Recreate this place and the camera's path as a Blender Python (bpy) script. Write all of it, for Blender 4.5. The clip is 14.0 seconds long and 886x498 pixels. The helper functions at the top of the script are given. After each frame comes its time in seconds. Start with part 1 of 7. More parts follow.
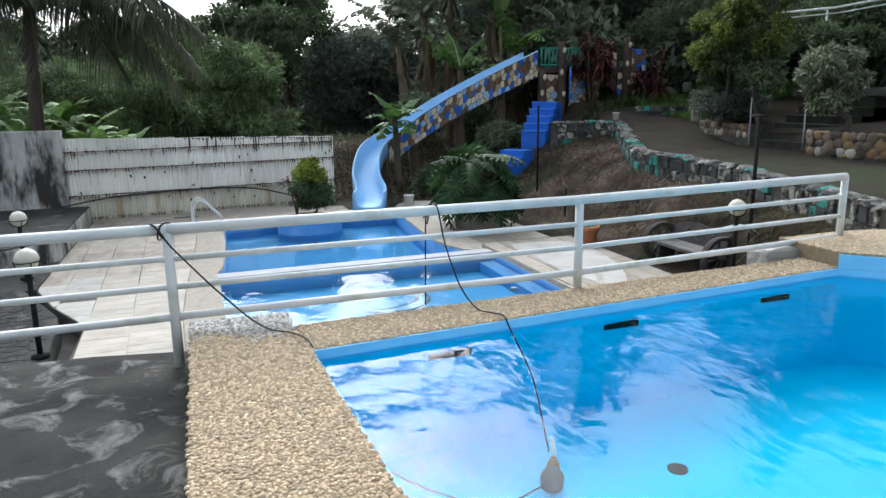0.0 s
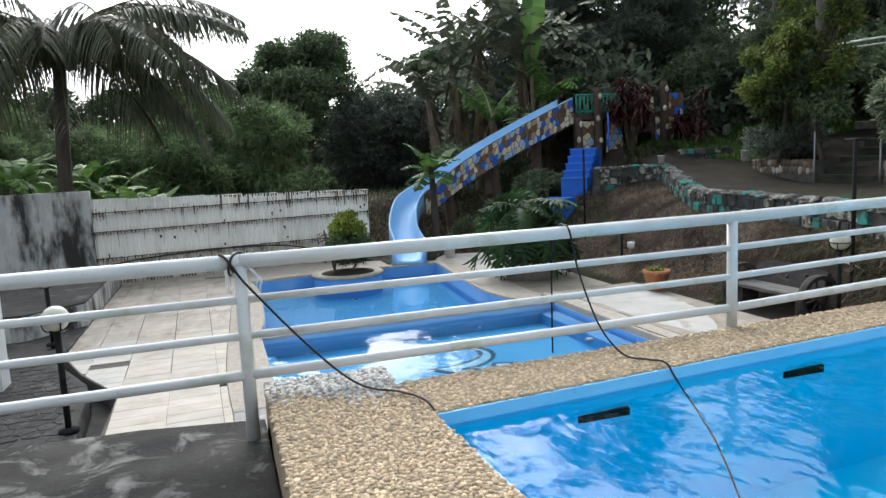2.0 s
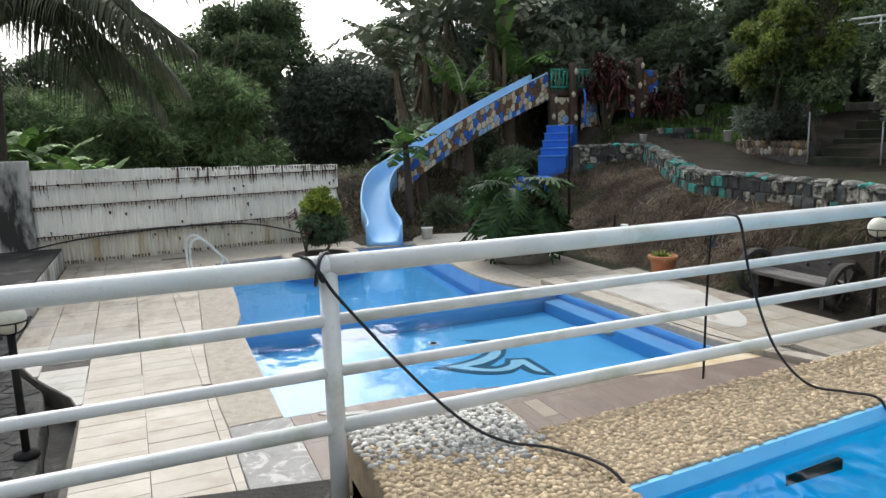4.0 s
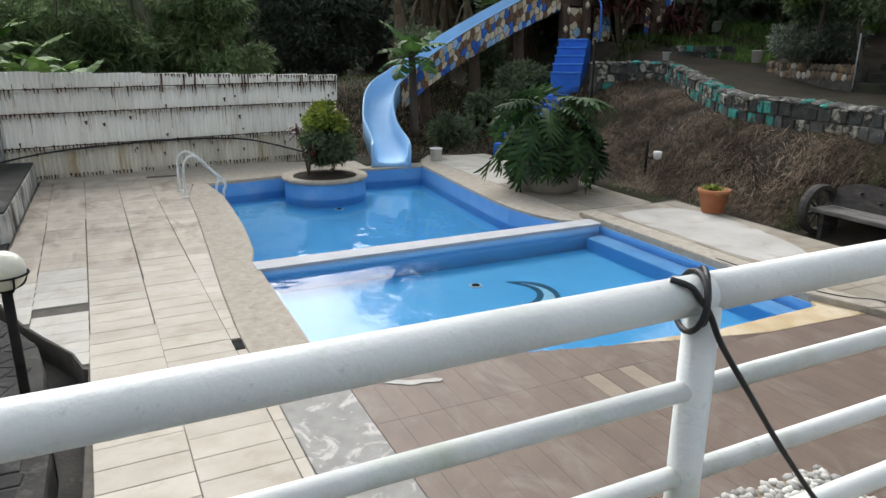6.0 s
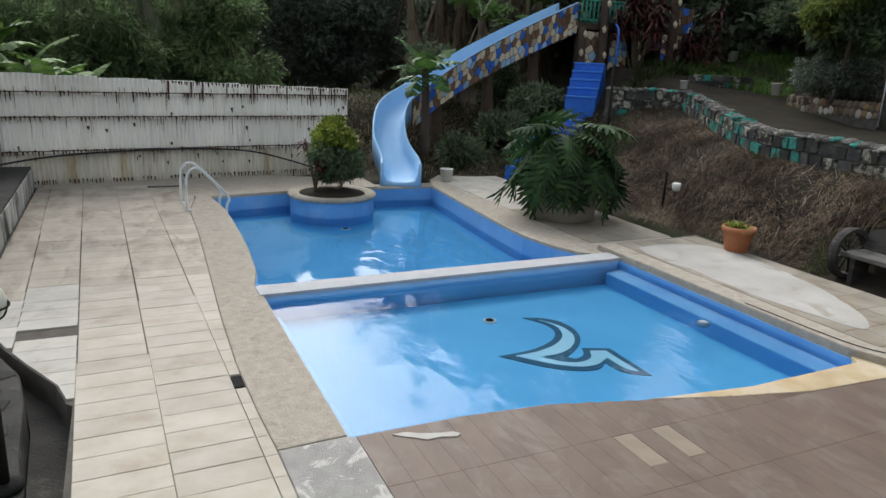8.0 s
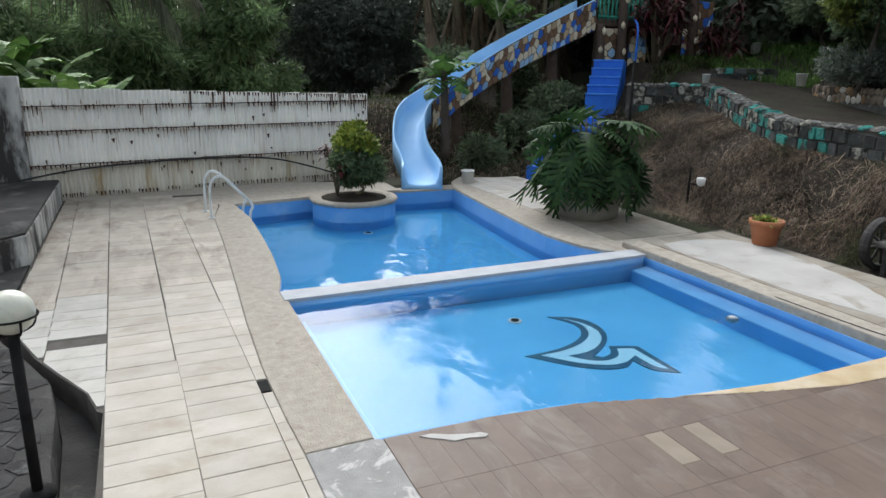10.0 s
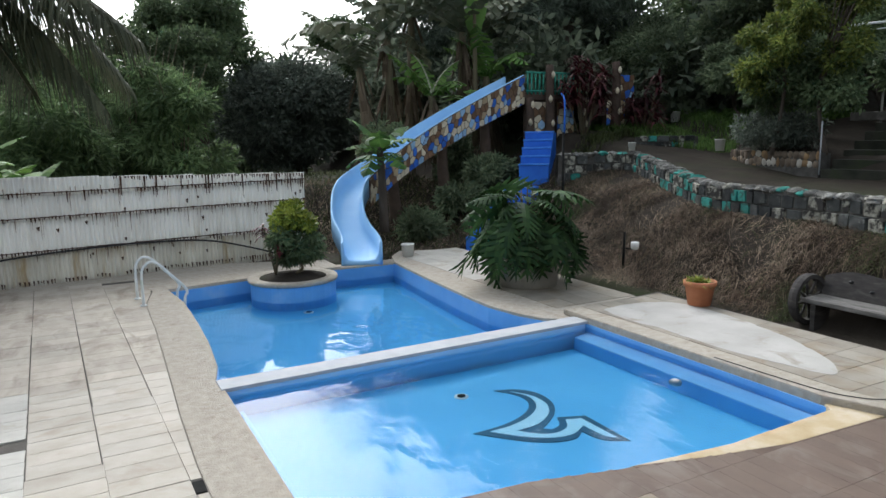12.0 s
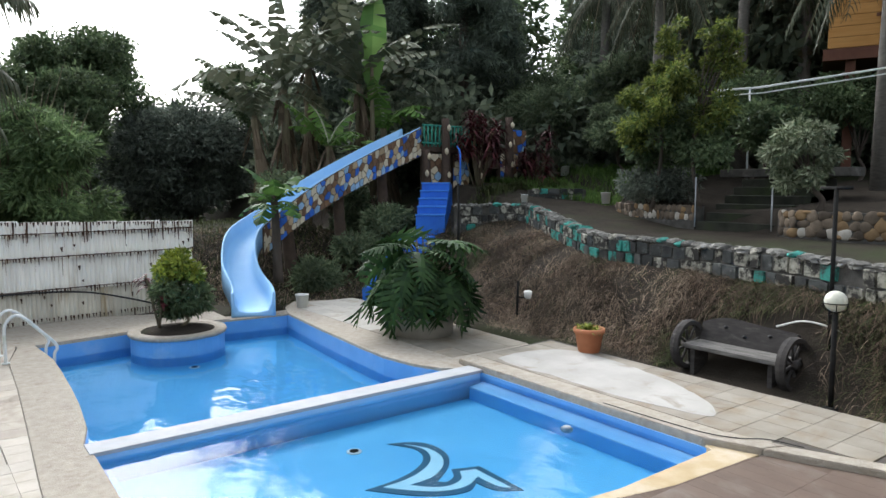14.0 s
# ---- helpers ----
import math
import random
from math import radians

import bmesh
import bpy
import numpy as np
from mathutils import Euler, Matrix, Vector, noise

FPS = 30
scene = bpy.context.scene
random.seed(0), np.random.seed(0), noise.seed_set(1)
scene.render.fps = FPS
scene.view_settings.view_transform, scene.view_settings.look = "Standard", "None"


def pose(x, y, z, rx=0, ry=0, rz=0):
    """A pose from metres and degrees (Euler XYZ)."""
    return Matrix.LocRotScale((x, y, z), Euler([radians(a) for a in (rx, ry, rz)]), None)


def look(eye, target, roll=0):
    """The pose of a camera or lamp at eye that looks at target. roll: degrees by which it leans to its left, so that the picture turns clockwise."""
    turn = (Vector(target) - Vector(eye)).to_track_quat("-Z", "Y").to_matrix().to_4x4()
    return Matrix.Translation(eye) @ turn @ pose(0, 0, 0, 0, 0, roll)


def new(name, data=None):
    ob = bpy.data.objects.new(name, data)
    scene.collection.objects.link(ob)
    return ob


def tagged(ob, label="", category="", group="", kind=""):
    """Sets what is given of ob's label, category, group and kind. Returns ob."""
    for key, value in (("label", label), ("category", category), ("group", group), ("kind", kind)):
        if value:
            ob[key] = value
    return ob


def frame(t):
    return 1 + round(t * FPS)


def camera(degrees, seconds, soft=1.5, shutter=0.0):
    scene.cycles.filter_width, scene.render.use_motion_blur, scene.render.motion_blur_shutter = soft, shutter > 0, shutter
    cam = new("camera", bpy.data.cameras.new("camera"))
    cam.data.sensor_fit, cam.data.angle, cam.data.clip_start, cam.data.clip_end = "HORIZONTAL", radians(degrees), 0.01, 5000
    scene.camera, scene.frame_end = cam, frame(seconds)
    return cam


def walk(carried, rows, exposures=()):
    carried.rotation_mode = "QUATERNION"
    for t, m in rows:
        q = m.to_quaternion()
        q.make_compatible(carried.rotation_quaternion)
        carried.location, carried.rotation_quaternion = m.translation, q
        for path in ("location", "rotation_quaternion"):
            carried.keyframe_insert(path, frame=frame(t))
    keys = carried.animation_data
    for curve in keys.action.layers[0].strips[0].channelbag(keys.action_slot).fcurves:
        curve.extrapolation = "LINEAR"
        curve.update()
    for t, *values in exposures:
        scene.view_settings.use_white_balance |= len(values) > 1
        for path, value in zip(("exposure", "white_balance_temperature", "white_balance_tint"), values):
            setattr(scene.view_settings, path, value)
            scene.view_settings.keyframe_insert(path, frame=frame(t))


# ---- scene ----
cam = camera(65.1, 14.0)
PATH = [
    (0, (-0.13, -7.92, 2.669), (0.509, -6.074, 2.239), -0.8),
    (0.5, (-0.195, -7.736, 2.496), (0.604, -5.942, 2.113), -1.7),
    (1, (-0.22, -7.542, 2.472), (0.533, -5.743, 2.031), 0.9),
    (1.5, (-0.352, -7.281, 2.301), (0.53, -5.496, 2.113), -4.8),
    (2, (-0.427, -6.87, 2.339), (0.178, -4.984, 2.084), -2.8),
    (2.5, (-0.525, -6.583, 2.347), (0.191, -4.724, 2.196), -1.7),
    (3, (-0.606, -6.284, 2.35), (0.166, -4.447, 2.178), -3.0),
    (3.5, (-0.694, -5.959, 2.325), (-0.087, -4.076, 2.032), -1.5),
    (3.7, (-0.752, -5.852, 2.318), (-0.085, -3.992, 2.01), -1.8),
    (5.8, (-1.241, -4.507, 2.362), (-0.35, -2.794, 1.842), -0.2),
    (6, (-1.235, -4.351, 2.321), (-0.42, -2.615, 1.755), 0.2),
    (6.5, (-1.24, -4.085, 2.271), (-0.269, -2.487, 1.562), 1.4),
    (7, (-1.234, -3.942, 2.328), (-0.344, -2.252, 1.735), 2.2),
    (7.5, (-1.181, -3.876, 2.316), (-0.21, -2.24, 1.701), 4.2),
    (8, (-1.207, -3.867, 2.366), (-0.383, -2.122, 1.841), 2.7),
    (8.2, (-1.2, -3.87, 2.372), (-0.381, -2.105, 1.906), 2.6),
    (10.3, (-1.194, -3.84, 2.336), (-0.43, -2.067, 1.814), 0.5),
    (10.5, (-1.197, -3.821, 2.361), (-0.399, -2.054, 1.869), 0.4),
    (11, (-1.19, -3.849, 2.337), (-0.38, -2.089, 1.844), 0.9),
    (11.5, (-1.191, -3.835, 2.361), (-0.404, -2.056, 1.895), -0.0),
    (12, (-1.142, -3.809, 2.388), (-0.213, -2.067, 2.067), -1.0),
    (12.5, (-1.168, -3.794, 2.396), (-0.107, -2.112, 2.178), -1.1),
    (13, (-1.141, -3.809, 2.387), (-0.044, -2.143, 2.236), -1.3),
    (13.5, (-1.136, -3.8, 2.375), (0.0, -2.16, 2.234), -1.2),
    (14, (-1.056, -3.796, 2.367), (0.127, -2.193, 2.187), -0.1),
]
walk(cam, [(t, look(eye, target, roll)) for t, eye, target, roll in PATH],
     exposures=[(0, 1.0, 5820, 8), (3.5, 0.97, 6130, 9), (6, 0.85, 6230, 9), (6.5, 0.7, 6230, 9), (7, 0.42, 6230, 9), (7.5, 0.5, 6230, 9), (8, 0.64, 6230, 9),
                (10.5, 0.83, 5960, 8), (12, 0.85, 5960, 8), (12.7, 1.06, 5980, 9), (14, 1.16, 6040, 9)])

# ---- light ----
SUN_EL, SUN_AZ = 41.0, 6.0
world = bpy.data.worlds.new("overcast_sky")
scene.world = world
world.use_nodes = True
wn, wl = world.node_tree.nodes, world.node_tree.links
sky = wn.new("ShaderNodeTexSky")
sky.sky_type, sky.sun_disc = "NISHITA", False
sky.sun_elevation, sky.sun_rotation = radians(SUN_EL), radians(SUN_AZ)
sky.air_density, sky.dust_density, sky.ozone_density = 1.5, 5.8, 0.8
grey = wn.new("ShaderNodeHueSaturation")
grey.inputs["Saturation"].default_value = 0.28
bg = wn["Background"]
bg.inputs["Strength"].default_value = 0.15
wl.new(sky.outputs[0], grey.inputs["Color"])
wl.new(grey.outputs[0], bg.inputs["Color"])

sun_data = bpy.data.lights.new("sun", "SUN")
sun_data.energy, sun_data.angle, sun_data.color = 0.35, radians(25), (1.0, 0.97, 0.93)
sun = new("sun", sun_data)
sun.rotation_euler = Euler((radians(90 - SUN_EL), 0, radians(180 - SUN_AZ)))

# ---- materials ----


def surf(name, a, b, scale=6.0, rough=0.75, bump=0.25, fine=60.0, stain=None, stain_at=(0.55, 0.75), stain_scale=1.3,
         metal=0.0, spread=0.0, island=False, spec=0.3, stretch=(1, 1, 1), twist=0.0, placed=False):
    """A surface with a broad and a fine variation, optional stains, and a spread of brightness from piece to piece.
    placed: the pattern runs on across pieces that share one mesh."""
    m = bpy.data.materials.new(name)
    m.use_nodes = True
    n, l = m.node_tree.nodes, m.node_tree.links
    p = n["Principled BSDF"]
    tc = n.new("ShaderNodeNewGeometry" if placed else "ShaderNodeTexCoord")
    mp = n.new("ShaderNodeMapping")
    mp.inputs["Scale"].default_value = stretch
    l.new(tc.outputs["Position" if placed else "Object"], mp.inputs["Vector"])

    def noise_node(s, d, r=0.55):
        t = n.new("ShaderNodeTexNoise")
        t.inputs["Scale"].default_value, t.inputs["Detail"].default_value, t.inputs["Roughness"].default_value = s, d, r
        l.new(mp.outputs[0], t.inputs["Vector"])
        return t

    def mixed(kind, fac, x, y):
        k = n.new("ShaderNodeMix")
        k.data_type, k.blend_type = "RGBA", kind
        for sock, v in ((k.inputs[0], fac), (k.inputs[6], x), (k.inputs[7], y)):
            if isinstance(v, (int, float)):
                sock.default_value = v
            elif isinstance(v, tuple):
                sock.default_value = (*v, 1)
            else:
                l.new(v, sock)
        return k.outputs[2]

    def ramp(v, lo, hi):
        r = n.new("ShaderNodeMapRange")
        r.inputs["From Min"].default_value, r.inputs["From Max"].default_value = lo, hi
        l.new(v, r.inputs["Value"])
        return r.outputs[0]

    broad, grain = noise_node(scale, 5), noise_node(fine, 4, 0.7)
    col = mixed("MIX", ramp(broad.outputs[0], 0.3, 0.7), a, b)
    dark = tuple(c * 0.55 for c in a)
    col = mixed("MIX", ramp(grain.outputs[0], 0.62, 0.85), col, dark)
    if stain:
        st = noise_node(stain_scale, 7, 0.65)
        st.inputs["Distortion"].default_value = twist
        col = mixed("MIX", ramp(st.outputs[0], *stain_at), col, stain)
    if spread:
        r = n.new("ShaderNodeNewGeometry" if island else "ShaderNodeObjectInfo")
        v = ramp(r.outputs["Random Per Island" if island else "Random"], 0.0, 1.0)
        hs = n.new("ShaderNodeHueSaturation")
        mr = n.new("ShaderNodeMapRange")
        mr.inputs["To Min"].default_value, mr.inputs["To Max"].default_value = 1 - spread, 1 + spread
        l.new(v, mr.inputs["Value"])
        l.new(mr.outputs[0], hs.inputs["Value"])
        l.new(col, hs.inputs["Color"])
        col = hs.outputs[0]
    l.new(col, p.inputs["Base Color"])
    p.inputs["Metallic"].default_value = metal
    p.inputs["Specular IOR Level"].default_value = spec
    rr = n.new("ShaderNodeMapRange")
    rr.inputs["To Min"].default_value, rr.inputs["To Max"].default_value = rough - 0.1, min(1, rough + 0.12)
    l.new(broad.outputs[0], rr.inputs["Value"])
    l.new(rr.outputs[0], p.inputs["Roughness"])
    bp = n.new("ShaderNodeBump")
    bp.inputs["Strength"].default_value, bp.inputs["Distance"].default_value = bump, 0.02
    l.new(grain.outputs[0], bp.inputs["Height"])
    l.new(bp.outputs[0], p.inputs["Normal"])
    return m


def leafy(name, a, b, rough=0.5, spread=0.35, glow=0.12):
    """Leaves: a colour between a and b for each leaf, with a little light passing through."""
    m = bpy.data.materials.new(name)
    m.use_nodes = True
    n, l = m.node_tree.nodes, m.node_tree.links
    p = n["Principled BSDF"]
    g = n.new("ShaderNodeNewGeometry")
    k = n.new("ShaderNodeMix")
    k.data_type = "RGBA"
    k.inputs[6].default_value, k.inputs[7].default_value = (*a, 1), (*b, 1)
    l.new(g.outputs["Random Per Island"], k.inputs[0])
    t = n.new("ShaderNodeTexNoise")
    t.inputs["Scale"].default_value = 0.9
    tc = n.new("ShaderNodeTexCoord")
    l.new(tc.outputs["Object"], t.inputs["Vector"])
    mr = n.new("ShaderNodeMapRange")
    mr.inputs["From Min"].default_value, mr.inputs["From Max"].default_value = 0.3, 0.7
    mr.inputs["To Min"].default_value, mr.inputs["To Max"].default_value = 1 - spread, 1 + spread
    l.new(t.outputs[0], mr.inputs["Value"])
    hs = n.new("ShaderNodeHueSaturation")
    l.new(mr.outputs[0], hs.inputs["Value"])
    l.new(k.outputs[2], hs.inputs["Color"])
    l.new(hs.outputs[0], p.inputs["Base Color"])
    p.inputs["Roughness"].default_value = rough
    p.inputs["Specular IOR Level"].default_value = 0.15
    tr = n.new("ShaderNodeBsdfTranslucent")
    l.new(hs.outputs[0], tr.inputs["Color"])
    mx = n.new("ShaderNodeMixShader")
    mx.inputs[0].default_value = glow
    l.new(p.outputs[0], mx.inputs[1])
    l.new(tr.outputs[0], mx.inputs[2])
    l.new(mx.outputs[0], n["Material Output"].inputs["Surface"])
    return m


def water(name, tint, ripple=0.12, scale=2.5, fine=0.12):
    """Clear water: tinted light goes through, the surface mirrors by Fresnel, with small ripples."""
    m = bpy.data.materials.new(name)
    m.use_nodes = True
    n, l = m.node_tree.nodes, m.node_tree.links
    n.remove(n["Principled BSDF"])
    tc = n.new("ShaderNodeTexCoord")
    mp = n.new("ShaderNodeMapping")
    mp.inputs["Scale"].default_value = (1.0, 0.55, 1.0)
    l.new(tc.outputs["Object"], mp.inputs["Vector"])
    t1, t2 = n.new("ShaderNodeTexNoise"), n.new("ShaderNodeTexNoise")
    t1.inputs["Scale"].default_value, t1.inputs["Detail"].default_value = scale, 2.0
    t2.inputs["Scale"].default_value, t2.inputs["Detail"].default_value = scale * 5, 2.0
    add = n.new("ShaderNodeMath")
    add.operation = "MULTIPLY_ADD"
    add.inputs[1].default_value = fine
    for t in (t1, t2):
        l.new(mp.outputs[0], t.inputs["Vector"])
    l.new(t2.outputs[0], add.inputs[0])
    l.new(t1.outputs[0], add.inputs[2])
    bp = n.new("ShaderNodeBump")
    bp.inputs["Strength"].default_value, bp.inputs["Distance"].default_value = ripple, 0.1
    l.new(add.outputs[0], bp.inputs["Height"])
    fr = n.new("ShaderNodeFresnel")
    fr.inputs["IOR"].default_value = 1.33
    l.new(bp.outputs[0], fr.inputs["Normal"])
    tr, gl, mx = n.new("ShaderNodeBsdfTransparent"), n.new("ShaderNodeBsdfGlossy"), n.new("ShaderNodeMixShader")
    tr.inputs["Color"].default_value = (*tint, 1)
    gl.inputs["Roughness"].default_value = 0.015
    l.new(bp.outputs[0], gl.inputs["Normal"])
    l.new(fr.outputs[0], mx.inputs[0])
    l.new(tr.outputs[0], mx.inputs[1])
    l.new(gl.outputs[0], mx.inputs[2])
    l.new(mx.outputs[0], n["Material Output"].inputs["Surface"])
    return m


M_DECK_TILE = surf("sandstone_tile", (0.37, 0.327, 0.262), (0.48, 0.445, 0.382), 2.6, 0.7, 0.35, 70, (0.30, 0.235, 0.16), (0.54, 0.82), 1.9, spread=0.08, stretch=(1.0, 1.3, 1), twist=0.3, placed=True)
M_PALE_TILE = surf("pale_stone_tile", (0.225, 0.2, 0.16), (0.30, 0.272, 0.224), 4, 0.75, 0.2, 80, (0.215, 0.165, 0.108), (0.5, 0.74), 2.2, spread=0.12, twist=0.8, placed=True)
M_WHITE_TILE = surf("bleached_stone_tile", (0.39, 0.372, 0.325), (0.48, 0.46, 0.41), 4, 0.75, 0.2, 80, (0.28, 0.24, 0.18), (0.52, 0.76), 2.2, spread=0.08, twist=0.8, placed=True)
M_GREY_TILE = surf("dusty_stone_tile", (0.35, 0.305, 0.245), (0.46, 0.415, 0.345), 3, 0.75, 0.3, 80, (0.21, 0.17, 0.125), (0.5, 0.72), 1.7, spread=0.1, stretch=(1.5, 0.7, 1), twist=0.6, placed=True)
M_BROWN_TILE = surf("brown_plank_tile", (0.104, 0.073, 0.055), (0.15, 0.11, 0.085), 2.2, 0.55, 0.12, 70, (0.2, 0.172, 0.148), (0.52, 0.8), 1.6, spread=0.035, stretch=(1.6, 1, 1), twist=0.7, placed=True)
M_OCHRE_TILE = surf("ochre_tile", (0.2, 0.162, 0.12), (0.25, 0.21, 0.16), 5, 0.65, 0.15, 80)
M_JOINT_BROWN = surf("brown_joint", (0.10, 0.072, 0.055), (0.14, 0.104, 0.08), 9, 0.9, 0.4)
M_JOINT = surf("dark_joint", (0.07, 0.06, 0.05), (0.11, 0.1, 0.085), 9, 0.9, 0.4)
M_COPING = surf("rough_concrete_coping", (0.345, 0.305, 0.245), (0.45, 0.408, 0.345), 11, 0.9, 1.0, 42, (0.25, 0.205, 0.15), (0.56, 0.74), 5.5, twist=0.3)
M_COPING_GREY = surf("grey_mottled_concrete", (0.31, 0.30, 0.28), (0.41, 0.40, 0.375), 6, 0.9, 0.8, 110, (0.6, 0.585, 0.55), (0.53, 0.6), 3.6, twist=1.2)
M_PLANTER = surf("beige_cement_planter", (0.22, 0.2, 0.165), (0.29, 0.265, 0.22), 3, 0.9, 0.4, 50, (0.14, 0.125, 0.1), (0.55, 0.8), 2.0)
M_OCHRE_CONC = surf("ochre_concrete", (0.40, 0.30, 0.16), (0.50, 0.41, 0.27), 4, 0.8, 0.35, 60, (0.56, 0.5, 0.4), (0.5, 0.7), 1.3)
M_PATCH = surf("white_cement_patch", (0.35, 0.335, 0.305), (0.45, 0.435, 0.405), 2, 0.85, 0.25, 60, (0.28, 0.25, 0.2), (0.55, 0.74), 2.4, twist=0.6)
M_DARK_CONC = surf("blackened_concrete", (0.024, 0.023, 0.021), (0.065, 0.062, 0.056), 2.2, 0.85, 0.6, 40, (0.17, 0.165, 0.15), (0.55, 0.74), 2.4, spec=0.2)
M_STAMPED = surf("stamped_black_concrete", (0.022, 0.021, 0.02), (0.05, 0.048, 0.045), 5, 0.8, 0.7, 45, (0.16, 0.155, 0.145), (0.56, 0.72), 3.5, spec=0.2, spread=0.25, placed=True)
M_TERRACE = surf("algae_black_concrete", (0.02, 0.019, 0.0175), (0.066, 0.063, 0.057), 2.4, 0.85, 0.9, 40, (0.21, 0.205, 0.19), (0.52, 0.66), 3.6, spec=0.12, twist=0.9)
M_MOSSY = surf("mossy_dark_concrete", (0.02, 0.021, 0.016), (0.045, 0.046, 0.036), 3.0, 0.9, 0.6, 40, (0.03, 0.045, 0.015), (0.5, 0.7), 1.5, spec=0.1)
M_WALL_CONC = surf("streaked_concrete_wall", (0.40, 0.39, 0.36), (0.6, 0.59, 0.55), 3.0, 0.9, 0.4, 50, (0.045, 0.042, 0.038), (0.46, 0.6), 1.1, stretch=(2.2, 2.2, 0.6))
M_WHITE_PAINT = surf("white_rail_paint", (0.59, 0.615, 0.60), (0.70, 0.715, 0.70), 5, 0.45, 0.14, 60, (0.43, 0.475, 0.375), (0.54, 0.76), 4.0, spec=0.45)
M_WHITE_PLASTIC = surf("white_plastic", (0.68, 0.68, 0.64), (0.78, 0.78, 0.74), 5, 0.4, 0.05, 90, (0.4, 0.37, 0.3), (0.6, 0.85), 3)
M_POOL_BLUE = surf("pool_blue_paint", (0.115, 0.32, 0.65), (0.155, 0.38, 0.70), 2.5, 0.5, 0.06, 50, (0.31, 0.45, 0.66), (0.58, 0.85), 1.4)
M_POOL_FLOOR = surf("pool_floor_paint", (0.115, 0.445, 0.745), (0.15, 0.505, 0.795), 1.5, 0.5, 0.05, 50, (0.095, 0.39, 0.69), (0.5, 0.78), 0.8)
M_DEEP_FLOOR = surf("deep_floor_paint", (0.075, 0.365, 0.68), (0.105, 0.42, 0.73), 1.2, 0.5, 0.05, 50, (0.06, 0.31, 0.62), (0.5, 0.78), 0.7)
# Light is added to this blue, as the divider's underwater face lies in shade.
M_DIVIDER_FACE = surf("lightened_divider_face", (0.36, 0.58, 0.83), (0.43, 0.65, 0.87), 2.5, 0.5, 0.05, 50)
M_POOL_PALE = surf("pool_pale_step", (0.19, 0.43, 0.74), (0.25, 0.5, 0.79), 2.5, 0.5, 0.05, 50)
M_DIVIDER = surf("grey_white_divider", (0.34, 0.355, 0.37), (0.43, 0.44, 0.455), 4, 0.75, 0.25, 60, (0.3, 0.3, 0.3), (0.55, 0.8), 2)
M_UPPER_BLUE = surf("cyan_pool_paint", (0.05, 0.655, 0.93), (0.065, 0.69, 0.945), 1.5, 0.45, 0.05, 50, (0.045, 0.6, 0.92), (0.55, 0.8), 0.7)
M_UPPER_RIM = surf("pale_cyan_paint", (0.2, 0.52, 0.80), (0.26, 0.58, 0.84), 3, 0.5, 0.05, 50)
M_LOGO_DARK = surf("dark_teal_tile", (0.015, 0.08, 0.14), (0.03, 0.12, 0.19), 20, 0.4, 0.1, 80)
M_LOGO_PALE = surf("pale_aqua_tile", (0.42, 0.68, 0.78), (0.5, 0.75, 0.83), 20, 0.4, 0.1, 80)
M_PEBBLE = surf("washed_pebble", (0.38, 0.285, 0.17), (0.51, 0.405, 0.265), 30, 0.6, 0.2, 120, spread=0.38, island=True)
M_PEBBLE_BED = surf("pebble_mortar", (0.27, 0.205, 0.13), (0.36, 0.285, 0.19), 20, 0.85, 0.5, 90)
M_GREY_PEBBLE = surf("grey_pebble", (0.33, 0.32, 0.29), (0.45, 0.44, 0.41), 30, 0.65, 0.2, 120, spread=0.5, island=True)
M_SLIDE = surf("sky_blue_gelcoat", (0.26, 0.50, 0.80), (0.32, 0.56, 0.83), 2, 0.55, 0.05, 60, (0.36, 0.62, 0.88), (0.55, 0.85), 1.2, spec=0.35)
M_STAIR = surf("royal_blue_paint", (0.025, 0.13, 0.58), (0.035, 0.17, 0.66), 4, 0.55, 0.15, 60, (0.02, 0.07, 0.3), (0.6, 0.85), 2)
# Lighter stair blue: the light falling on the treads is put into the colour.
M_STAIR_TREAD = surf("toplit_blue_paint", (0.045, 0.2, 0.68), (0.07, 0.26, 0.74), 6, 0.5, 0.15, 60, (0.03, 0.12, 0.42), (0.6, 0.85), 2.5)
M_SHEET = surf("white_corrugated_sheet", (0.74, 0.71, 0.64), (0.86, 0.835, 0.77), 3, 0.55, 0.1, 70, (0.44, 0.35, 0.24), (0.56, 0.8), 1.6, spread=0.06, stretch=(5, 5, 0.35))
M_SHEET_LOW = surf("mildewed_corrugated_sheet", (0.54, 0.50, 0.41), (0.70, 0.665, 0.57), 3, 0.6, 0.1, 70, (0.36, 0.26, 0.12), (0.5, 0.74), 1.3, spread=0.08, stretch=(3, 3, 0.5))
M_RUST = surf("rust", (0.035, 0.022, 0.017), (0.10, 0.052, 0.028), 20, 0.9, 0.4, 90)
M_RUST_BROWN = surf("brown_rust", (0.16, 0.09, 0.05), (0.24, 0.15, 0.09), 14, 0.9, 0.3, 90)
M_BARK = surf("bark", (0.055, 0.043, 0.034), (0.10, 0.082, 0.066), 8, 0.9, 0.6, 40, stretch=(1, 1, 0.3))
M_PALE_BARK = surf("pale_bark", (0.095, 0.087, 0.075), (0.155, 0.142, 0.125), 8, 0.9, 0.5, 40, (0.05, 0.045, 0.04), (0.55, 0.75), 4, stretch=(1, 1, 3))
M_STEM = surf("banana_stem", (0.10, 0.085, 0.05), (0.16, 0.135, 0.085), 6, 0.8, 0.4, 40, stretch=(3, 3, 0.4))
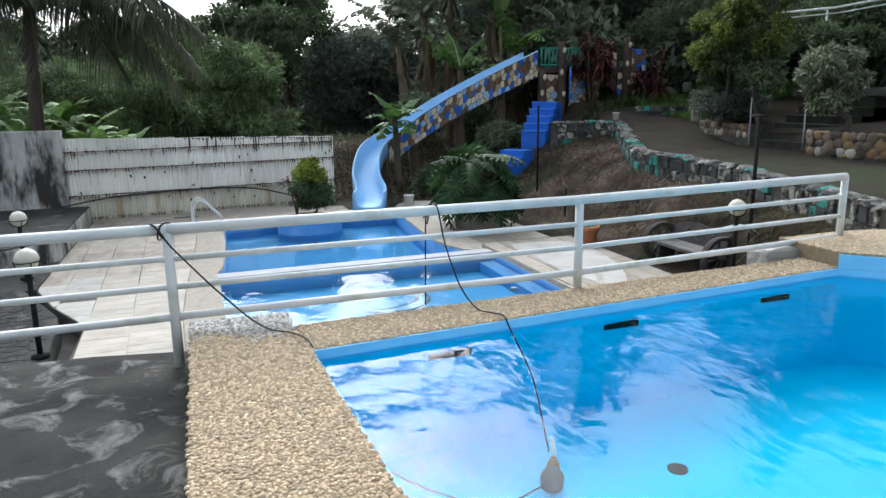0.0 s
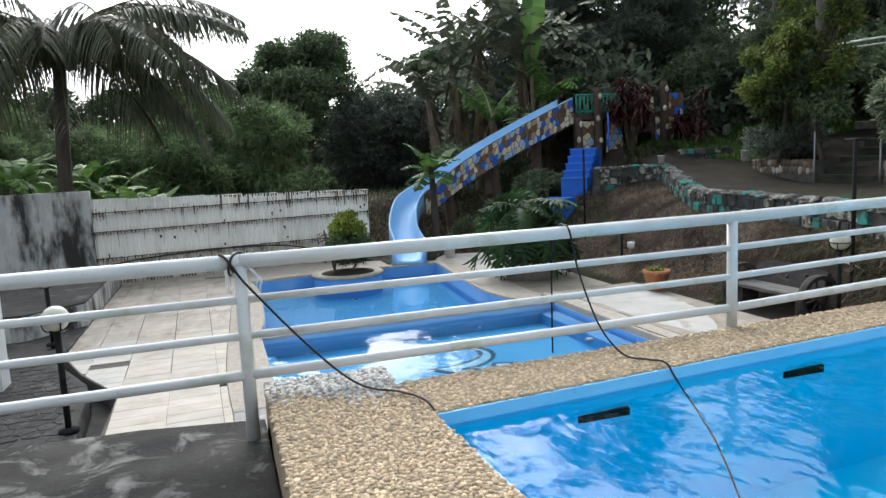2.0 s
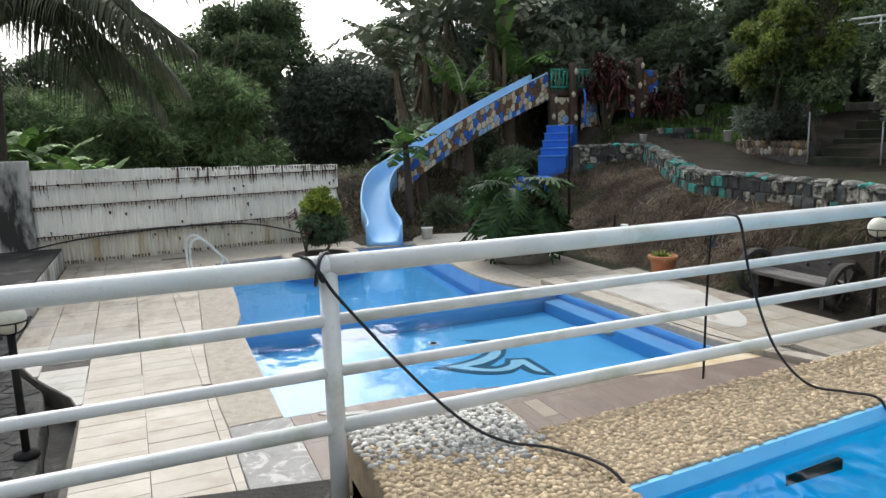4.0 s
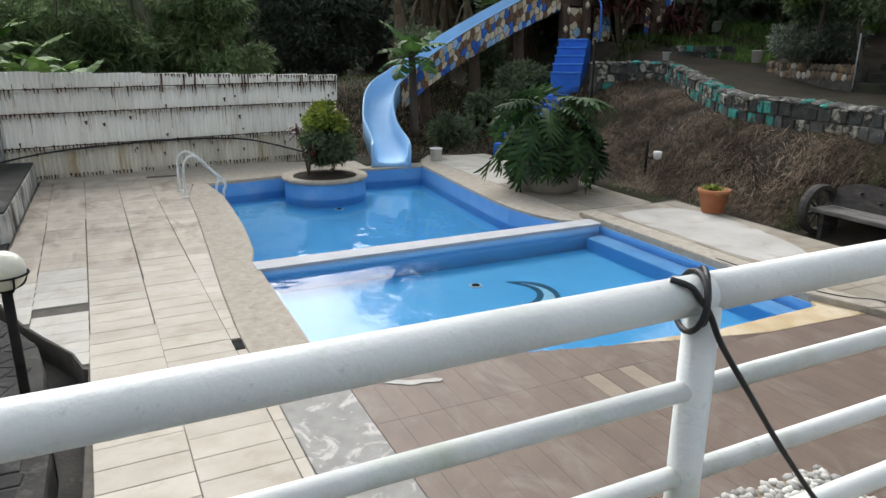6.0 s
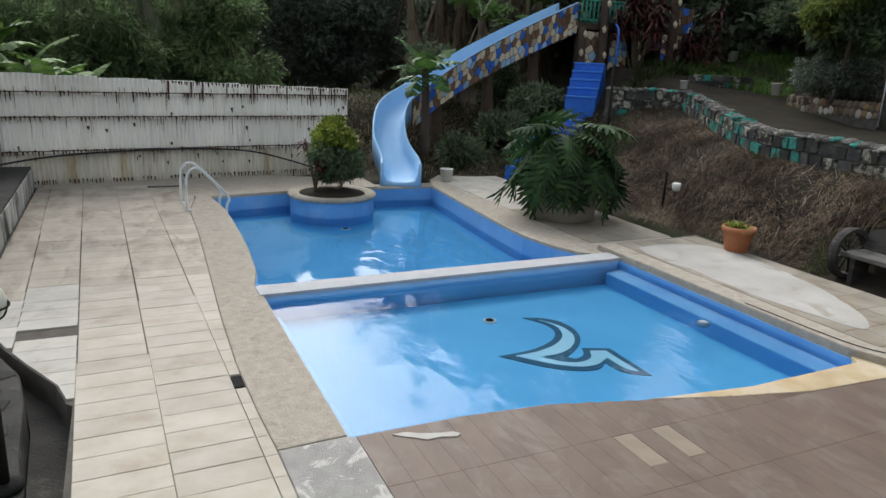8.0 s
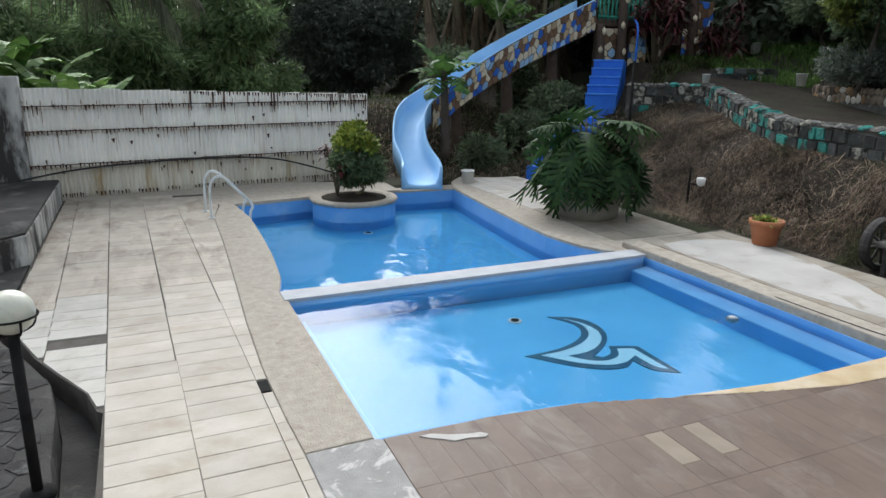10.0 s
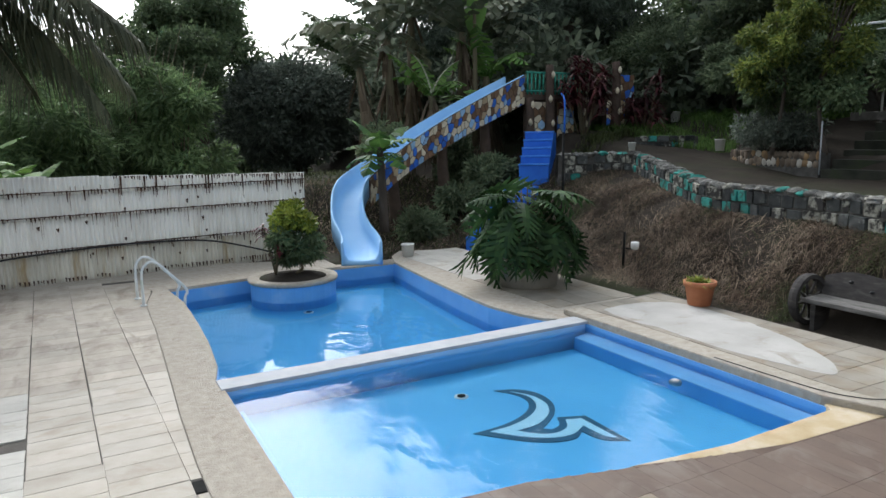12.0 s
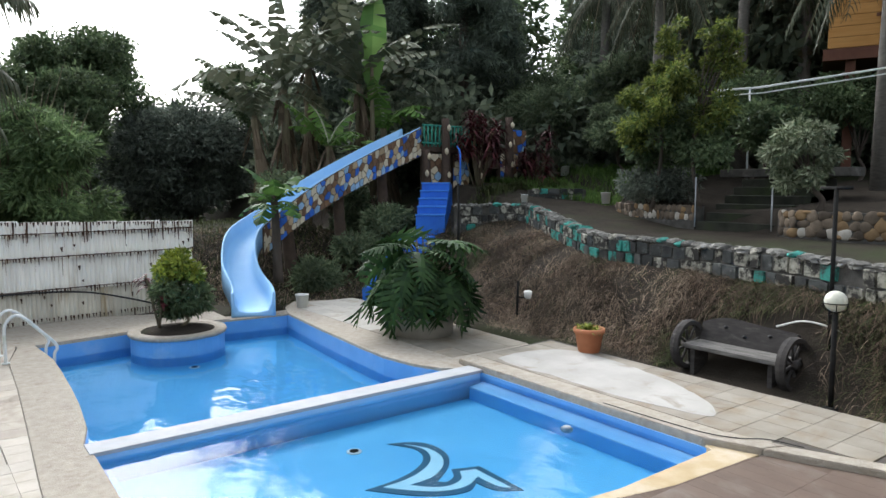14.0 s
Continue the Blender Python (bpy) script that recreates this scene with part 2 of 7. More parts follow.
M_SOIL = surf("dark_soil", (0.024, 0.02, 0.016), (0.048, 0.04, 0.031), 2.0, 0.95, 0.8, 24, (0.035, 0.045, 0.02), (0.5, 0.7), 0.35, spec=0.08)
M_STRAW = leafy("dry_straw", (0.034, 0.0245, 0.0175), (0.145, 0.103, 0.072), 0.85, 0.5, 0.1)
M_STRAW_PALE = leafy("pale_dry_straw", (0.12, 0.088, 0.062), (0.33, 0.26, 0.19), 0.85, 0.4, 0.1)
M_LAWN = leafy("lawn_blade", (0.055, 0.11, 0.026), (0.13, 0.21, 0.05), 0.7, 0.3, 0.25)
M_CONIFER = leafy("conifer_needle", (0.052, 0.07, 0.053), (0.13, 0.158, 0.115), 0.6, 0.45, 0.25)
# Lighter, greyer copy of broad_leaf_green: hillside haze is mixed into the colour.
M_HILL = leafy("hill_leaf", (0.075, 0.11, 0.06), (0.21, 0.25, 0.145), 0.6, 0.45, 0.4)
M_GRASS = leafy("grass_blade", (0.034, 0.05, 0.017), (0.088, 0.098, 0.038), 0.8, 0.4, 0.15)
M_BROAD = leafy("broad_leaf_green", (0.045, 0.076, 0.036), (0.14, 0.18, 0.088), 0.55, 0.45, 0.32)
M_DARKLEAF = leafy("dark_mango_leaf", (0.07, 0.09, 0.072), (0.19, 0.215, 0.168), 0.5, 0.45, 0.22)
M_BAMBOO = leafy("bamboo_leaf", (0.058, 0.102, 0.042), (0.18, 0.25, 0.105), 0.55, 0.55, 0.38)
M_NEEDLE = leafy("needle_foliage", (0.07, 0.094, 0.062), (0.185, 0.215, 0.145), 0.6, 0.5, 0.35)
M_YELLOWLEAF = leafy("yellow_green_leaf", (0.045, 0.08, 0.022), (0.20, 0.225, 0.05), 0.5, 0.55, 0.35)
M_LIMELEAF = leafy("lime_leaf", (0.075, 0.12, 0.02), (0.30, 0.33, 0.05), 0.45, 0.45)
M_VARIEG = leafy("variegated_leaf", (0.065, 0.095, 0.045), (0.31, 0.335, 0.225), 0.6, 0.45)
M_BANANA = leafy("banana_leaf", (0.075, 0.165, 0.036), (0.17, 0.28, 0.072), 0.6, 0.3, 0.25)
M_BANANA_GREY = leafy("weathered_banana_leaf", (0.09, 0.11, 0.065), (0.19, 0.2, 0.14), 0.6, 0.25, 0.12)
M_DRYLEAF = leafy("dry_hanging_leaf", (0.07, 0.05, 0.033), (0.16, 0.125, 0.085), 0.85, 0.3, 0.05)
M_PHILO = leafy("split_leaf_green", (0.011, 0.029, 0.0095), (0.046, 0.09, 0.027), 0.6, 0.5, 0.18)
# Darker copy of banana_leaf, with the shade put into its colour.
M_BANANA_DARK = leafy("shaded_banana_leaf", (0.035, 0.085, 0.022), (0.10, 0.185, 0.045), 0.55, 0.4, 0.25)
M_SHAG = leafy("shaggy_palm_leaflet", (0.04, 0.048, 0.028), (0.12, 0.13, 0.085), 0.6, 0.3, 0.1)
M_MIDRIB = surf("pale_midrib", (0.30, 0.31, 0.22), (0.38, 0.385, 0.29), 6, 0.6, 0.1, 40)
M_PALM = leafy("palm_leaflet", (0.04, 0.047, 0.025), (0.11, 0.115, 0.068), 0.5, 0.3, 0.1)
M_CORDY = leafy("red_ti_leaf", (0.036, 0.011, 0.015), (0.115, 0.03, 0.033), 0.55, 0.4, 0.1)
M_TERRA = surf("terracotta", (0.36, 0.13, 0.06), (0.43, 0.18, 0.09), 5, 0.8, 0.2, 60, (0.25, 0.1, 0.05), (0.55, 0.8), 4)
M_WOOD_BLACK = surf("blackened_wood", (0.032, 0.029, 0.027), (0.062, 0.056, 0.052), 6, 0.85, 0.4, 50, (0.12, 0.11, 0.1), (0.58, 0.8), 3, stretch=(1, 1, 4))
M_SEAT = surf("worn_grey_timber", (0.09, 0.085, 0.078), (0.2, 0.19, 0.175), 5, 0.85, 0.4, 50, (0.05, 0.045, 0.04), (0.5, 0.7), 4, stretch=(4, 0.6, 4))
M_WOOD_ORANGE = surf("varnished_orange_wood", (0.42, 0.2, 0.05), (0.52, 0.27, 0.08), 4, 0.5, 0.15, 60, stretch=(0.4, 0.4, 5))
M_WOOD_DARK = surf("dark_red_timber", (0.10, 0.04, 0.025), (0.15, 0.065, 0.04), 5, 0.7, 0.2, 60)
M_IRON = surf("black_iron", (0.012, 0.012, 0.012), (0.026, 0.025, 0.023), 9, 0.85, 0.15, 80, spec=0.06)
M_CABLE = surf("black_cable", (0.012, 0.012, 0.013), (0.025, 0.025, 0.026), 30, 0.5, 0.1)
M_GLOBE = surf("milky_lamp_globe", (0.56, 0.55, 0.44), (0.66, 0.65, 0.55), 6, 0.3, 0.03, 80, (0.36, 0.36, 0.25), (0.55, 0.8), 5, spec=0.5)
M_ROCK = surf("river_stone", (0.08, 0.062, 0.045), (0.16, 0.125, 0.09), 6, 0.85, 0.4, 60, spread=0.6)
M_ROCK_PALE = surf("pale_river_stone", (0.32, 0.295, 0.25), (0.42, 0.39, 0.34), 6, 0.8, 0.3, 60, (0.28, 0.25, 0.2), (0.55, 0.8), 5, spread=0.2)
M_ROCK_OCHRE = surf("ochre_river_stone", (0.16, 0.10, 0.05), (0.24, 0.16, 0.08), 6, 0.8, 0.3, 60, spread=0.3)
M_BLOCK_DARK = surf("dark_painted_block", (0.03, 0.033, 0.033), (0.08, 0.083, 0.078), 7, 0.9, 0.6, 50, (0.2, 0.21, 0.19), (0.58, 0.72), 6, spread=0.4)
M_BLOCK_WHITE = surf("cream_painted_block", (0.24, 0.235, 0.19), (0.42, 0.405, 0.34), 12, 0.95, 0.7, 50, (0.035, 0.033, 0.03), (0.42, 0.54), 7, spread=0.2)
M_BLOCK_TEAL = surf("teal_painted_block", (0.035, 0.20, 0.165), (0.06, 0.30, 0.25), 12, 0.9, 0.7, 50, (0.04, 0.05, 0.045), (0.48, 0.6), 7, spread=0.2)
M_CAP = surf("lichened_cap_stone", (0.07, 0.067, 0.06), (0.24, 0.235, 0.215), 9, 0.95, 0.9, 45, (0.42, 0.41, 0.37), (0.55, 0.7), 5, spread=0.35, spec=0.1)
M_MORTAR = surf("mossy_mortar", (0.045, 0.042, 0.037), (0.10, 0.095, 0.085), 6, 0.95, 0.6, 40, (0.22, 0.21, 0.195), (0.55, 0.75), 2)
M_MOS = {
    "brown": surf("brown_mosaic", (0.13, 0.075, 0.04), (0.2, 0.12, 0.07), 9, 0.6, 0.2, 60, spread=0.25),
    "cream": surf("cream_mosaic", (0.56, 0.48, 0.33), (0.68, 0.61, 0.45), 9, 0.6, 0.2, 60, spread=0.15),
    "blue": surf("blue_mosaic", (0.035, 0.11, 0.46), (0.05, 0.17, 0.58), 9, 0.5, 0.2, 60, spread=0.25),
    "tan": surf("tan_mosaic", (0.40, 0.30, 0.17), (0.49, 0.38, 0.24), 9, 0.6, 0.2, 60, spread=0.2),
    "sky": surf("sky_mosaic", (0.25, 0.42, 0.62), (0.35, 0.52, 0.7), 9, 0.5, 0.2, 60, spread=0.2),
}
M_GREEN_RAIL = surf("green_bamboo_paint", (0.03, 0.2, 0.14), (0.05, 0.27, 0.2), 9, 0.6, 0.2, 60)
M_FAUX_TREE = surf("brown_faux_trunk", (0.06, 0.042, 0.032), (0.1, 0.07, 0.052), 7, 0.8, 0.4, 50)
M_HOUSE_ROOF = surf("dark_roof", (0.04, 0.035, 0.035), (0.07, 0.06, 0.06), 7, 0.8, 0.3, 50)
M_WATER = water("clear_pool_water", (0.85, 0.94, 0.98), 0.13, 2.6, 0.18)
M_WATER_DEEP = water("deep_pool_water", (0.80, 0.93, 0.98), 0.13, 2.6)
M_WATER_UP = water("upper_pool_water", (0.76, 0.98, 0.995), 0.14, 4.0, 0.18)

# ---- building helpers ----
ORIGIN = {}


def thing(name, label, category, at, group="", kind=""):
    ob = new(name)
    ob.empty_display_size = 0.1
    ob.location = at
    ORIGIN[ob.name] = Vector(at)
    return tagged(ob, label, category, group, kind)


def hang(ob, parent, label=""):
    """Make ob, built in world space, a part of parent."""
    ob.parent = parent
    ob.matrix_parent_inverse = Matrix.Translation(-ORIGIN.get(parent.name, Vector()))
    if label:
        ob["label"] = label
    return ob


def smooth(me, on=True):
    me.polygons.foreach_set("use_smooth", [on] * len(me.polygons))


def part(name, bm, material, parent=None, label="", soft=False):
    me = bpy.data.meshes.new(name)
    bm.to_mesh(me)
    bm.free()
    me.materials.append(material)
    if soft:
        smooth(me)
    ob = new(name, me)
    return hang(ob, parent, label) if parent else ob


def raw(name, verts, faces, material, parent=None, label="", soft=False):
    me = bpy.data.meshes.new(name)
    me.from_pydata([tuple(v) for v in verts], [], faces)
    me.materials.append(material)
    if soft:
        smooth(me)
    me.update()
    ob = new(name, me)
    return hang(ob, parent, label) if parent else ob


def quads(name, arr, material, parent=None, label="", soft=False):
    """A mesh of loose quads from an array of shape (n, 4, 3)."""
    n = len(arr)
    me = bpy.data.meshes.new(name)
    me.vertices.add(n * 4)
    me.vertices.foreach_set("co", np.asarray(arr, np.float32).ravel())
    me.loops.add(n * 4)
    me.loops.foreach_set("vertex_index", np.arange(n * 4, dtype=np.int32))
    me.polygons.add(n)
    me.polygons.foreach_set("loop_start", np.arange(0, n * 4, 4, dtype=np.int32))
    me.polygons.foreach_set("loop_total", np.full(n, 4, np.int32))
    me.materials.append(material)
    me.update(calc_edges=True)
    if soft:
        smooth(me)
    ob = new(name, me)
    return hang(ob, parent, label) if parent else ob


def box(bm, x0, x1, y0, y1, z0, z1, bevel=0.0, m=None):
    vs = bmesh.ops.create_cube(bm, size=1)["verts"]
    bmesh.ops.scale(bm, vec=(x1 - x0, y1 - y0, z1 - z0), verts=vs)
    bmesh.ops.translate(bm, vec=((x0 + x1) / 2, (y0 + y1) / 2, (z0 + z1) / 2), verts=vs)
    if bevel:
        es = list({e for v in vs for e in v.link_edges})
        vs = [v for v in bmesh.ops.bevel(bm, geom=es, offset=bevel, segments=2, affect="EDGES", profile=0.7)["verts"]]
    if m:
        bmesh.ops.transform(bm, matrix=m, verts=list({v for v in vs}))
    return vs


def tube_data(pts, radii, sides=8, cap=True, base=0):
    pts = [Vector(p) for p in pts]
    if not hasattr(radii, "__len__"):
        radii = [radii] * len(pts)
    verts, faces, up = [], [], None
    for i, p in enumerate(pts):
        d = (pts[min(i + 1, len(pts) - 1)] - pts[max(i - 1, 0)]).normalized()
        if up is None:
            up = d.orthogonal().normalized()
        up = (up - d * up.dot(d)).normalized()
        side = d.cross(up)
        for k in range(sides):
            a = 2 * math.pi * k / sides
            verts.append(p + (up * math.cos(a) + side * math.sin(a)) * radii[i])
    for i in range(len(pts) - 1):
        for k in range(sides):
            a, b = base + i * sides + k, base + i * sides + (k + 1) % sides
            faces.append((a, b, b + sides, a + sides))
    if cap:
        faces.append(tuple(base + k for k in reversed(range(sides))))
        faces.append(tuple(base + (len(pts) - 1) * sides + k for k in range(sides)))
    return verts, faces


def tube(name, pts, radii, material, parent=None, label="", sides=8, soft=True):
    v, f = tube_data(pts, radii, sides)
    return raw(name, v, f, material, parent, label, soft)


def spline(ctrl, n=8):
    """Points of a Catmull-Rom curve through ctrl."""
    c = [Vector(p) for p in ctrl]
    c = [2 * c[0] - c[1]] + c + [2 * c[-1] - c[-2]]
    out = []
    for i in range(1, len(c) - 2):
        for k in range(n):
            t = k / n
            a, b, d, e = c[i - 1], c[i], c[i + 1], c[i + 2]
            out.append(0.5 * (2 * b + (d - a) * t + (2 * a - 5 * b + 4 * d - e) * t * t + (3 * b - a - 3 * d + e) * t ** 3))
    return out + [c[-2]]


def slab_bm(pts, z0, z1, bevel=0.012):
    """A flat slab over an outline, with rounded upper edges."""
    bm = bmesh.new()
    low = bm.faces.new([bm.verts.new((x, y, z0)) for x, y in pts])
    low.normal_update()
    top = bmesh.ops.extrude_face_region(bm, geom=[low])
    vs = [v for v in top["geom"] if isinstance(v, bmesh.types.BMVert)]
    bmesh.ops.translate(bm, vec=(0, 0, z1 - z0), verts=vs)
    bmesh.ops.recalc_face_normals(bm, faces=bm.faces[:])
    if bevel:
        es = [e for e in bm.edges if all(abs(v.co.z - z1) < 1e-5 for v in e.verts)]
        bmesh.ops.bevel(bm, geom=es, offset=bevel, segments=2, affect="EDGES", profile=0.6)
    return bm


def slab(name, pts, z0, z1, material, parent=None, label="", bevel=0.012):
    return part(name, slab_bm(pts, z0, z1, bevel), material, parent, label)


def lathe(name, profile, at, material, parent=None, label="", sides=28, soft=True):
    verts, faces = [], []
    for r, z in profile:
        for k in range(sides):
            a = 2 * math.pi * k / sides
            verts.append((at[0] + r * math.cos(a), at[1] + r * math.sin(a), at[2] + z))
    for i in range(len(profile) - 1):
        for k in range(sides):
            a, b = i * sides + k, i * sides + (k + 1) % sides
            faces.append((a, b, b + sides, a + sides))
    faces.append(tuple(reversed(range(sides))))
    faces.append(tuple((len(profile) - 1) * sides + k for k in range(sides)))
    return raw(name, verts, faces, material, parent, label, soft)


def structure(ob, label, category=""):
    return tagged(ob, label, category, kind="structure")


def lerp_at(v, knots):
    xs, ys = zip(*knots)
    return float(np.interp(v, xs, ys))


def clip_poly(pts, a, b, c):
    """The part of a convex outline with a*x + b*y <= c."""
    out = []
    for i, p in enumerate(pts):
        q = pts[(i + 1) % len(pts)]
        fp, fq = a * p[0] + b * p[1] - c, a * q[0] + b * q[1] - c
        if fp <= 0:
            out.append(p)
        if (fp < 0) != (fq < 0) and fp != fq:
            t = fp / (fp - fq)
            out.append((p[0] + (q[0] - p[0]) * t, p[1] + (q[1] - p[1]) * t))
    return out

# ---- ground ----
WALL_LINE = [(-2.6, 6.9), (-1.0, 7.45), (0.85, 7.98), (2.35, 8.32), (4.0, 8.5), (4.9, 8.67), (6.8, 9.65), (8.8, 10.76)]


def wall_x(y):
    return lerp_at(y, WALL_LINE) if y < 8.8 else 10.76 + (y - 8.8) * 0.1


def wall_top(y):
    return lerp_at(y, [(-2.6, 1.45), (0.85, 1.52), (4.5, 1.54), (5.2, 1.6), (8.8, 1.98)])


STONE_LINE = [(-3.5, 11.4), (-1.5, 11.1), (0.0, 10.85), (1.2, 10.62), (2.1, 10.6), (2.5, 10.9), (4.5, 11.4), (5.4, 11.5), (6.4, 11.75), (7.15, 12.2), (7.4, 12.7), (9.0, 14.0), (13.0, 15.6)]


def sstep(t):
    t = min(1, max(0, t))
    return t * t * (3 - 2 * t)


def hill(x, y):
    """The height of the open ground."""
    edge = lerp_at(y, [(3.5, 6.65), (5.5, 6.3), (9.0, 5.6), (10.5, 5.0), (16, 7.0), (40, 9.0)])
    wx = wall_x(y)
    foot = lerp_at(y, [(4.5, 1.05), (8.8, 1.5), (12, 2.0), (40, 2.6)])
    s = (x - edge) / (wx - edge)
    z = -0.12
    if s > 0:
        z = -0.12 + (foot + 0.12) * (0.25 * min(1, s) + 0.75 * sstep((s - 0.2) / 0.8))
    if s > 1:
        behind = min(x - wx, 30)
        z = foot + 0.36 * sstep((x - wx) / 0.3) + 0.03 * min(behind, 2.4) + 0.42 * sstep((x - lerp_at(y, STONE_LINE) - 0.15) / 0.4) + 0.1 * max(0, min(x, 40) - lerp_at(y, STONE_LINE) - 0.5)
    if y > 10.7:
        z += 1.25 * sstep((y - 10.7) / 3.2) * sstep((x - 1.6) / 2.2) * (1 - sstep((x - 7.0) / 2.4)) * (1 - sstep((y - 17) / 7))
    if y > 10.8:
        z += 0.02 * min(y - 10.8, 60)
    return z + 0.05 * noise.noise((x * 0.9, y * 0.9, 0.0)) + 0.02 * noise.noise((x * 4, y * 4, 3.0))


def ground_z(x, y):
    sunk = sstep((x + 2.5) / 0.3) * sstep((6.55 - x) / 0.3) * sstep((y + 3.5) / 0.4) * sstep((9.2 - y) / 0.4)
    return hill(x, y) * (1 - sunk) - 2.4 * sunk


xs = np.concatenate([-np.geomspace(400, 7, 14), np.arange(-6, 16, 0.22), np.geomspace(16.5, 400, 18)])
ys = np.concatenate([-np.geomspace(400, 13, 12), np.arange(-12, 22, 0.22), np.geomspace(23, 500, 18)])
gv = [(x, y, ground_z(x, y)) for y in ys for x in xs]
nx = len(xs)
gf = [(j * nx + i, j * nx + i + 1, (j + 1) * nx + i + 1, (j + 1) * nx + i) for j in range(len(ys) - 1) for i in range(nx - 1)]
structure(raw("ground", gv, gf, M_SOIL, soft=True), "dark damp soil rising as a bank beside the pool", "ground")

# ---- lower pool ----
DEEP_R = [(4.46, 3.10), (4.2, 3.42), (4.05, 3.8), (3.96, 4.4), (3.99, 5.13), (4.09, 6.5), (4.26, 8.36)]
DEEP_L = [(-0.04, 3.15), (0.08, 3.7), (0.15, 4.6), (0.18, 5.4), (0.2, 6.3), (0.2, 7.0), (0.15, 7.55), (0.1, 8.1)]
BACK = [(0.1, 8.1), (1.4, 8.33), (2.9, 8.44), (4.27, 8.36)]
NEAR = [(0.0, 0.0), (0.8, 0.0), (1.48, -0.06), (2.25, -0.26), (3.2, -0.37), (4.5, -0.34)]
PLANT_C, PLANT_R = (2.12, 7.85), 0.72


def wall_strip(name, pts, z0, z1, material, parent, thick=0.12, label="", inset=0.006):
    """A wall along a line of points, its thickness to the left of the way."""
    bm = bmesh.new()
    rows = []
    for i, p in enumerate(pts):
        a, b = Vector(pts[max(i - 1, 0)]), Vector(pts[min(i + 1, len(pts) - 1)])
        d = (b - a).normalized()
        n = Vector((-d.y, d.x)) * thick
        p = (p[0] - n.x * inset / thick, p[1] - n.y * inset / thick)
        rows.append([bm.verts.new((p[0], p[1], z0)), bm.verts.new((p[0], p[1], z1)),
                     bm.verts.new((p[0] + n.x, p[1] + n.y, z1)), bm.verts.new((p[0] + n.x, p[1] + n.y, z0))])
    for r, s in zip(rows, rows[1:]):
        for k in range(4):
            bm.faces.new((r[k], s[k], s[(k + 1) % 4], r[(k + 1) % 4]))
    bm.faces.new(rows[0])
    bm.faces.new(rows[-1][::-1])
    bmesh.ops.recalc_face_normals(bm, faces=bm.faces[:])
    return part(name, bm, material, parent, label)


pool = thing("lower_pool", "blue painted swimming pool with a raised white divider", "pool", (2.2, 4.0, -0.5), kind="structure")
slab("shallow_floor", NEAR + [(4.6, 2.9), (0.0, 2.85)], -0.6, -0.30, M_POOL_FLOOR, pool, bevel=0)
slab("deep_floor", [(-0.06, 3.1)] + DEEP_L[1:] + BACK[1:] + DEEP_R[-2:1:-1] + [(4.5, 3.2)], -1.2, -0.41, M_DEEP_FLOOR, pool, bevel=0)
wall_strip("near_wall", NEAR[::-1], -0.6, -0.02, M_POOL_BLUE, pool)
wall_strip("left_wall", [(0.0, 0.0), (0.0, 2.9)], -0.6, -0.02, M_POOL_BLUE, pool)
wall_strip("right_wall", [(4.552, 3.0), (4.552, -0.3)], -0.6, -0.03, M_POOL_BLUE, pool, 0.02)
wall_strip("deep_right_wall", DEEP_R[::-1], -1.1, -0.045, M_POOL_BLUE, pool)
wall_strip("deep_left_wall", DEEP_L, -1.1, -0.045, M_POOL_BLUE, pool)
wall_strip("back_wall", BACK, -1.1, -0.06, M_POOL_BLUE, pool)
wall_strip("plant_wall", [(PLANT_C[0] - PLANT_R * math.cos(a), PLANT_C[1] - PLANT_R * math.sin(a)) for a in np.linspace(-0.7, math.pi + 0.75, 26)],
           -1.1, -0.005, M_POOL_BLUE, pool)
slab("step_right", [(4.27, 2.87), (4.25, -0.34), (4.54, -0.33), (4.57, 2.95)], -0.5, -0.135, M_POOL_PALE, pool, bevel=0.02)
slab("step_left", [(0.0, 0.03), (0.16, 0.03), (0.16, 2.85), (0.0, 2.85)], -0.5, -0.24, M_POOL_FLOOR, pool, bevel=0.02)
slab("divider_core", [(-0.02, 2.88), (4.58, 2.99), (4.5, 3.2), (-0.02, 3.12)], -1.1, -0.03, M_DIVIDER_FACE, pool, bevel=0)
slab("divider_cap", [(-0.04, 2.85), (4.58, 2.96), (4.56, 3.24), (-0.04, 3.15)], -0.026, 0.012, M_DIVIDER, pool, "grey-white concrete divider cap", bevel=0.008)
W = slab("shallow_water", NEAR + [(4.6, 2.95), (0.0, 2.86)], -0.31, -0.075, M_WATER, pool, bevel=0)
for me in (W.data,):
    bm = bmesh.new()
    bm.from_mesh(me)
    bmesh.ops.delete(bm, geom=[f for f in bm.faces if f.normal.z < 0.5], context="FACES")
    bm.to_mesh(me)
    bm.free()
deep_bm = bmesh.new()
deep_face = deep_bm.faces.new([deep_bm.verts.new((x, y, -0.28)) for x, y in DEEP_L[:1] + [(4.46, 3.13)] + DEEP_R[1:] + BACK[2:0:-1] + DEEP_L[:0:-1]])
deep_face.normal_update()
if deep_face.normal.z < 0:
    deep_face.normal_flip()
part("deep_water", deep_bm, M_WATER_DEEP, pool)
lathe("drain", [(0.075, 0.0), (0.075, 0.008), (0.05, 0.01)], (2.25, 2.2, -0.3), M_WHITE_PLASTIC, pool, "white drain ring")
lathe("drain_grate", [(0.048, 0.0), (0.045, 0.014)], (2.25, 2.2, -0.298), M_IRON, pool, "dark drain grate")
lathe("drain", [(0.08, 0.0), (0.08, 0.008), (0.05, 0.01)], (2.09, 6.93, -0.41), M_WHITE_PLASTIC, pool, "white drain ring")
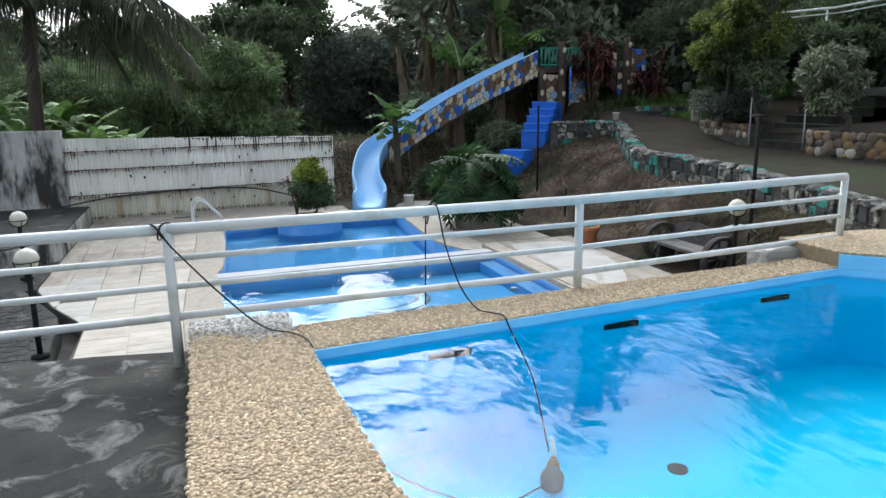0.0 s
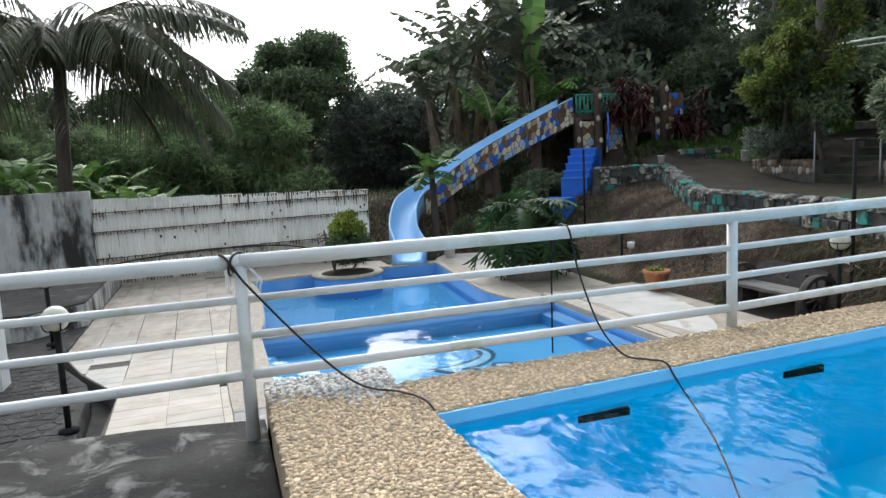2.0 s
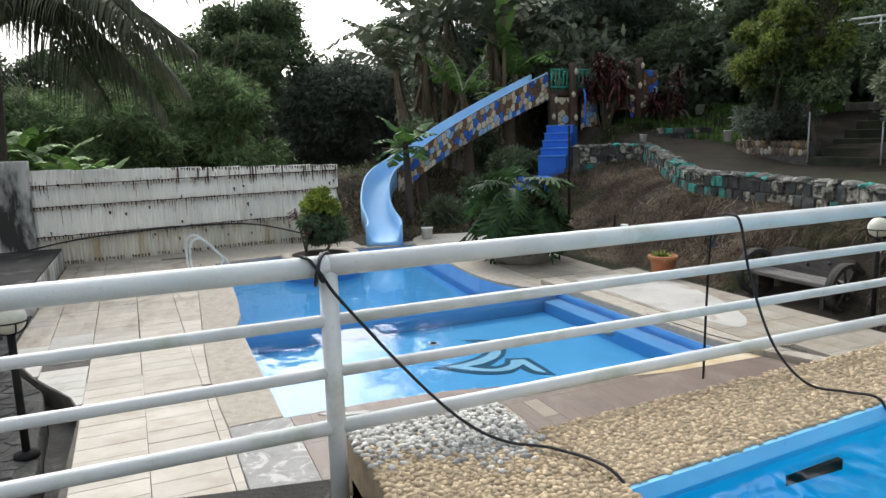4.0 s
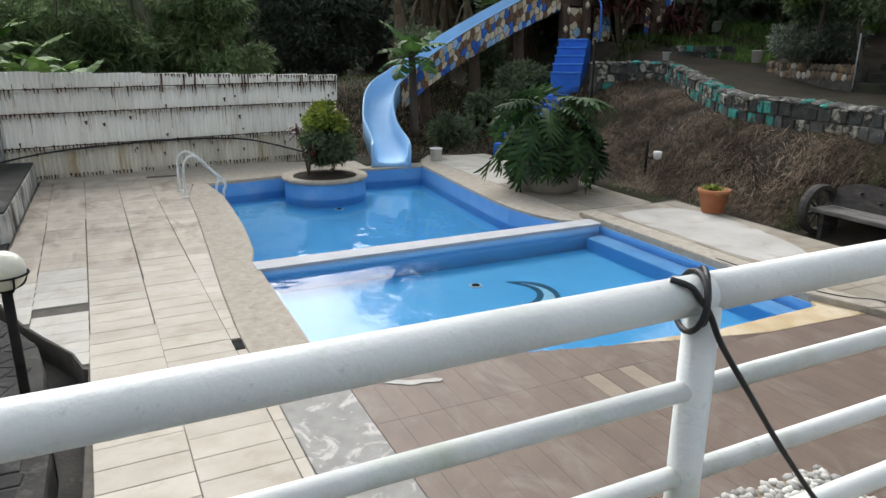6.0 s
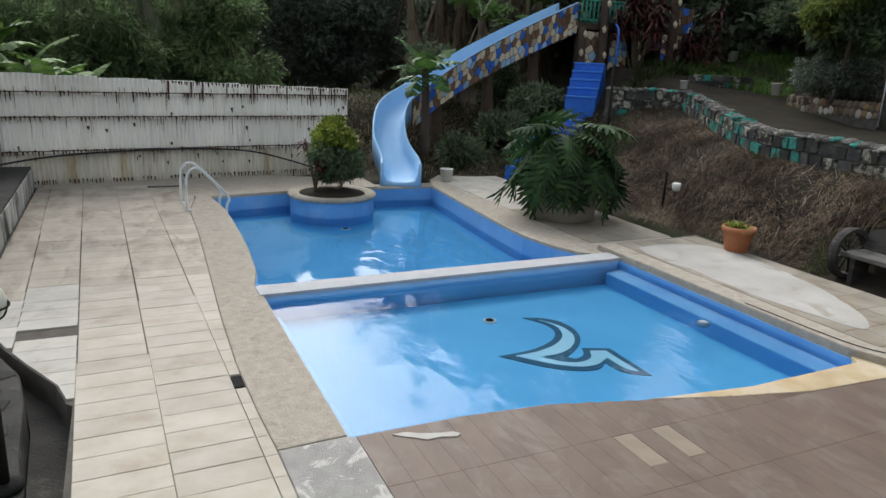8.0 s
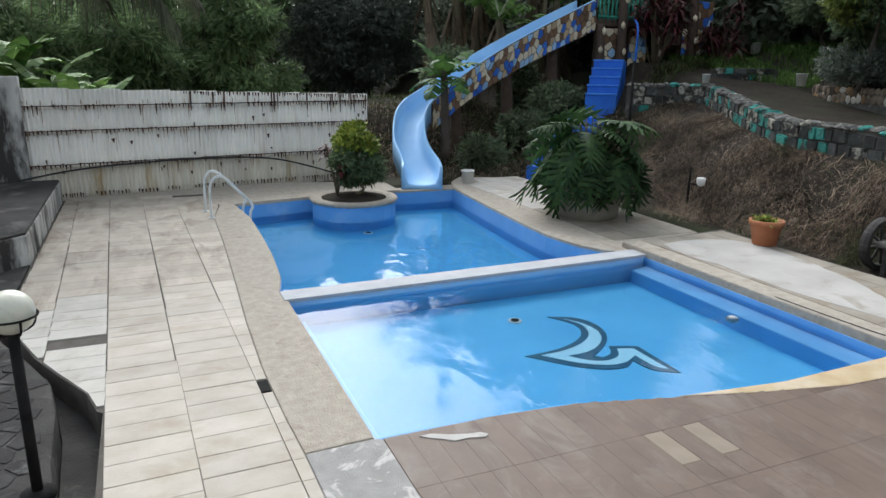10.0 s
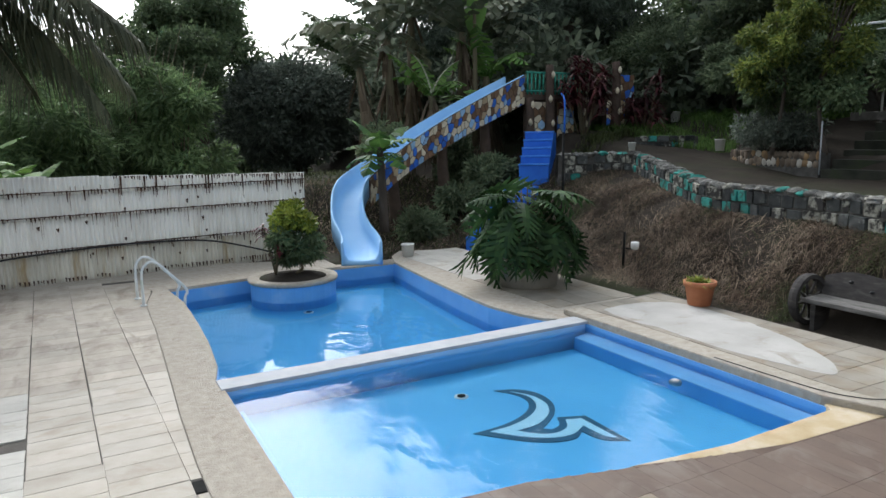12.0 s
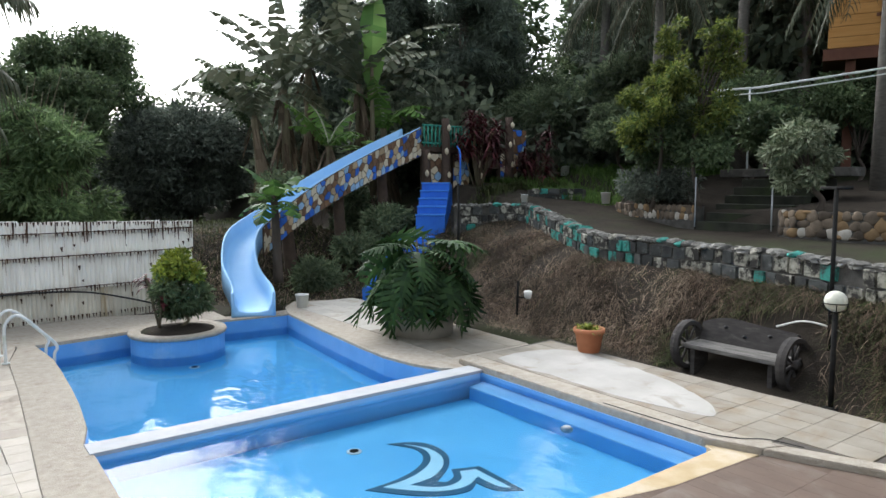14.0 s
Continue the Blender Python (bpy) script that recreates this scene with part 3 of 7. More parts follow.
lathe("drain_grate", [(0.05, 0.0), (0.046, 0.014)], (2.09, 6.93, -0.408), M_IRON, pool, "dark drain grate")

# ---- terrace ----
LEDGE, FLOOR_Z, UPPER_W = 1.262, 1.05, 1.19
terrace = thing("terrace", "raised concrete terrace blackened by damp and algae", "terrace", (-3, -7, 0), kind="structure")
slab("terrace_floor", [(-9, -14), (-0.285, -14), (-0.285, -3.26), (-0.6, -3.2), (-0.9, -3.14), (-1.8, -3.1), (-9, -3.05)], -0.6, FLOOR_Z, M_TERRACE, terrace, bevel=0.02)
slab("front_wall", [(-0.28, -3.7), (4.9, -3.5), (4.9, -3.42), (-0.28, -3.4)], -0.6, 1.1, M_DARK_CONC, terrace, bevel=0)
LEDGE_SIDE = [(-0.28, -14), (0.56, -14), (0.47, -5.8), (0.385, -4.09), (0.345, -3.62), (0.33, -3.33), (-0.28, -3.31)]
LEDGE_FRONT = [(0.39, -4.09), (4.74, -3.76), (4.74, -3.38), (0.35, -3.62)]
LEDGE_END = [(4.75, -3.76), (5.6, -4.62), (5.6, -14), (7.2, -14), (7.2, -3.5), (5.5, -3.08), (4.75, -3.12)]
ledge = thing("pool_ledge", "pebble-washed concrete ledge round the upper pool", "ledge", (0, -4, 0.9), kind="structure")
slab("ledge_bed", LEDGE_SIDE, 0.0, LEDGE - 0.008, M_PEBBLE_BED, ledge, bevel=0.015)
slab("ledge_bed", LEDGE_FRONT, 0.0, LEDGE - 0.008, M_PEBBLE_BED, ledge, bevel=0.015)
slab("ledge_bed", LEDGE_END, 0.0, LEDGE + 0.12, M_PEBBLE_BED, ledge, bevel=0.015)
upper = thing("upper_pool", "bright cyan painted raised pool full of water", "pool", (2.8, -7, 0.3), kind="structure")
UP = [(0.39, -4.1), (4.73, -3.77), (5.58, -4.63), (5.58, -13.5), (0.55, -13.5), (0.475, -5.8)]
slab("upper_floor", UP, 0.2, 0.45, M_UPPER_BLUE, upper, bevel=0)
RING = [UP[4], UP[5], UP[0], UP[1], UP[2], UP[3]]
wall_strip("upper_wall", RING, 0.3, UPPER_W - 0.02, M_UPPER_BLUE, upper, 0.06)
wall_strip("upper_rim", RING, UPPER_W - 0.019, LEDGE - 0.015, M_UPPER_RIM, upper, 0.06)
wall_strip("end_rim", [(4.735, -3.765), UP[2], UP[3]], LEDGE - 0.014, LEDGE + 0.1, M_UPPER_RIM, upper, 0.03)
slab("end_step", [(4.3, -3.38), (4.74, -3.36), (4.74, -3.2), (4.3, -3.22)], 0.9, 1.33, M_COPING_GREY, upper, "grey concrete end step")
up_bm = bmesh.new()
up_face = up_bm.faces.new([up_bm.verts.new((x, y, UPPER_W)) for x, y in UP])
up_face.normal_update()
if up_face.normal.z < 0:
    up_face.normal_flip()
part("upper_water", up_bm, M_WATER_UP, upper)
for x in (1.19, 2.5, 3.97):
    b = bmesh.new()
    y = -4.1 + (x - 0.39) * 0.076
    box(b, x - 0.2, x + 0.2, y - 0.012, y + 0.02, 1.065, 1.105)
    part("inlet_slot", b, M_IRON, upper, "dark inlet slot")

# ---- railing ----
RAIL_Z = 1.915
rail = thing("railing", "white painted steel pipe railing with three lower bars", "railing", (2.0, -3.5, 1.0), kind="structure")
POSTS = [(-3.2, -3.56), (-0.355, -3.53), (2.466, -3.495), (5.335, -3.225)]
for (x, y), z in zip(POSTS, (FLOOR_Z, FLOOR_Z, LEDGE - 0.01, LEDGE + 0.11)):
    tube("rail_post", [(x, y, z), (x, y, RAIL_Z)], 0.031, M_WHITE_PAINT, rail, sides=16)
for a, b in zip(POSTS, POSTS[1:]):
    for z, r in ((RAIL_Z, 0.035), (1.735, 0.0195), (1.56, 0.0195), (1.37, 0.025)):
        tube("rail_bar", [(a[0], a[1], z), (b[0], b[1], z)], r, M_WHITE_PAINT, rail, sides=16)

# ---- deck ----
deck = thing("pool_deck", "sand-coloured stone deck round the lower pool", "deck", (0, 3, -0.2), kind="structure")
LEFT_OUT = [(-0.455, -0.02), (-0.48, 0.45), (-0.5, 1.3), (-0.475, 2.4), (-0.412, 3.84), (-0.344, 5.6), (-0.318, 7.1)]
GUTTER = [(-1.62, -3.0), (-1.625, 1.02), (-1.665, 1.06), (-1.75, 1.38), (-1.95, 1.75), (-2.17, 2.21), (-2.53, 3.2)]
slab("coping", [(0.0, 0.0), (0.0, 2.86)] + DEEP_L + [(-0.12, 8.15)] + LEFT_OUT[::-1],
     -0.5, 0.0, M_COPING, deck, "rough pale concrete coping", bevel=0.015)
slab("coping", [(-0.455, -0.025), (0.0, -0.006), (0.048, -0.04), (0.048, -3.3), (-0.38, -3.3)], -0.5, -0.004, M_COPING_GREY, deck, "grey stained concrete strip")
slab("deck_bed", [(-0.4, -3.0)] + LEFT_OUT + [(-0.13, 8.15), (-0.1, 9.3), (-2.55, 9.4), (-2.55, 5.2)] + GUTTER[::-1],
     -0.5, -0.014, M_JOINT, deck, bevel=0)
slab("deck_bed", [(0.0, -0.05), (0.0, -3.35), (5.75, -3.35), (4.75, -0.7), (4.4, -0.6), (2.25, -0.28), (1.48, -0.08), (0.8, -0.02)], -0.5, -0.009, M_JOINT_BROWN, deck, bevel=0)
slab("coping", [(2.25, -0.262), (3.2, -0.372), (4.5, -0.342), (4.56, -0.24), (4.66, -0.24), (4.74, -0.66), (3.6, -0.60), (2.9, -0.45)], -0.5, -0.006, M_OCHRE_CONC, deck, "ochre concrete coping with pale wear")
slab("deck_bed", [(4.575, 3.44), (4.58, -0.2), (4.75, -0.68), (5.77, -3.35), (6.9, -3.35), (6.3, -0.9), (6.33, 1.0), (6.42, 3.58)], -0.5, 0.046, M_JOINT, deck, bevel=0)
slab("coping", [(4.56, 3.46), (4.565, -0.2), (4.74, -0.68), (4.98, -0.78), (4.86, -0.2), (4.86, 3.44)], -0.45, 0.062, M_COPING, deck, "worn concrete pool edge", bevel=0.02)
slab("coping", [(4.5, 3.12), (4.56, 3.46), (6.1, 3.62), (6.15, 5.3), (6.15, 9.0), (4.9, 9.5), (4.5, 9.0)] + DEEP_R[:0:-1],
     -0.5, -0.003, M_COPING, deck, "pale concrete walk beside the deep end", bevel=0.015)
slab("coping", [(0.1, 8.11), (1.4, 8.34), (2.9, 8.45), (4.27, 8.37), (4.45, 8.8), (2.9, 8.8), (1.3, 8.7), (0.08, 8.5)], -0.5, -0.03, M_COPING, deck, "dusty concrete back edge")
slab("coping", [(-0.13, 8.16), (0.1, 8.13), (1.4, 8.36), (2.9, 8.47), (3.2, 8.45), (3.2, 9.4), (1.3, 10.1), (-2.5, 9.62), (-2.5, 9.25), (-0.3, 9.25)], -0.5, -0.009, M_COPING, deck, "dusty concrete strip below the fence")
slab("coping", [(4.742, -0.69), (4.97, -0.785), (5.96, -3.34), (5.755, -3.34)], -0.45, 0.06, M_COPING, deck, "worn concrete edge of the raised deck", bevel=0.02)
patch_line = spline([(5.0, 3.15, 0), (5.5, 3.22, 0), (6.05, 2.98, 0), (6.14, 2.3, 0), (5.98, 1.4, 0), (5.75, 0.75, 0), (5.45, 0.25, 0), (5.15, 0.08, 0), (5.02, 0.5, 0), (4.93, 1.2, 0), (4.95, 2.0, 0), (4.9, 2.7, 0), (5.0, 3.15, 0)], 6)[:-1]
slab("cement_patch", [(p.x + 0.03 * noise.noise((p.x * 5, p.y * 5, 2)), p.y + 0.03 * noise.noise((p.x * 5, p.y * 5, 9))) for p in patch_line], 0.05, 0.0625, M_PATCH, deck, "smooth white cement patch", bevel=0.003)

# ---- fence and left wall ----
FA, FB = Vector((-3.14, 9.72)), Vector((3.22, 10.62))
FDIR = (FB - FA).normalized()
FN = Vector((FDIR.y, -FDIR.x))
fence = thing("sheet_fence", "white corrugated iron sheet fence streaked with rust", "fence", (0, 10.2, 0), kind="structure")


def sheet(u0, u1, z0, z1, off):
    n = max(2, int((u1 - u0) / 0.0127))
    verts, faces = [], []
    for side in (0, 0.004):
        for i in range(n + 1):
            u = u0 + (u1 - u0) * i / n
            w = off + 0.024 * math.sin(2 * math.pi * u / 0.076) - side
            p = FA + FDIR * u + FN * w
            verts += [(p.x, p.y, z0), (p.x, p.y, z1 + 0.012 * noise.noise((u * 3, z1, 0)))]
    k = 2 * (n + 1)
    for i in range(n):
        a = 2 * i
        faces += [(a, a + 2, a + 3, a + 1), (k + a, k + a + 1, k + a + 3, k + a + 2), (a + 1, a + 3, k + a + 3, k + a + 1)]
    return verts, faces


flen = (FB - FA).length
for r, (z0, z1) in enumerate(((-0.1, 0.59), (0.5, 1.17), (1.08, 1.59), (1.5, 1.67))):
    u = 0.0
    while u < flen - 0.01:
        u1 = min(flen, u + 0.78 + (0.06 if (r % 2) else 0.0))
        lift = 0.18 * (1 - u / flen) if r == 3 else 0
        v, f = sheet(u, u1, z0, z1 + lift, 0.012 * r + random.uniform(0, 0.004))
        raw("fence_sheet", v, f, M_SHEET if r else M_SHEET_LOW, fence, soft=True)
        u = u1 - 0.02 if u1 < flen else flen
lw = slab("wall_left", [(-8.5, 9.45), (-3.02, 9.62), (-3.02, 9.86), (-8.5, 9.7)], -0.6, 2.04, M_WALL_CONC, bevel=0.02)
structure(lw, "weathered concrete boundary wall with black streaks", "wall")

# ---- slide ----
SLIDE = spline([(3.66, 8.50, 0.04), (3.88, 9.15, 0.10), (3.95, 9.95, 0.48), (4.36, 10.85, 1.02), (5.17, 11.55, 1.42), (6.6, 12.0, 2.18), (8.3, 12.42, 2.94), (10.1, 12.86, 3.66)], 8)
slide = thing("water_slide", "long sky-blue water slide with mosaic side panels", "water slide", (3.7, 8.6, 0))


def slide_frame(i):
    d = SLIDE[min(i + 1, len(SLIDE) - 1)] - SLIDE[max(i - 1, 0)]
    side = Vector((d.y, -d.x, 0)).normalized()
    return SLIDE[i], side


RISE = 0.36
prof = [(-0.41, RISE), (-0.385, RISE + 0.012), (-0.36, RISE), (-0.335, 0.14), (-0.27, 0.03), (-0.12, 0.0), (0.12, 0.0), (0.27, 0.03), (0.335, 0.14), (0.36, RISE), (0.385, RISE + 0.012), (0.41, RISE),
        (0.41, -0.08), (-0.41, -0.08)]
sv, sf = [], []
for i in range(len(SLIDE)):
    p, side = slide_frame(i)
    for u, h in prof:
        q = p + side * u * lerp_at(i, [(0, 0.97), (8, 0.95), (20, 0.84), (32, 0.9)])
        sv.append((q.x, q.y, q.z + h))
K = len(prof)
for i in range(len(SLIDE) - 1):
    for k in range(K):
        a, b = i * K + k, i * K + (k + 1) % K
        sf.append((a, b, b + K, a + K))
sf += [tuple(range(K))[::-1], tuple((len(SLIDE) - 1) * K + k for k in range(K))]
raw("trough", sv, sf, M_SLIDE, slide, soft=True)

# ---- planting helpers ----
RNG = np.random.default_rng(7)


def unit(n):
    v = RNG.normal(size=(n, 3))
    return v / np.linalg.norm(v, axis=1, keepdims=True)


def leaf_quads(p, out, length, width, droop=0.3, fold=0.25):
    """Pointed, slightly folded leaves: at p, pointing along out with some scatter and droop."""
    n = len(p)
    d = out + RNG.normal(size=(n, 3)) * 0.7
    d[:, 2] -= droop
    d /= np.linalg.norm(d, axis=1, keepdims=True)
    s = np.cross(d, unit(n))
    s /= np.linalg.norm(s, axis=1, keepdims=True) + 1e-9
    up = np.cross(s, d)
    le = (length * RNG.uniform(0.6, 1.3, n))[:, None]
    wi = (width * RNG.uniform(0.7, 1.2, n))[:, None]
    mid = p + d * le * 0.45
    return np.stack([p, mid + s * wi / 2 + up * wi * fold, p + d * le, mid - s * wi / 2 + up * wi * fold], 1)


def crown(blobs, n, length, width, droop=0.3, hollow=0.45):
    """Leaves over a number of clumps (centre, radii), uneven in outline."""
    w = np.array([max(r) ** 2 for _, r in blobs])
    pick = RNG.choice(len(blobs), n, p=w / w.sum())
    c = np.array([b[0] for b in blobs])[pick]
    r = np.array([b[1] for b in blobs])[pick]
    u = unit(n)
    lump = 1 + 0.22 * np.sin(u[:, 0] * 7 + pick) * np.sin(u[:, 1] * 6 + pick * 2.1) + 0.15 * np.sin(u[:, 2] * 11 + pick * 1.3)
    rad = (hollow + (1 - hollow) * RNG.uniform(0, 1, n) ** 0.5) * lump
    return leaf_quads(c + u * r * rad[:, None], u, length, width, droop)


def clumps(centre, radii, k, size):
    out = []
    for _ in range(k):
        u = unit(1)[0] * RNG.uniform(0.25, 0.85) ** 0.6
        s = size * RNG.uniform(0.7, 1.25)
        out.append((tuple(np.array(centre) + u * radii), (s, s, s * RNG.uniform(0.6, 0.9))))
    return out


def limbs(name, base, blobs, r0, material, parent, lean=0.1, forks=7, low=0.45):
    """A tapered trunk with limbs that run up into the clumps."""
    base = Vector(base)
    top = Vector(np.mean([b[0] for b in blobs], axis=0))
    fork = base.lerp(top, low)
    v, f = tube_data(spline([base, base.lerp(fork, 0.5) + Vector((lean, -lean, 0)), fork], 4), np.linspace(r0, r0 * 0.7, 9), 9)
    for b in blobs[:forks]:
        end = Vector(b[0])
        midp = fork.lerp(end, 0.5) + Vector((0, 0, 0.15))
        v2, f2 = tube_data(spline([fork, midp, end], 3), np.linspace(r0 * 0.55, r0 * 0.12, 7), 6, base=len(v))
        v, f = v + v2, f + f2
    return raw(name, v, f, material, parent, soft=True)


def tree(name, label, base, centre, radii, k, size, n, leaf, material, bark=M_BARK, r0=0.16, droop=0.3, category="tree", forks=7, hollow=0.45, low=0.45):
    t = thing(name, label, category, base)
    blobs = clumps(centre, radii, k, size)
    limbs("trunk", base, blobs, r0, bark, t, forks=forks, low=low)
    quads("crown", crown(blobs, n, leaf[0], leaf[1], droop, hollow), material, t)
    return t


def strips(specs, seg=3):
    """Narrow curved blades: (base, direction, length, width, sag) each."""
    out = []
    for p, d, le, w, sag in specs:
        p, d = np.array(p, float), np.array(d, float)
        d /= np.linalg.norm(d) + 1e-9
        s = np.cross(d, (0, 0, 1.0))
        s /= np.linalg.norm(s) + 1e-9
        last = None
        for i in range(seg + 1):
            t = i / seg
            q = p + d * le * t + np.array((0, 0, -sag * le * t * t))
            hw = w / 2 * (1 - t) ** 0.6 if i else w * 0.3
            cur = (q - s * hw, q + s * hw)
            if last:
                out.append((last[0], last[1], cur[1], cur[0]))
            last = cur
    return np.array(out)


def big_leaf(base, heading, length, width, rise, sag, torn=0.2, cells=9):
    """A banana blade: an arching midrib with a row of panels on each side, parted where the wind tore it."""
    base, h = np.array(base, float), np.array((math.cos(heading), math.sin(heading), 0.0))
    s = np.array((-h[1], h[0], 0.0))
    pts = [base + h * length * t * math.cos(rise * (1 - 0.3 * t)) + np.array((0, 0, length * (math.sin(rise) * t - sag * t ** 2.2))) for t in np.linspace(0, 1, cells + 1)]
    out = []
    for i in range(cells):
        a, b = pts[i], pts[i + 1]
        ta, tb = i / cells, (i + 1) / cells
        wa, wb = (width / 2 * max(0.06, math.sin(math.pi * min(1, 0.08 + t * 0.93)) ** 0.6) for t in (ta, tb))
        for sg in (-1, 1):
            dr = np.array((0, 0, -1.0)) * RNG.uniform(0.1, 0.35 + 1.1 * torn)
            sh = (b - a) * RNG.uniform(-0.1, 0.25 + torn)
            gap = (b - a) * (RNG.uniform(0.05, 0.2) if RNG.uniform() < torn else 0.0)
            out.append((a + gap, b - gap, b + sg * s * wb + dr * wb + sh, a + gap * 2 + sg * s * wa + dr * wa + sh))
    return out


def banana(name, label, base, height, leaves, length, width, material, dry=0, lean=(0, 0), r0=0.11, torn=0.3):
    t = thing(name, label, "banana plant", base)
    top = Vector(base) + Vector((lean[0], lean[1], height))
    tube("stem", spline([base, Vector(base).lerp(top, 0.5), top], 4), np.linspace(r0, r0 * 0.6, 9), M_STEM, t, sides=10)
    qs = []
    for i in range(leaves):
        a = i * 2.4 + RNG.uniform(-0.4, 0.4)
        rise = RNG.uniform(0.5, 1.35)
        qs += big_leaf(top, a, length * RNG.uniform(0.75, 1.1), width * RNG.uniform(0.8, 1.1), rise, RNG.uniform(0.25, 0.85) * (1.2 - rise * 0.5), torn, 9 if torn < 0.5 else 17)
    quads("leaves", np.array(qs), material, t)
    if dry:
        rib = []
        for j in range(0, len(qs), 18):
            for q in qs[j:j + 18:2]:
                a_, b_ = np.array(q[0]), np.array(q[1])
                w_ = np.cross(b_ - a_, (0, 0, 1.0))
                w_ = w_ / (np.linalg.norm(w_) + 1e-9) * 0.028
                lift = np.array((0, 0, 0.012))
                rib.append((a_ - w_ + lift, b_ - w_ + lift, b_ + w_ + lift, a_ + w_ + lift))
        tagged(quads("midrib", np.array(rib), M_MIDRIB, t, "pale leaf midribs"), kind="stuff")
    if dry:
        sp = []
        for i in range(dry):
            z = RNG.uniform(0.35, 1.0)
            a = RNG.uniform(0, 6.28)
            p = Vector(base).lerp(top, z)
            le = RNG.uniform(0.7, 1.6)
            for j in range(3):
                sp.append((p + Vector((math.cos(a), math.sin(a), 0)) * 0.12, (math.cos(a + j * 0.2) * 0.3, math.sin(a + j * 0.2) * 0.3, -0.7), le * RNG.uniform(0.6, 1.0), RNG.uniform(0.08, 0.2), RNG.uniform(0.0, 0.3)))
        quads("dry_leaves", strips(sp, 4), M_DRYLEAF, t, "dry brown hanging leaves")
    return t


def palm_frond(base, heading, length, rise, sag, leaflet, gap=0.045):
    base, h = np.array(base, float), np.array((math.cos(heading), math.sin(heading), 0.0))
    s = np.array((-h[1], h[0], 0.0))
    pts = [base + h * length * t * 0.95 + np.array((0, 0, length * (rise * t - sag * t * t))) for t in np.linspace(0, 1, 14)]
    sp = []
    m = int(length / gap)
    for i in range(2, m):
        t = i / m
        k = min(12, int(t * 13))
        p = pts[k] + (pts[k + 1] - pts[k]) * (t * 13 - k)
        tan = pts[k + 1] - pts[k]
        tan /= np.linalg.norm(tan)
        le = leaflet * math.sin(math.pi * (0.12 + 0.82 * t)) ** 0.7
        for sg in (-1, 1):
            sp.append((p, s * sg * 0.8 + tan * 0.5 + np.array((0, 0, RNG.uniform(-0.3, 0.1))), le * RNG.uniform(0.8, 1.1), 0.048, RNG.uniform(0.7, 1.5)))
    return [Vector(p) for p in pts], sp


def cordyline(label, base, stems, height, n=26, length=0.55):
    t = thing("ti_plant", label, "ti plant", base)
    sp = []
    for k in range(stems):
        a = k * 2.2 + 0.4
        top = Vector(base) + Vector((0.22 * height * math.cos(a) * RNG.uniform(0.3, 1), 0.22 * height * math.sin(a), height * RNG.uniform(0.55, 1.05)))
        tube("cane", [base, Vector(base).lerp(top, 0.6), top], 0.02, M_STEM, t, sides=6)
        for i in range(n):
            b, up = RNG.uniform(0, 6.28), RNG.uniform(-0.2, 1.3)
            p = top - Vector((0, 0, RNG.uniform(0, height * 0.28)))
            sp.append((p, (math.cos(b), math.sin(b), up), length * RNG.uniform(0.6, 1.1), 0.085, RNG.uniform(0.3, 0.9)))
    quads("leaves", strips(sp, 3), M_CORDY, t, "dark red strap leaves")
    return t


# ---- planting behind the pool ----
palm = thing("coconut_palm", "coconut palm with grey-green arching fronds", "palm tree", (-3.62, 10.5, -0.1))
PALM_TOP = Vector((-3.42, 10.5, 5.3))
tube("trunk", spline([(-3.62, 10.5, -0.1), (-3.6, 10.5, 2.2), PALM_TOP], 6), np.linspace(0.17, 0.13, 13), M_BARK, palm, sides=12)
for i, (a, le, rise, sag) in enumerate([(-0.3, 4.3, 0.62, 0.62), (0.1, 4.2, 0.85, 0.72), (-0.8, 3.8, 0.5, 0.75), (0.6, 3.6, 0.95, 0.75), (-0.05, 3.9, 0.4, 0.7), (-1.5, 2.9, 0.5, 0.7), (1.4, 3.0, 0.7, 0.7), (2.2, 3.2, 0.8, 0.7),
                                       (2.9, 3.3, 0.45, 0.7), (3.6, 3.3, 0.7, 0.7), (4.2, 3.0, 0.3, 0.8), (-0.15, 2.6, 0.1, 0.75), (2.6, 2.6, 0.05, 0.8), (-2.2, 2.8, 0.9, 0.6), (-0.45, 3.6, 0.75, 1.05), (0.25, 3.8, 0.45, 0.95), (-1.1, 3.4, 0.8, 1.0), (-0.2, 3.2, 0.2, 0.95), (-1.9, 3.2, 0.6, 1.0), (-2.7, 3.2, 0.7, 0.95), (-0.6, 2.4, -0.1, 0.8), (-1.4, 2.3, 0.0, 0.9)]):
    pts, sp = palm_frond(PALM_TOP, a, le, rise, sag, 0.9, 0.04)
    fr = tube("frond", pts, np.linspace(0.03, 0.006, 14), M_STEM, palm, sides=5)
    tagged(quads("frond_blade", strips(sp, 3), M_PALM, fr), kind="stuff")
for i in range(13):
    a = i * 0.9
    lathe("coconut", [(0.02, -0.12), (0.08, -0.07), (0.1, 0.0), (0.08, 0.08), (0.02, 0.13)], PALM_TOP + Vector((0.24 * math.cos(a), 0.24 * math.sin(a), -0.5 + 0.13 * (i % 4))), M_STEM, palm, "brown coconut", sides=10)

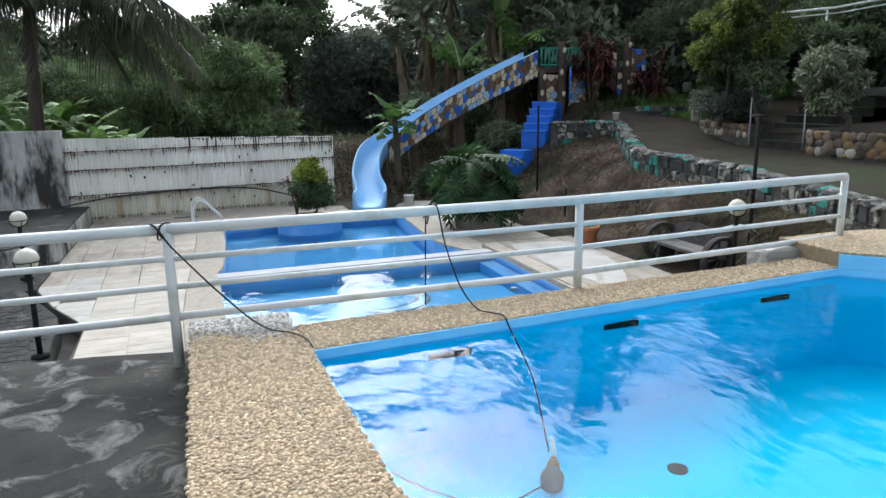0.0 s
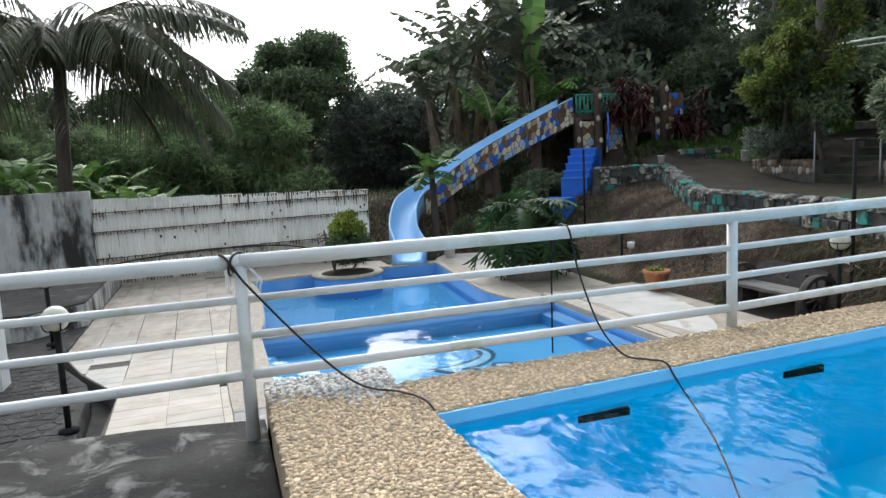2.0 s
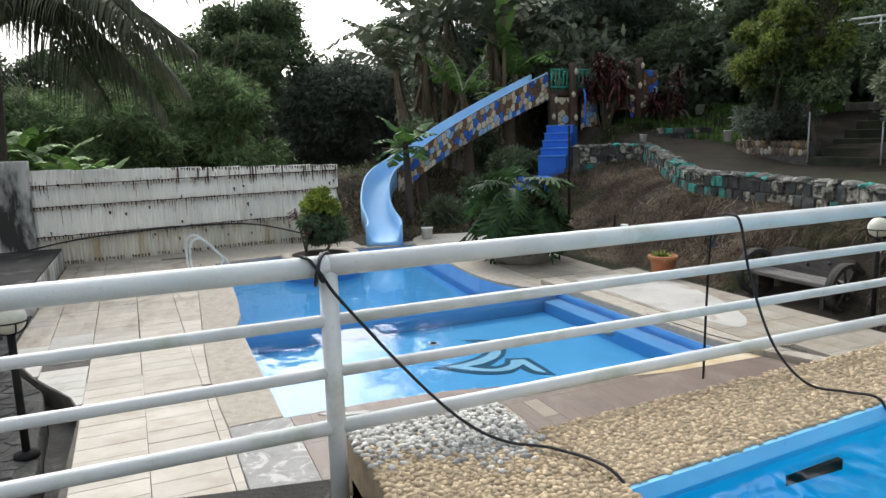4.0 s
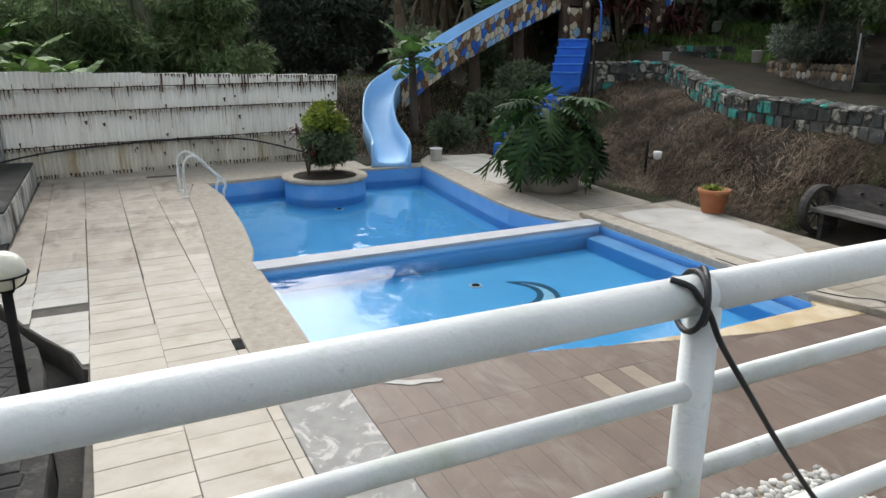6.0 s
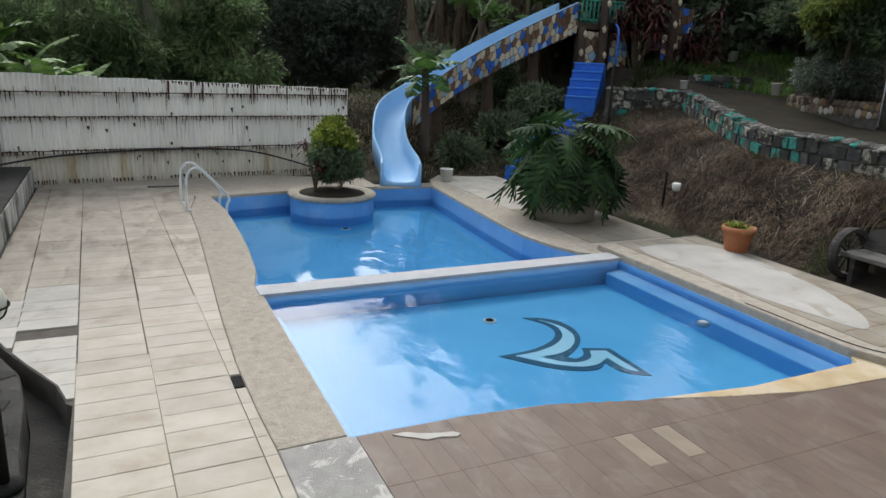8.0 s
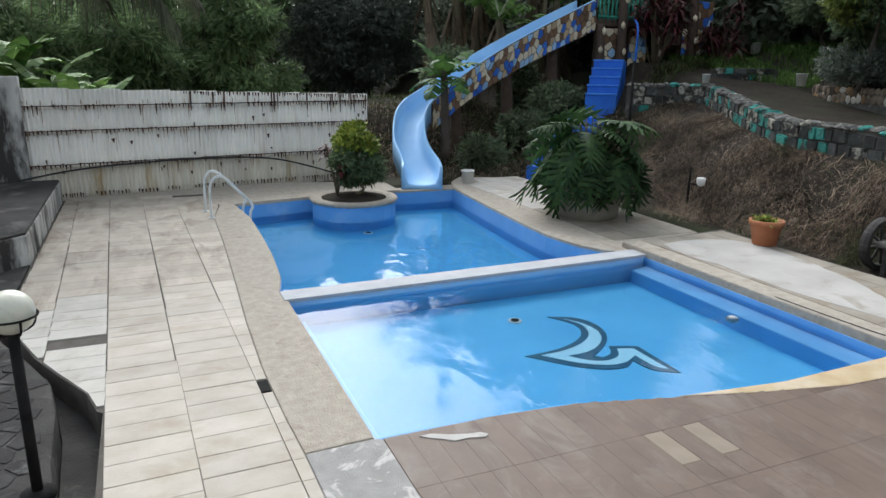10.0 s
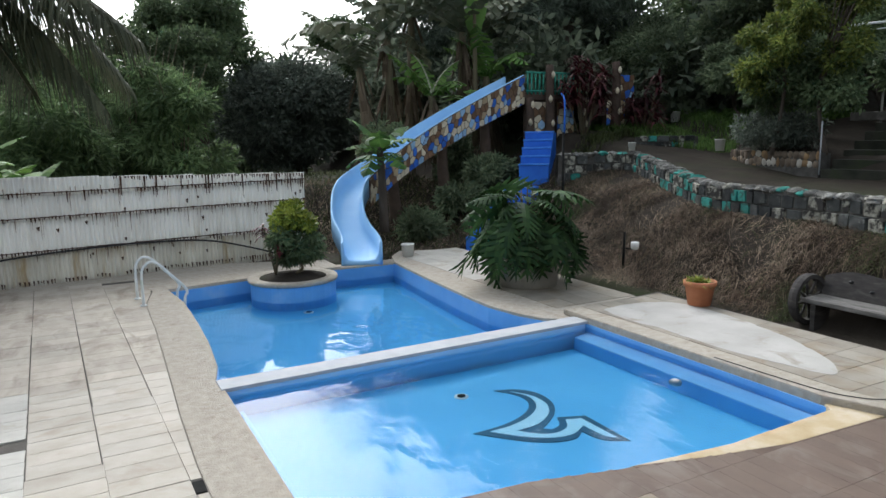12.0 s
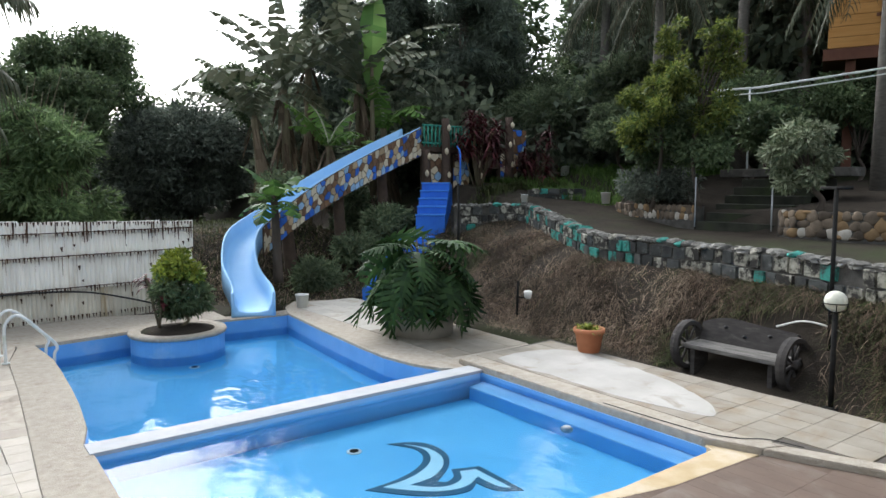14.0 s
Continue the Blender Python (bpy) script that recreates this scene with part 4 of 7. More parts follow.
for i, (x, y, h, n) in enumerate([(-4.75, 10.9, 2.3, 9), (-2.8, 11.0, 1.75, 10), (-1.95, 11.2, 1.35, 9), (-5.9, 11.4, 2.6, 8), (-3.4, 11.9, 2.1, 9), (-4.1, 11.1, 1.9, 9), (-2.3, 10.9, 1.4, 9)]):
    banana("banana_plant", "young light-green banana plant behind the boundary wall", (x, y, -0.1), h, n, 1.35, 0.44, M_BANANA, torn=0.15, r0=0.07)
young = thing("banana_plant", "small bright green banana plant beside the slide", "banana plant", (4.92, 10.3, 0.35))
tube("stem", spline([(4.92, 10.3, 0.3), (4.9, 10.3, 1.3), (4.86, 10.3, 2.2)], 5), np.linspace(0.11, 0.07, 11), M_BARK, young, sides=10)
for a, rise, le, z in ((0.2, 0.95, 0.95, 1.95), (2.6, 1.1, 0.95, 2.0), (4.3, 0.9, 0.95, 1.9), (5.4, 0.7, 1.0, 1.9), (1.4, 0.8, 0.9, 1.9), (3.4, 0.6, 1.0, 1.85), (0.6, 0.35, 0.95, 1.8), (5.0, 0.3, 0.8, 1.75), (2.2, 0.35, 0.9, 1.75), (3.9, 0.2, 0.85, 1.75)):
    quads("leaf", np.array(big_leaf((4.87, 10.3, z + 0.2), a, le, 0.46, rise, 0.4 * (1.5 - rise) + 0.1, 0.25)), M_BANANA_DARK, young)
for x, y, top, ln, n, mt in ((7.6, 15.6, 5.3, 3.4, 12, M_BANANA_GREY), (9.5, 14.9, 5.5, 3.6, 13, M_BANANA_GREY), (8.7, 16.8, 6.2, 3.2, 12, M_BANANA_GREY), (10.9, 16.2, 5.5, 3.2, 12, M_BANANA_GREY),
                            (6.7, 15.2, 4.4, 2.6, 8, M_BANANA_GREY), (10.3, 14.6, 4.2, 2.0, 8, M_BANANA), (8.5, 14.4, 3.6, 1.7, 7, M_BANANA)):
    banana("banana_plant", "tall banana plant with wind-torn leaves and dry hanging ones", (x, y, hill(x, y) - 0.05), top - hill(x, y), n, ln, 0.62, mt, dry=26, r0=0.17, lean=(RNG.uniform(-0.4, 0.4), 0), torn=0.6)
upright = thing("banana_shoot", "fresh upright light-green banana leaf shoot", "banana plant", (9.75, 14.4, 2.2))
tube("stem", [(9.75, 14.4, 2.1), (9.75, 14.4, 5.9)], [0.1, 0.05], M_STEM, upright)
quads("leaf", np.array(big_leaf((9.75, 14.4, 5.4), 0.95, 3.4, 0.85, 1.52, 0.02, 0.0)), M_BANANA, upright, "fresh upright leaf")
for a, z in ((4.0, 3.4), (3.2, 3.2), (5.2, 3.0), (2.6, 3.3), (4.6, 2.8)):
    quads("leaf", np.array(big_leaf((9.7, 14.3, z), a, 1.3, 0.52, 0.75, 0.55, 0.0)), M_BANANA, upright, "broad low green leaf")

tree("mango_tree", "dense dark round mango tree", (9.0, 29.8, 0.3), (8.5, 29.5, 3.8), (3.6, 2.6, 2.4), 48, 1.05, 42000, (0.27, 0.09), M_DARKLEAF, r0=0.28, category="mango tree", forks=9)
tree("broadleaf_tree", "tall spreading tree against the white sky", (4.6, 31.0, 0), (4.6, 30.5, 7.2), (3.1, 2.6, 2.2), 54, 0.75, 24000, (0.22, 0.1), M_BROAD, r0=0.3, hollow=0.3, forks=12)
tree("broadleaf_tree", "far tree with open branches", (-9.5, 27.0, 0), (-9.3, 27, 6.0), (2.6, 2.2, 2.4), 16, 0.95, 9000, (0.24, 0.11), M_BROAD, r0=0.22, hollow=0.3)
for x, y, h in ((-6.8, 17.5, 4.2), (-3.9, 18.6, 4.5), (-1.4, 17.2, 4.7), (0.9, 18.8, 5.2), (1.7, 17.8, 4.7), (1.6, 21.5, 6.0), (-0.6, 22, 5.6), (-4.2, 23.5, 5.0), (-7.0, 22.5, 5.0), (-9.5, 19, 4.4)):
    b = thing("bamboo_clump", "leafy bamboo clump with drooping light-green leaves", "bamboo", (x, y, 0), group="bamboo behind the fence")
    for i in range(6):
        a = i * 1.05
        top = Vector((x + 1.0 * math.cos(a), y + 1.0 * math.sin(a), h * RNG.uniform(0.85, 1.05)))
        tube("culm", spline([(x + 0.2 * math.cos(a), y + 0.2 * math.sin(a), -0.1), (x + 0.35 * math.cos(a), y + 0.35 * math.sin(a), h * 0.6), top], 3), np.linspace(0.035, 0.008, 7), M_STEM, b, sides=5)
    bl = clumps((x, y, h * 0.52), (1.3, 1.0, h * 0.42), 20, 0.62)
    quads("leaves", crown(bl, 11000, 0.27, 0.055, 0.8, 0.3), M_BAMBOO, b)

for x, y, z, r in ((-7.5, 27, 4.6, 2.3), (-4.4, 28, 4.9, 2.2), (-1.6, 26.5, 4.9, 2.1), (1.0, 27.5, 5.3, 2.2), (3.6, 26.5, 5.2, 2.1), (13.0, 33, 7.4, 2.6), (12.2, 27, 5.6, 2.2)):
    tree("broadleaf_tree", "mid-distance green tree with a ragged crown", (x, y, 0.1), (x, y, z), (r, r * 0.8, 1.5), 30, 0.62, 11000, (0.22, 0.1), M_BROAD, r0=0.18, hollow=0.3)

wood = []
for i in range(170):
    a = -0.95 + 2.05 * i / 169 + RNG.uniform(-0.02, 0.02)
    d = RNG.uniform(36, 50)
    top = lerp_at(a, [(-0.95, 5.2), (0.38, 5.2), (0.46, 8.5), (0.6, 13.0), (0.725, 14.0), (0.745, 6.0), (0.79, 6.0), (0.81, 12.4), (1.1, 14.0)]) + 1.2 * math.sin(a * 9) + RNG.uniform(-1.6, 1.0)
    x, y = -1 + d * math.sin(a), -4 + d * math.cos(a)
    wood += [((x, y, z), (2.0, 1.6, 1.4)) for z in np.arange(0.8, top - 0.6, 1.5)]
tagged(quads("far_woods", crown(wood, 130000, 0.5, 0.24, 0.3, 0.45), M_BROAD), "distant green woodland", "woods", kind="stuff")
wood = []
for i in range(80):
    a = 0.43 + 1.05 * i / 79
    d = RNG.uniform(23, 30)
    x, y = -1 + d * math.sin(a), -4 + d * math.cos(a)
    top = lerp_at(a, [(0.43, 5.0), (0.6, 5.2), (0.7, 4.8), (0.85, 5.0), (0.93, 8.0), (1.0, 10.5)]) + RNG.uniform(-1.2, 0.7)
    wood += [((x + RNG.uniform(-1, 1), y, z), (1.3, 1.2, 1.1)) for z in np.arange(2.4, top, 0.9) if z < 5.5 or RNG.uniform() < 0.75]
tagged(quads("hillside_woods", crown(wood, 120000, 0.42, 0.2, 0.5, 0.25), M_NEEDLE), "dark dense woodland on the hillside", "woods", kind="stuff")

for x, y, h, n in ((15.2, 17.0, 12.5, 14), (12.9, 22.8, 9.5, 12), (14.6, 21.5, 8.5, 10), (14.0, 19.6, 11.5, 11), (17.4, 18.8, 10.5, 11), (21.6, 15.8, 8.5, 9), (22.5, 13.5, 12, 9)):
    z0 = hill(x, y) - 0.1
    t = thing("conifer", "tall dark conifer with drooping sprays", "conifer", (x, y, z0), group="conifers on the hillside")
    tube("trunk", [(x, y, z0), (x + 0.1, y, z0 + h * 0.5), (x, y, z0 + h)], [0.24, 0.16, 0.03], M_BARK, t)
    bl = []
    for k in range(n * 5):
        f = RNG.uniform(0.22, 1.0)
        a = k * 2.39
        r = (1.05 - f) * 2.6 + 0.2
        bl += [((x + r * q * math.cos(a), y + r * q * math.sin(a), z0 + h * f - 0.25 * q), (0.5, 0.5, 0.22)) for q in (0.25, 0.5, 0.75, 1.0)]
    quads("sprays", crown(bl, 24000, 0.36, 0.05, 0.5, 0.2), M_CONIFER, t)

for x, y, h in ((16.4, 9.2, 5.9), (17.8, 7.4, 6.6), (18.2, 12.8, 6.0), (18.9, 11.0, 6.4), (19.0, 6.2, 6.6), (15.2, 2.6, 5.6)):
    z0 = hill(x, y) - 0.1
    t = thing("palm", "tall slender palm with shaggy hanging fronds", "palm tree", (x, y, z0), group="palms on the hillside")
    tube("trunk", [(x, y, z0), (x, y, z0 + h * 0.5), (x + 0.1, y, z0 + h)], [0.2, 0.16, 0.14], M_PALE_BARK, t, sides=10)
    for i in range(15):
        pts, sp = palm_frond((x + 0.1, y, z0 + h), i * 2.4 + x, RNG.uniform(1.5, 2.1), RNG.uniform(0.1, 0.9), RNG.uniform(1.3, 2.1), 0.42, 0.05)
        fr = tube("frond", pts, np.linspace(0.03, 0.008, 14), M_STEM, t, sides=4)
        tagged(quads("frond_blade", strips(sp, 2), M_SHAG, fr), kind="stuff")

YT = []
for x, y, z, r in ((11.2, 5.75, 3.6, 0.55), (11.35, 5.5, 4.3, 0.6), (11.45, 5.25, 5.0, 0.42), (11.5, 5.2, 5.6, 0.25), (11.4, 4.7, 4.1, 0.6), (11.5, 4.35, 4.7, 0.5), (11.6, 4.15, 5.3, 0.32), (11.6, 3.95, 5.1, 0.25), (11.3, 4.1, 3.8, 0.45),
                   (10.9, 5.3, 3.9, 0.45), (10.9, 4.8, 4.6, 0.42), (11.0, 6.0, 4.4, 0.35), (11.8, 5.9, 3.3, 0.4)):
    YT += clumps((x, y, z), (r, r, r * 0.8), 5, r * 0.42)
yt = thing("yellow_tree", "small ragged tree with yellow-green foliage on thin stems", "tree", (11.6, 5.2, 1.9))
limbs("trunk", (11.5, 5.6, 1.9), YT[:30], 0.05, M_BARK, yt, lean=0.02, forks=10, low=0.5)
limbs("trunk", (11.6, 4.5, 1.9), YT[30:], 0.045, M_BARK, yt, lean=-0.02, forks=10, low=0.5)
quads("crown", crown(YT, 10500, 0.12, 0.045, 0.3, 0.2), M_YELLOWLEAF, yt)
YG = clumps((11.5, 5.5, 3.35), (0.5, 0.9, 0.6), 14, 0.3) + clumps((11.5, 4.4, 3.3), (0.5, 0.6, 0.6), 10, 0.28)
quads("lower_crown", crown(YG, 5200, 0.12, 0.05, 0.4, 0.25), M_BROAD, yt, "darker green lower foliage")
tree("broadleaf_tree", "open-crowned tree on the hillside against the sky", (18.6, 16.8, hill(18.6, 16.8) - 0.1), (18.6, 16.8, 5.6), (2.0, 1.8, 1.3), 13, 0.6, 6500, (0.2, 0.09), M_HILL, r0=0.2, hollow=0.3)
tree("variegated_shrub", "small tree with pale cream-edged leaves", (11.25, 2.0, 1.9), (11.1, 2.25, 2.98), (0.62, 0.62, 0.82), 30, 0.17, 6500, (0.12, 0.04), M_VARIEG, r0=0.06, forks=9, droop=0.55)
tree("variegated_shrub", "small tree with pale cream-edged leaves", (12.0, 0.6, 1.9), (12.0, 0.5, 2.95), (0.62, 0.62, 0.66), 24, 0.17, 5500, (0.12, 0.04), M_VARIEG, r0=0.06, droop=0.55)
tree("dark_shrub", "low round dark green shrub above the stone edging", (12.0, 5.7, 1.9), (11.9, 5.8, 2.35), (0.75, 0.7, 0.3), 12, 0.32, 9000, (0.09, 0.03), M_DARKLEAF, r0=0.03, category="shrub")
for x, y, z, r, mt, n in ((16.8, 13.4, 5.2, 1.4, M_HILL, 14000), (17.6, 11.4, 5.4, 1.4, M_HILL, 14000), (16.4, 15.0, 4.8, 1.3, M_HILL, 12000), (15.7, 10.0, 4.2, 0.95, M_HILL, 9000), (15.4, 8.2, 4.2, 1.1, M_HILL, 9000), (17.4, 12.6, 4.6, 1.2, M_HILL, 8000), (13.4, 6.9, 3.5, 0.8, M_BROAD, 6000), (16.0, 6.0, 4.2, 1.3, M_BROAD, 8000),
                         (17.5, 4.0, 4.4, 1.2, M_BROAD, 6000), (13.2, 4.0, 3.6, 0.6, M_BROAD, 4000)):
    tree("shrub", "leafy green garden shrub on the slope", (x, y, hill(x, y) - 0.05), (x, y, z), (r, r, r * 0.7), 12, r * 0.45, n, (0.14, 0.06), mt, r0=0.05, category="shrub", low=0.3)
for x, y, z, h in ((6.3, 11.0, 0.7, 0.5), (7.6, 11.2, 1.1, 0.8), (8.6, 11.6, 1.4, 0.9), (6.6, 13.8, 1.6, 1.6), (8.4, 13.6, 1.8, 1.6)):
    tree("undergrowth", "dark undergrowth below the slide", (x, y, hill(x, y) - 0.05), (x, y, hill(x, y) + h * 0.5), (0.7, 0.6, h * 0.5), 9, 0.34, 4500, (0.16, 0.06), M_HILL, r0=0.03, category="shrub", low=0.3)

# ---- bank of dry grass ----
straw, green, pale = [], [], []
for i in range(85000):
    y = RNG.uniform(-2.6, 9.6)
    edge = lerp_at(y, [(3.5, 6.65), (5.5, 6.3), (9.0, 5.6), (10.5, 5.0)])
    x = edge + (wall_x(y) - edge) * RNG.uniform(0.12, 1.0) ** 0.85
    if x < 7.62 and -0.02 < y < 1.86:
        continue
    patch = noise.noise((x * 0.8, y * 0.8, 5.0))
    if patch < -0.2 and RNG.uniform() < 0.85:
        continue
    z = hill(x, y)
    a = RNG.uniform(0, 6.28)
    kind = green if (patch > 0.42 or RNG.uniform() < (0.05 if y > 1.6 else 0.4)) else pale if RNG.uniform() < (0.55 if y > 2.2 else 0.18) + 0.9 * noise.noise((x * 1.3, y * 1.3, 9.0)) else straw
    kind.append(((x, y, z - 0.01), (math.cos(a) - 0.3, math.sin(a), RNG.uniform(0.0, 1.0)), RNG.uniform(0.1, 0.46), RNG.uniform(0.005, 0.013), RNG.uniform(0.2, 1.1)))
for i in range(420):
    x, y = 9.35 + RNG.normal() * 0.16, 8.55 + RNG.normal() * 0.16
    pale.append(((x, y, hill(x, y) - 0.01), (RNG.normal() * 0.6, RNG.normal() * 0.6, RNG.uniform(0.4, 1.2)), RNG.uniform(0.15, 0.38), RNG.uniform(0.006, 0.013), RNG.uniform(0.3, 1.0)))
tagged(quads("dry_grass", strips(straw, 3), M_STRAW), "brown dry grass drooping over the bank", "grass", kind="stuff")
tagged(quads("pale_grass", strips(pale, 3), M_STRAW_PALE), "pale bleached straw matted on the bank", "grass", kind="stuff")
tagged(quads("bank_weeds", strips(green, 3), M_GRASS), "sparse green weeds on the bank", "weeds", kind="stuff")
tuft = []
lawn = []
for i in range(16000):
    x, y = RNG.uniform(12.8, 19), RNG.uniform(8, 16)
    lawn.append(((x, y, hill(x, y)), (RNG.normal() * 0.4, RNG.normal() * 0.4, 1), RNG.uniform(0.2, 0.5), 0.03, 0.4))
for i in range(7000):
    x, y = RNG.uniform(3.0, 9.5), RNG.uniform(11.2, 24)
    tuft.append(((x, y, hill(x, y)), (RNG.normal() * 0.5 - 0.3, RNG.normal() * 0.4, 1), RNG.uniform(0.2, 0.5), 0.025, 0.6))
tagged(quads("lawn", strips(lawn, 2), M_LAWN), "green lawn rising behind the slide tower", "lawn", kind="stuff")
for cx, cy in ((11.3, 10.9), (11.9, 11.0), (12.8, 11.2), (13.5, 10.9), (14.2, 11.0), (10.9, 10.6)):
    for i in range(160):
        x, y = cx + RNG.normal() * 0.2, cy + RNG.normal() * 0.2
        tuft.append(((x, y, hill(x, y)), (RNG.normal() * 0.6, RNG.normal() * 0.6, 1), RNG.uniform(0.3, 0.75), 0.03, 0.5))
tagged(quads("slope_grass", strips(tuft, 2), M_GRASS), "rough green grass on the slope", "grass", kind="stuff")

rough = [[], [], []]
for i in range(20000):
    x, y = RNG.uniform(2.6, 9.6), RNG.uniform(9.3, 14.6)
    if x < 4.6 and y < 10.75:
        continue
    k = 1 if x < 6.0 and y > 10.8 and RNG.uniform() < 0.5 else 2 if RNG.uniform() < 0.4 else 1 if RNG.uniform() < 0.45 else 0
    rough[k].append(((x, y, hill(x, y) - 0.01), (RNG.normal() * 0.8 - 0.3, RNG.normal() * 0.7 - 0.4, RNG.uniform(0.2, 1.0)), RNG.uniform(0.15, 0.5), RNG.uniform(0.01, 0.026), RNG.uniform(0.3, 1.1)))
tagged(quads("slope_straw", strips(rough[0], 3), M_STRAW), "dry brown grass below the slide", "grass", kind="stuff")
tagged(quads("slope_pale_straw", strips(rough[1], 3), M_STRAW_PALE), "pale dry grass below the slide", "grass", kind="stuff")
tagged(quads("slope_weeds", strips(rough[2], 3), M_GRASS), "dark green weeds below the slide", "weeds", kind="stuff")

# ---- pots and planters ----
bed = thing("corner_planter", "round concrete planter at the pool corner", "planter", (*PLANT_C, 0))
lathe("planter_rim", [(0.56, -0.02), (0.755, -0.02), (0.77, 0.015), (0.755, 0.045), (0.6, 0.05), (0.57, 0.03)], (*PLANT_C, 0), M_COPING, bed, sides=40)
lathe("planter_soil", [(0.6, -0.05), (0.57, 0.035), (0.3, 0.07)], (*PLANT_C, 0), M_SOIL, bed, sides=24)
bush = thing("croton_bush", "clipped bush with lime-green top in the round planter", "bush", (2.2, 7.95, 0.05))
bb = clumps((2.27, 7.95, 1.03), (0.44, 0.38, 0.3), 20, 0.12)
limbs("stems", (2.2, 7.95, 0.05), bb, 0.03, M_STEM, bush, forks=9, low=0.25)
quads("leaves", crown(bb, 3000, 0.1, 0.045, 0.2, 0.25), M_LIMELEAF, bush, "lime-green leaves")
quads("lower_leaves", crown(clumps((2.2, 7.92, 0.55), (0.5, 0.38, 0.42), 18, 0.17), 3600, 0.13, 0.03, 0.6, 0.2), M_BROAD, bush, "dark green lower leaves")
cordyline("small dark red ti plant in the round planter", (1.86, 7.98, 0.05), 4, 1.0, 22, 0.25)

big = thing("round_planter", "low round concrete planter beside the pool", "planter", (5.25, 5.3, 0))
lathe("planter_wall", [(0.46, 0.0), (0.49, 0.02), (0.5, 0.3), (0.48, 0.33), (0.42, 0.33), (0.41, 0.25)], (5.25, 5.3, -0.004), M_PLANTER, big, sides=36)
lathe("planter_soil", [(0.4, 0.2), (0.4, 0.26), (0.2, 0.29)], (5.25, 5.3, 0), M_SOIL, big, sides=24)
philo = thing("split_leaf_philodendron", "large glossy split-leaf philodendron with drooping leaves", "philodendron", (5.25, 5.3, 0.27))


def split_leaf(p, heading, pitch, bend, le):
    """A deeply cut blade: a band along the midrib and pairs of broad fingers that droop a little."""
    side = np.array((-math.sin(heading), math.cos(heading), 0.0)) + RNG.normal(size=3) * 0.42
    side /= np.linalg.norm(side)
    out, q, cuts = [], np.array(p, float), 8
    for k in range(cuts):
        t = k / (cuts - 1)
        g = pitch - bend * t
        tan = np.array((math.cos(heading) * math.cos(g), math.sin(heading) * math.cos(g), math.sin(g)))
        nor = np.cross(side, tan)
        nor *= math.copysign(1, nor[2] + 0.3)
        nxt = q + tan * le / cuts
        core = le * (0.03 + 0.07 * math.sin(math.pi * min(1, 0.25 + 0.72 * t)))
        reach = le * (0.1 + 0.22 * math.sin(math.pi * (0.3 + 0.6 * t)) ** 0.9) * RNG.uniform(0.75, 1.2)
        sweep = -0.15 + 1.05 * t + RNG.uniform(-0.12, 0.12)
        for sg in (-1, 1):
            root = q + side * sg * core - nor * core * 0.25
            root2 = nxt + side * sg * core * 0.96 - nor * core * 0.25
            out.append((q, nxt, root2, root))
            way = side * sg * math.cos(sweep) + tan * math.sin(sweep)
            w = tan * le / cuts * 0.1
            m0 = root + way * reach * 0.55 - nor * reach * 0.16
            tip = root + way * reach - nor * reach * RNG.uniform(0.1, 0.6) + tan * le / cuts * 0.45
            out.append((root + w, root2 - w, m0 + tan * le / cuts * 0.86, m0 + w))
            out.append((m0 + w, m0 + tan * le / cuts * 0.86, tip + tan * 0.012, tip - tan * 0.004))
        q = nxt
    out.append((q - side * 0.02, q + side * 0.02, q + tan * le * 0.16 + side * 0.006, q + tan * le * 0.16 - side * 0.006))
    return out


blades = []
for i in range(62):
    a = i * 2.39996
    f = (i + 0.5) / 62
    r = 0.1 + 0.68 * f ** 0.75 + RNG.uniform(-0.08, 0.08)
    z = 1.5 - 0.78 * f ** 1.2 + RNG.uniform(-0.08, 0.08)
    tip = Vector((5.25 + r * math.cos(a), 5.3 + r * math.sin(a), z))
    tube("stalk", spline([(5.25 + 0.08 * math.cos(a), 5.3 + 0.08 * math.sin(a), 0.28), Vector((5.25, 5.3, 0.4)).lerp(tip, 0.55) + Vector((0, 0, 0.2 * f)), tip], 4), 0.011, M_STEM, philo, sides=5)
    blades += split_leaf(tip, a + RNG.uniform(-0.3, 0.3), 0.4 - 1.75 * f + RNG.uniform(-0.35, 0.35), RNG.uniform(0.4, 1.2), RNG.uniform(0.5, 0.84))
quads("leaves", np.array(blades), M_PHILO, philo)

pot = thing("terracotta_pot", "terracotta pot standing on the deck edge", "flower pot", (6.26, 2.68, 0.06))
lathe("pot_body", [(0.14, 0.0), (0.15, 0.01), (0.195, 0.27), (0.215, 0.27), (0.22, 0.33), (0.19, 0.335), (0.185, 0.29)], (6.26, 2.68, 0.062), M_TERRA, pot, sides=32)
lathe("pot_soil", [(0.18, 0.26), (0.18, 0.295), (0.05, 0.31)], (6.26, 2.68, 0.062), M_SOIL, pot)
herb = thing("pot_plant", "small bright green plant in the terracotta pot", "plant", (6.26, 2.68, 0.36))
quads("leaves", strips([((6.26 + RNG.normal() * 0.06, 2.68 + RNG.normal() * 0.06, 0.35), (RNG.normal() * 0.7, RNG.normal() * 0.7, 1), RNG.uniform(0.12, 0.26), 0.03, 0.4) for _ in range(170)], 3), M_LIMELEAF, herb)
quads("lower_leaves", strips([((6.26 + RNG.normal() * 0.07, 2.68 + RNG.normal() * 0.07, 0.35), (RNG.normal(), RNG.normal(), 0.6), RNG.uniform(0.1, 0.2), 0.03, 0.5) for _ in range(120)], 3), M_GRASS, herb)

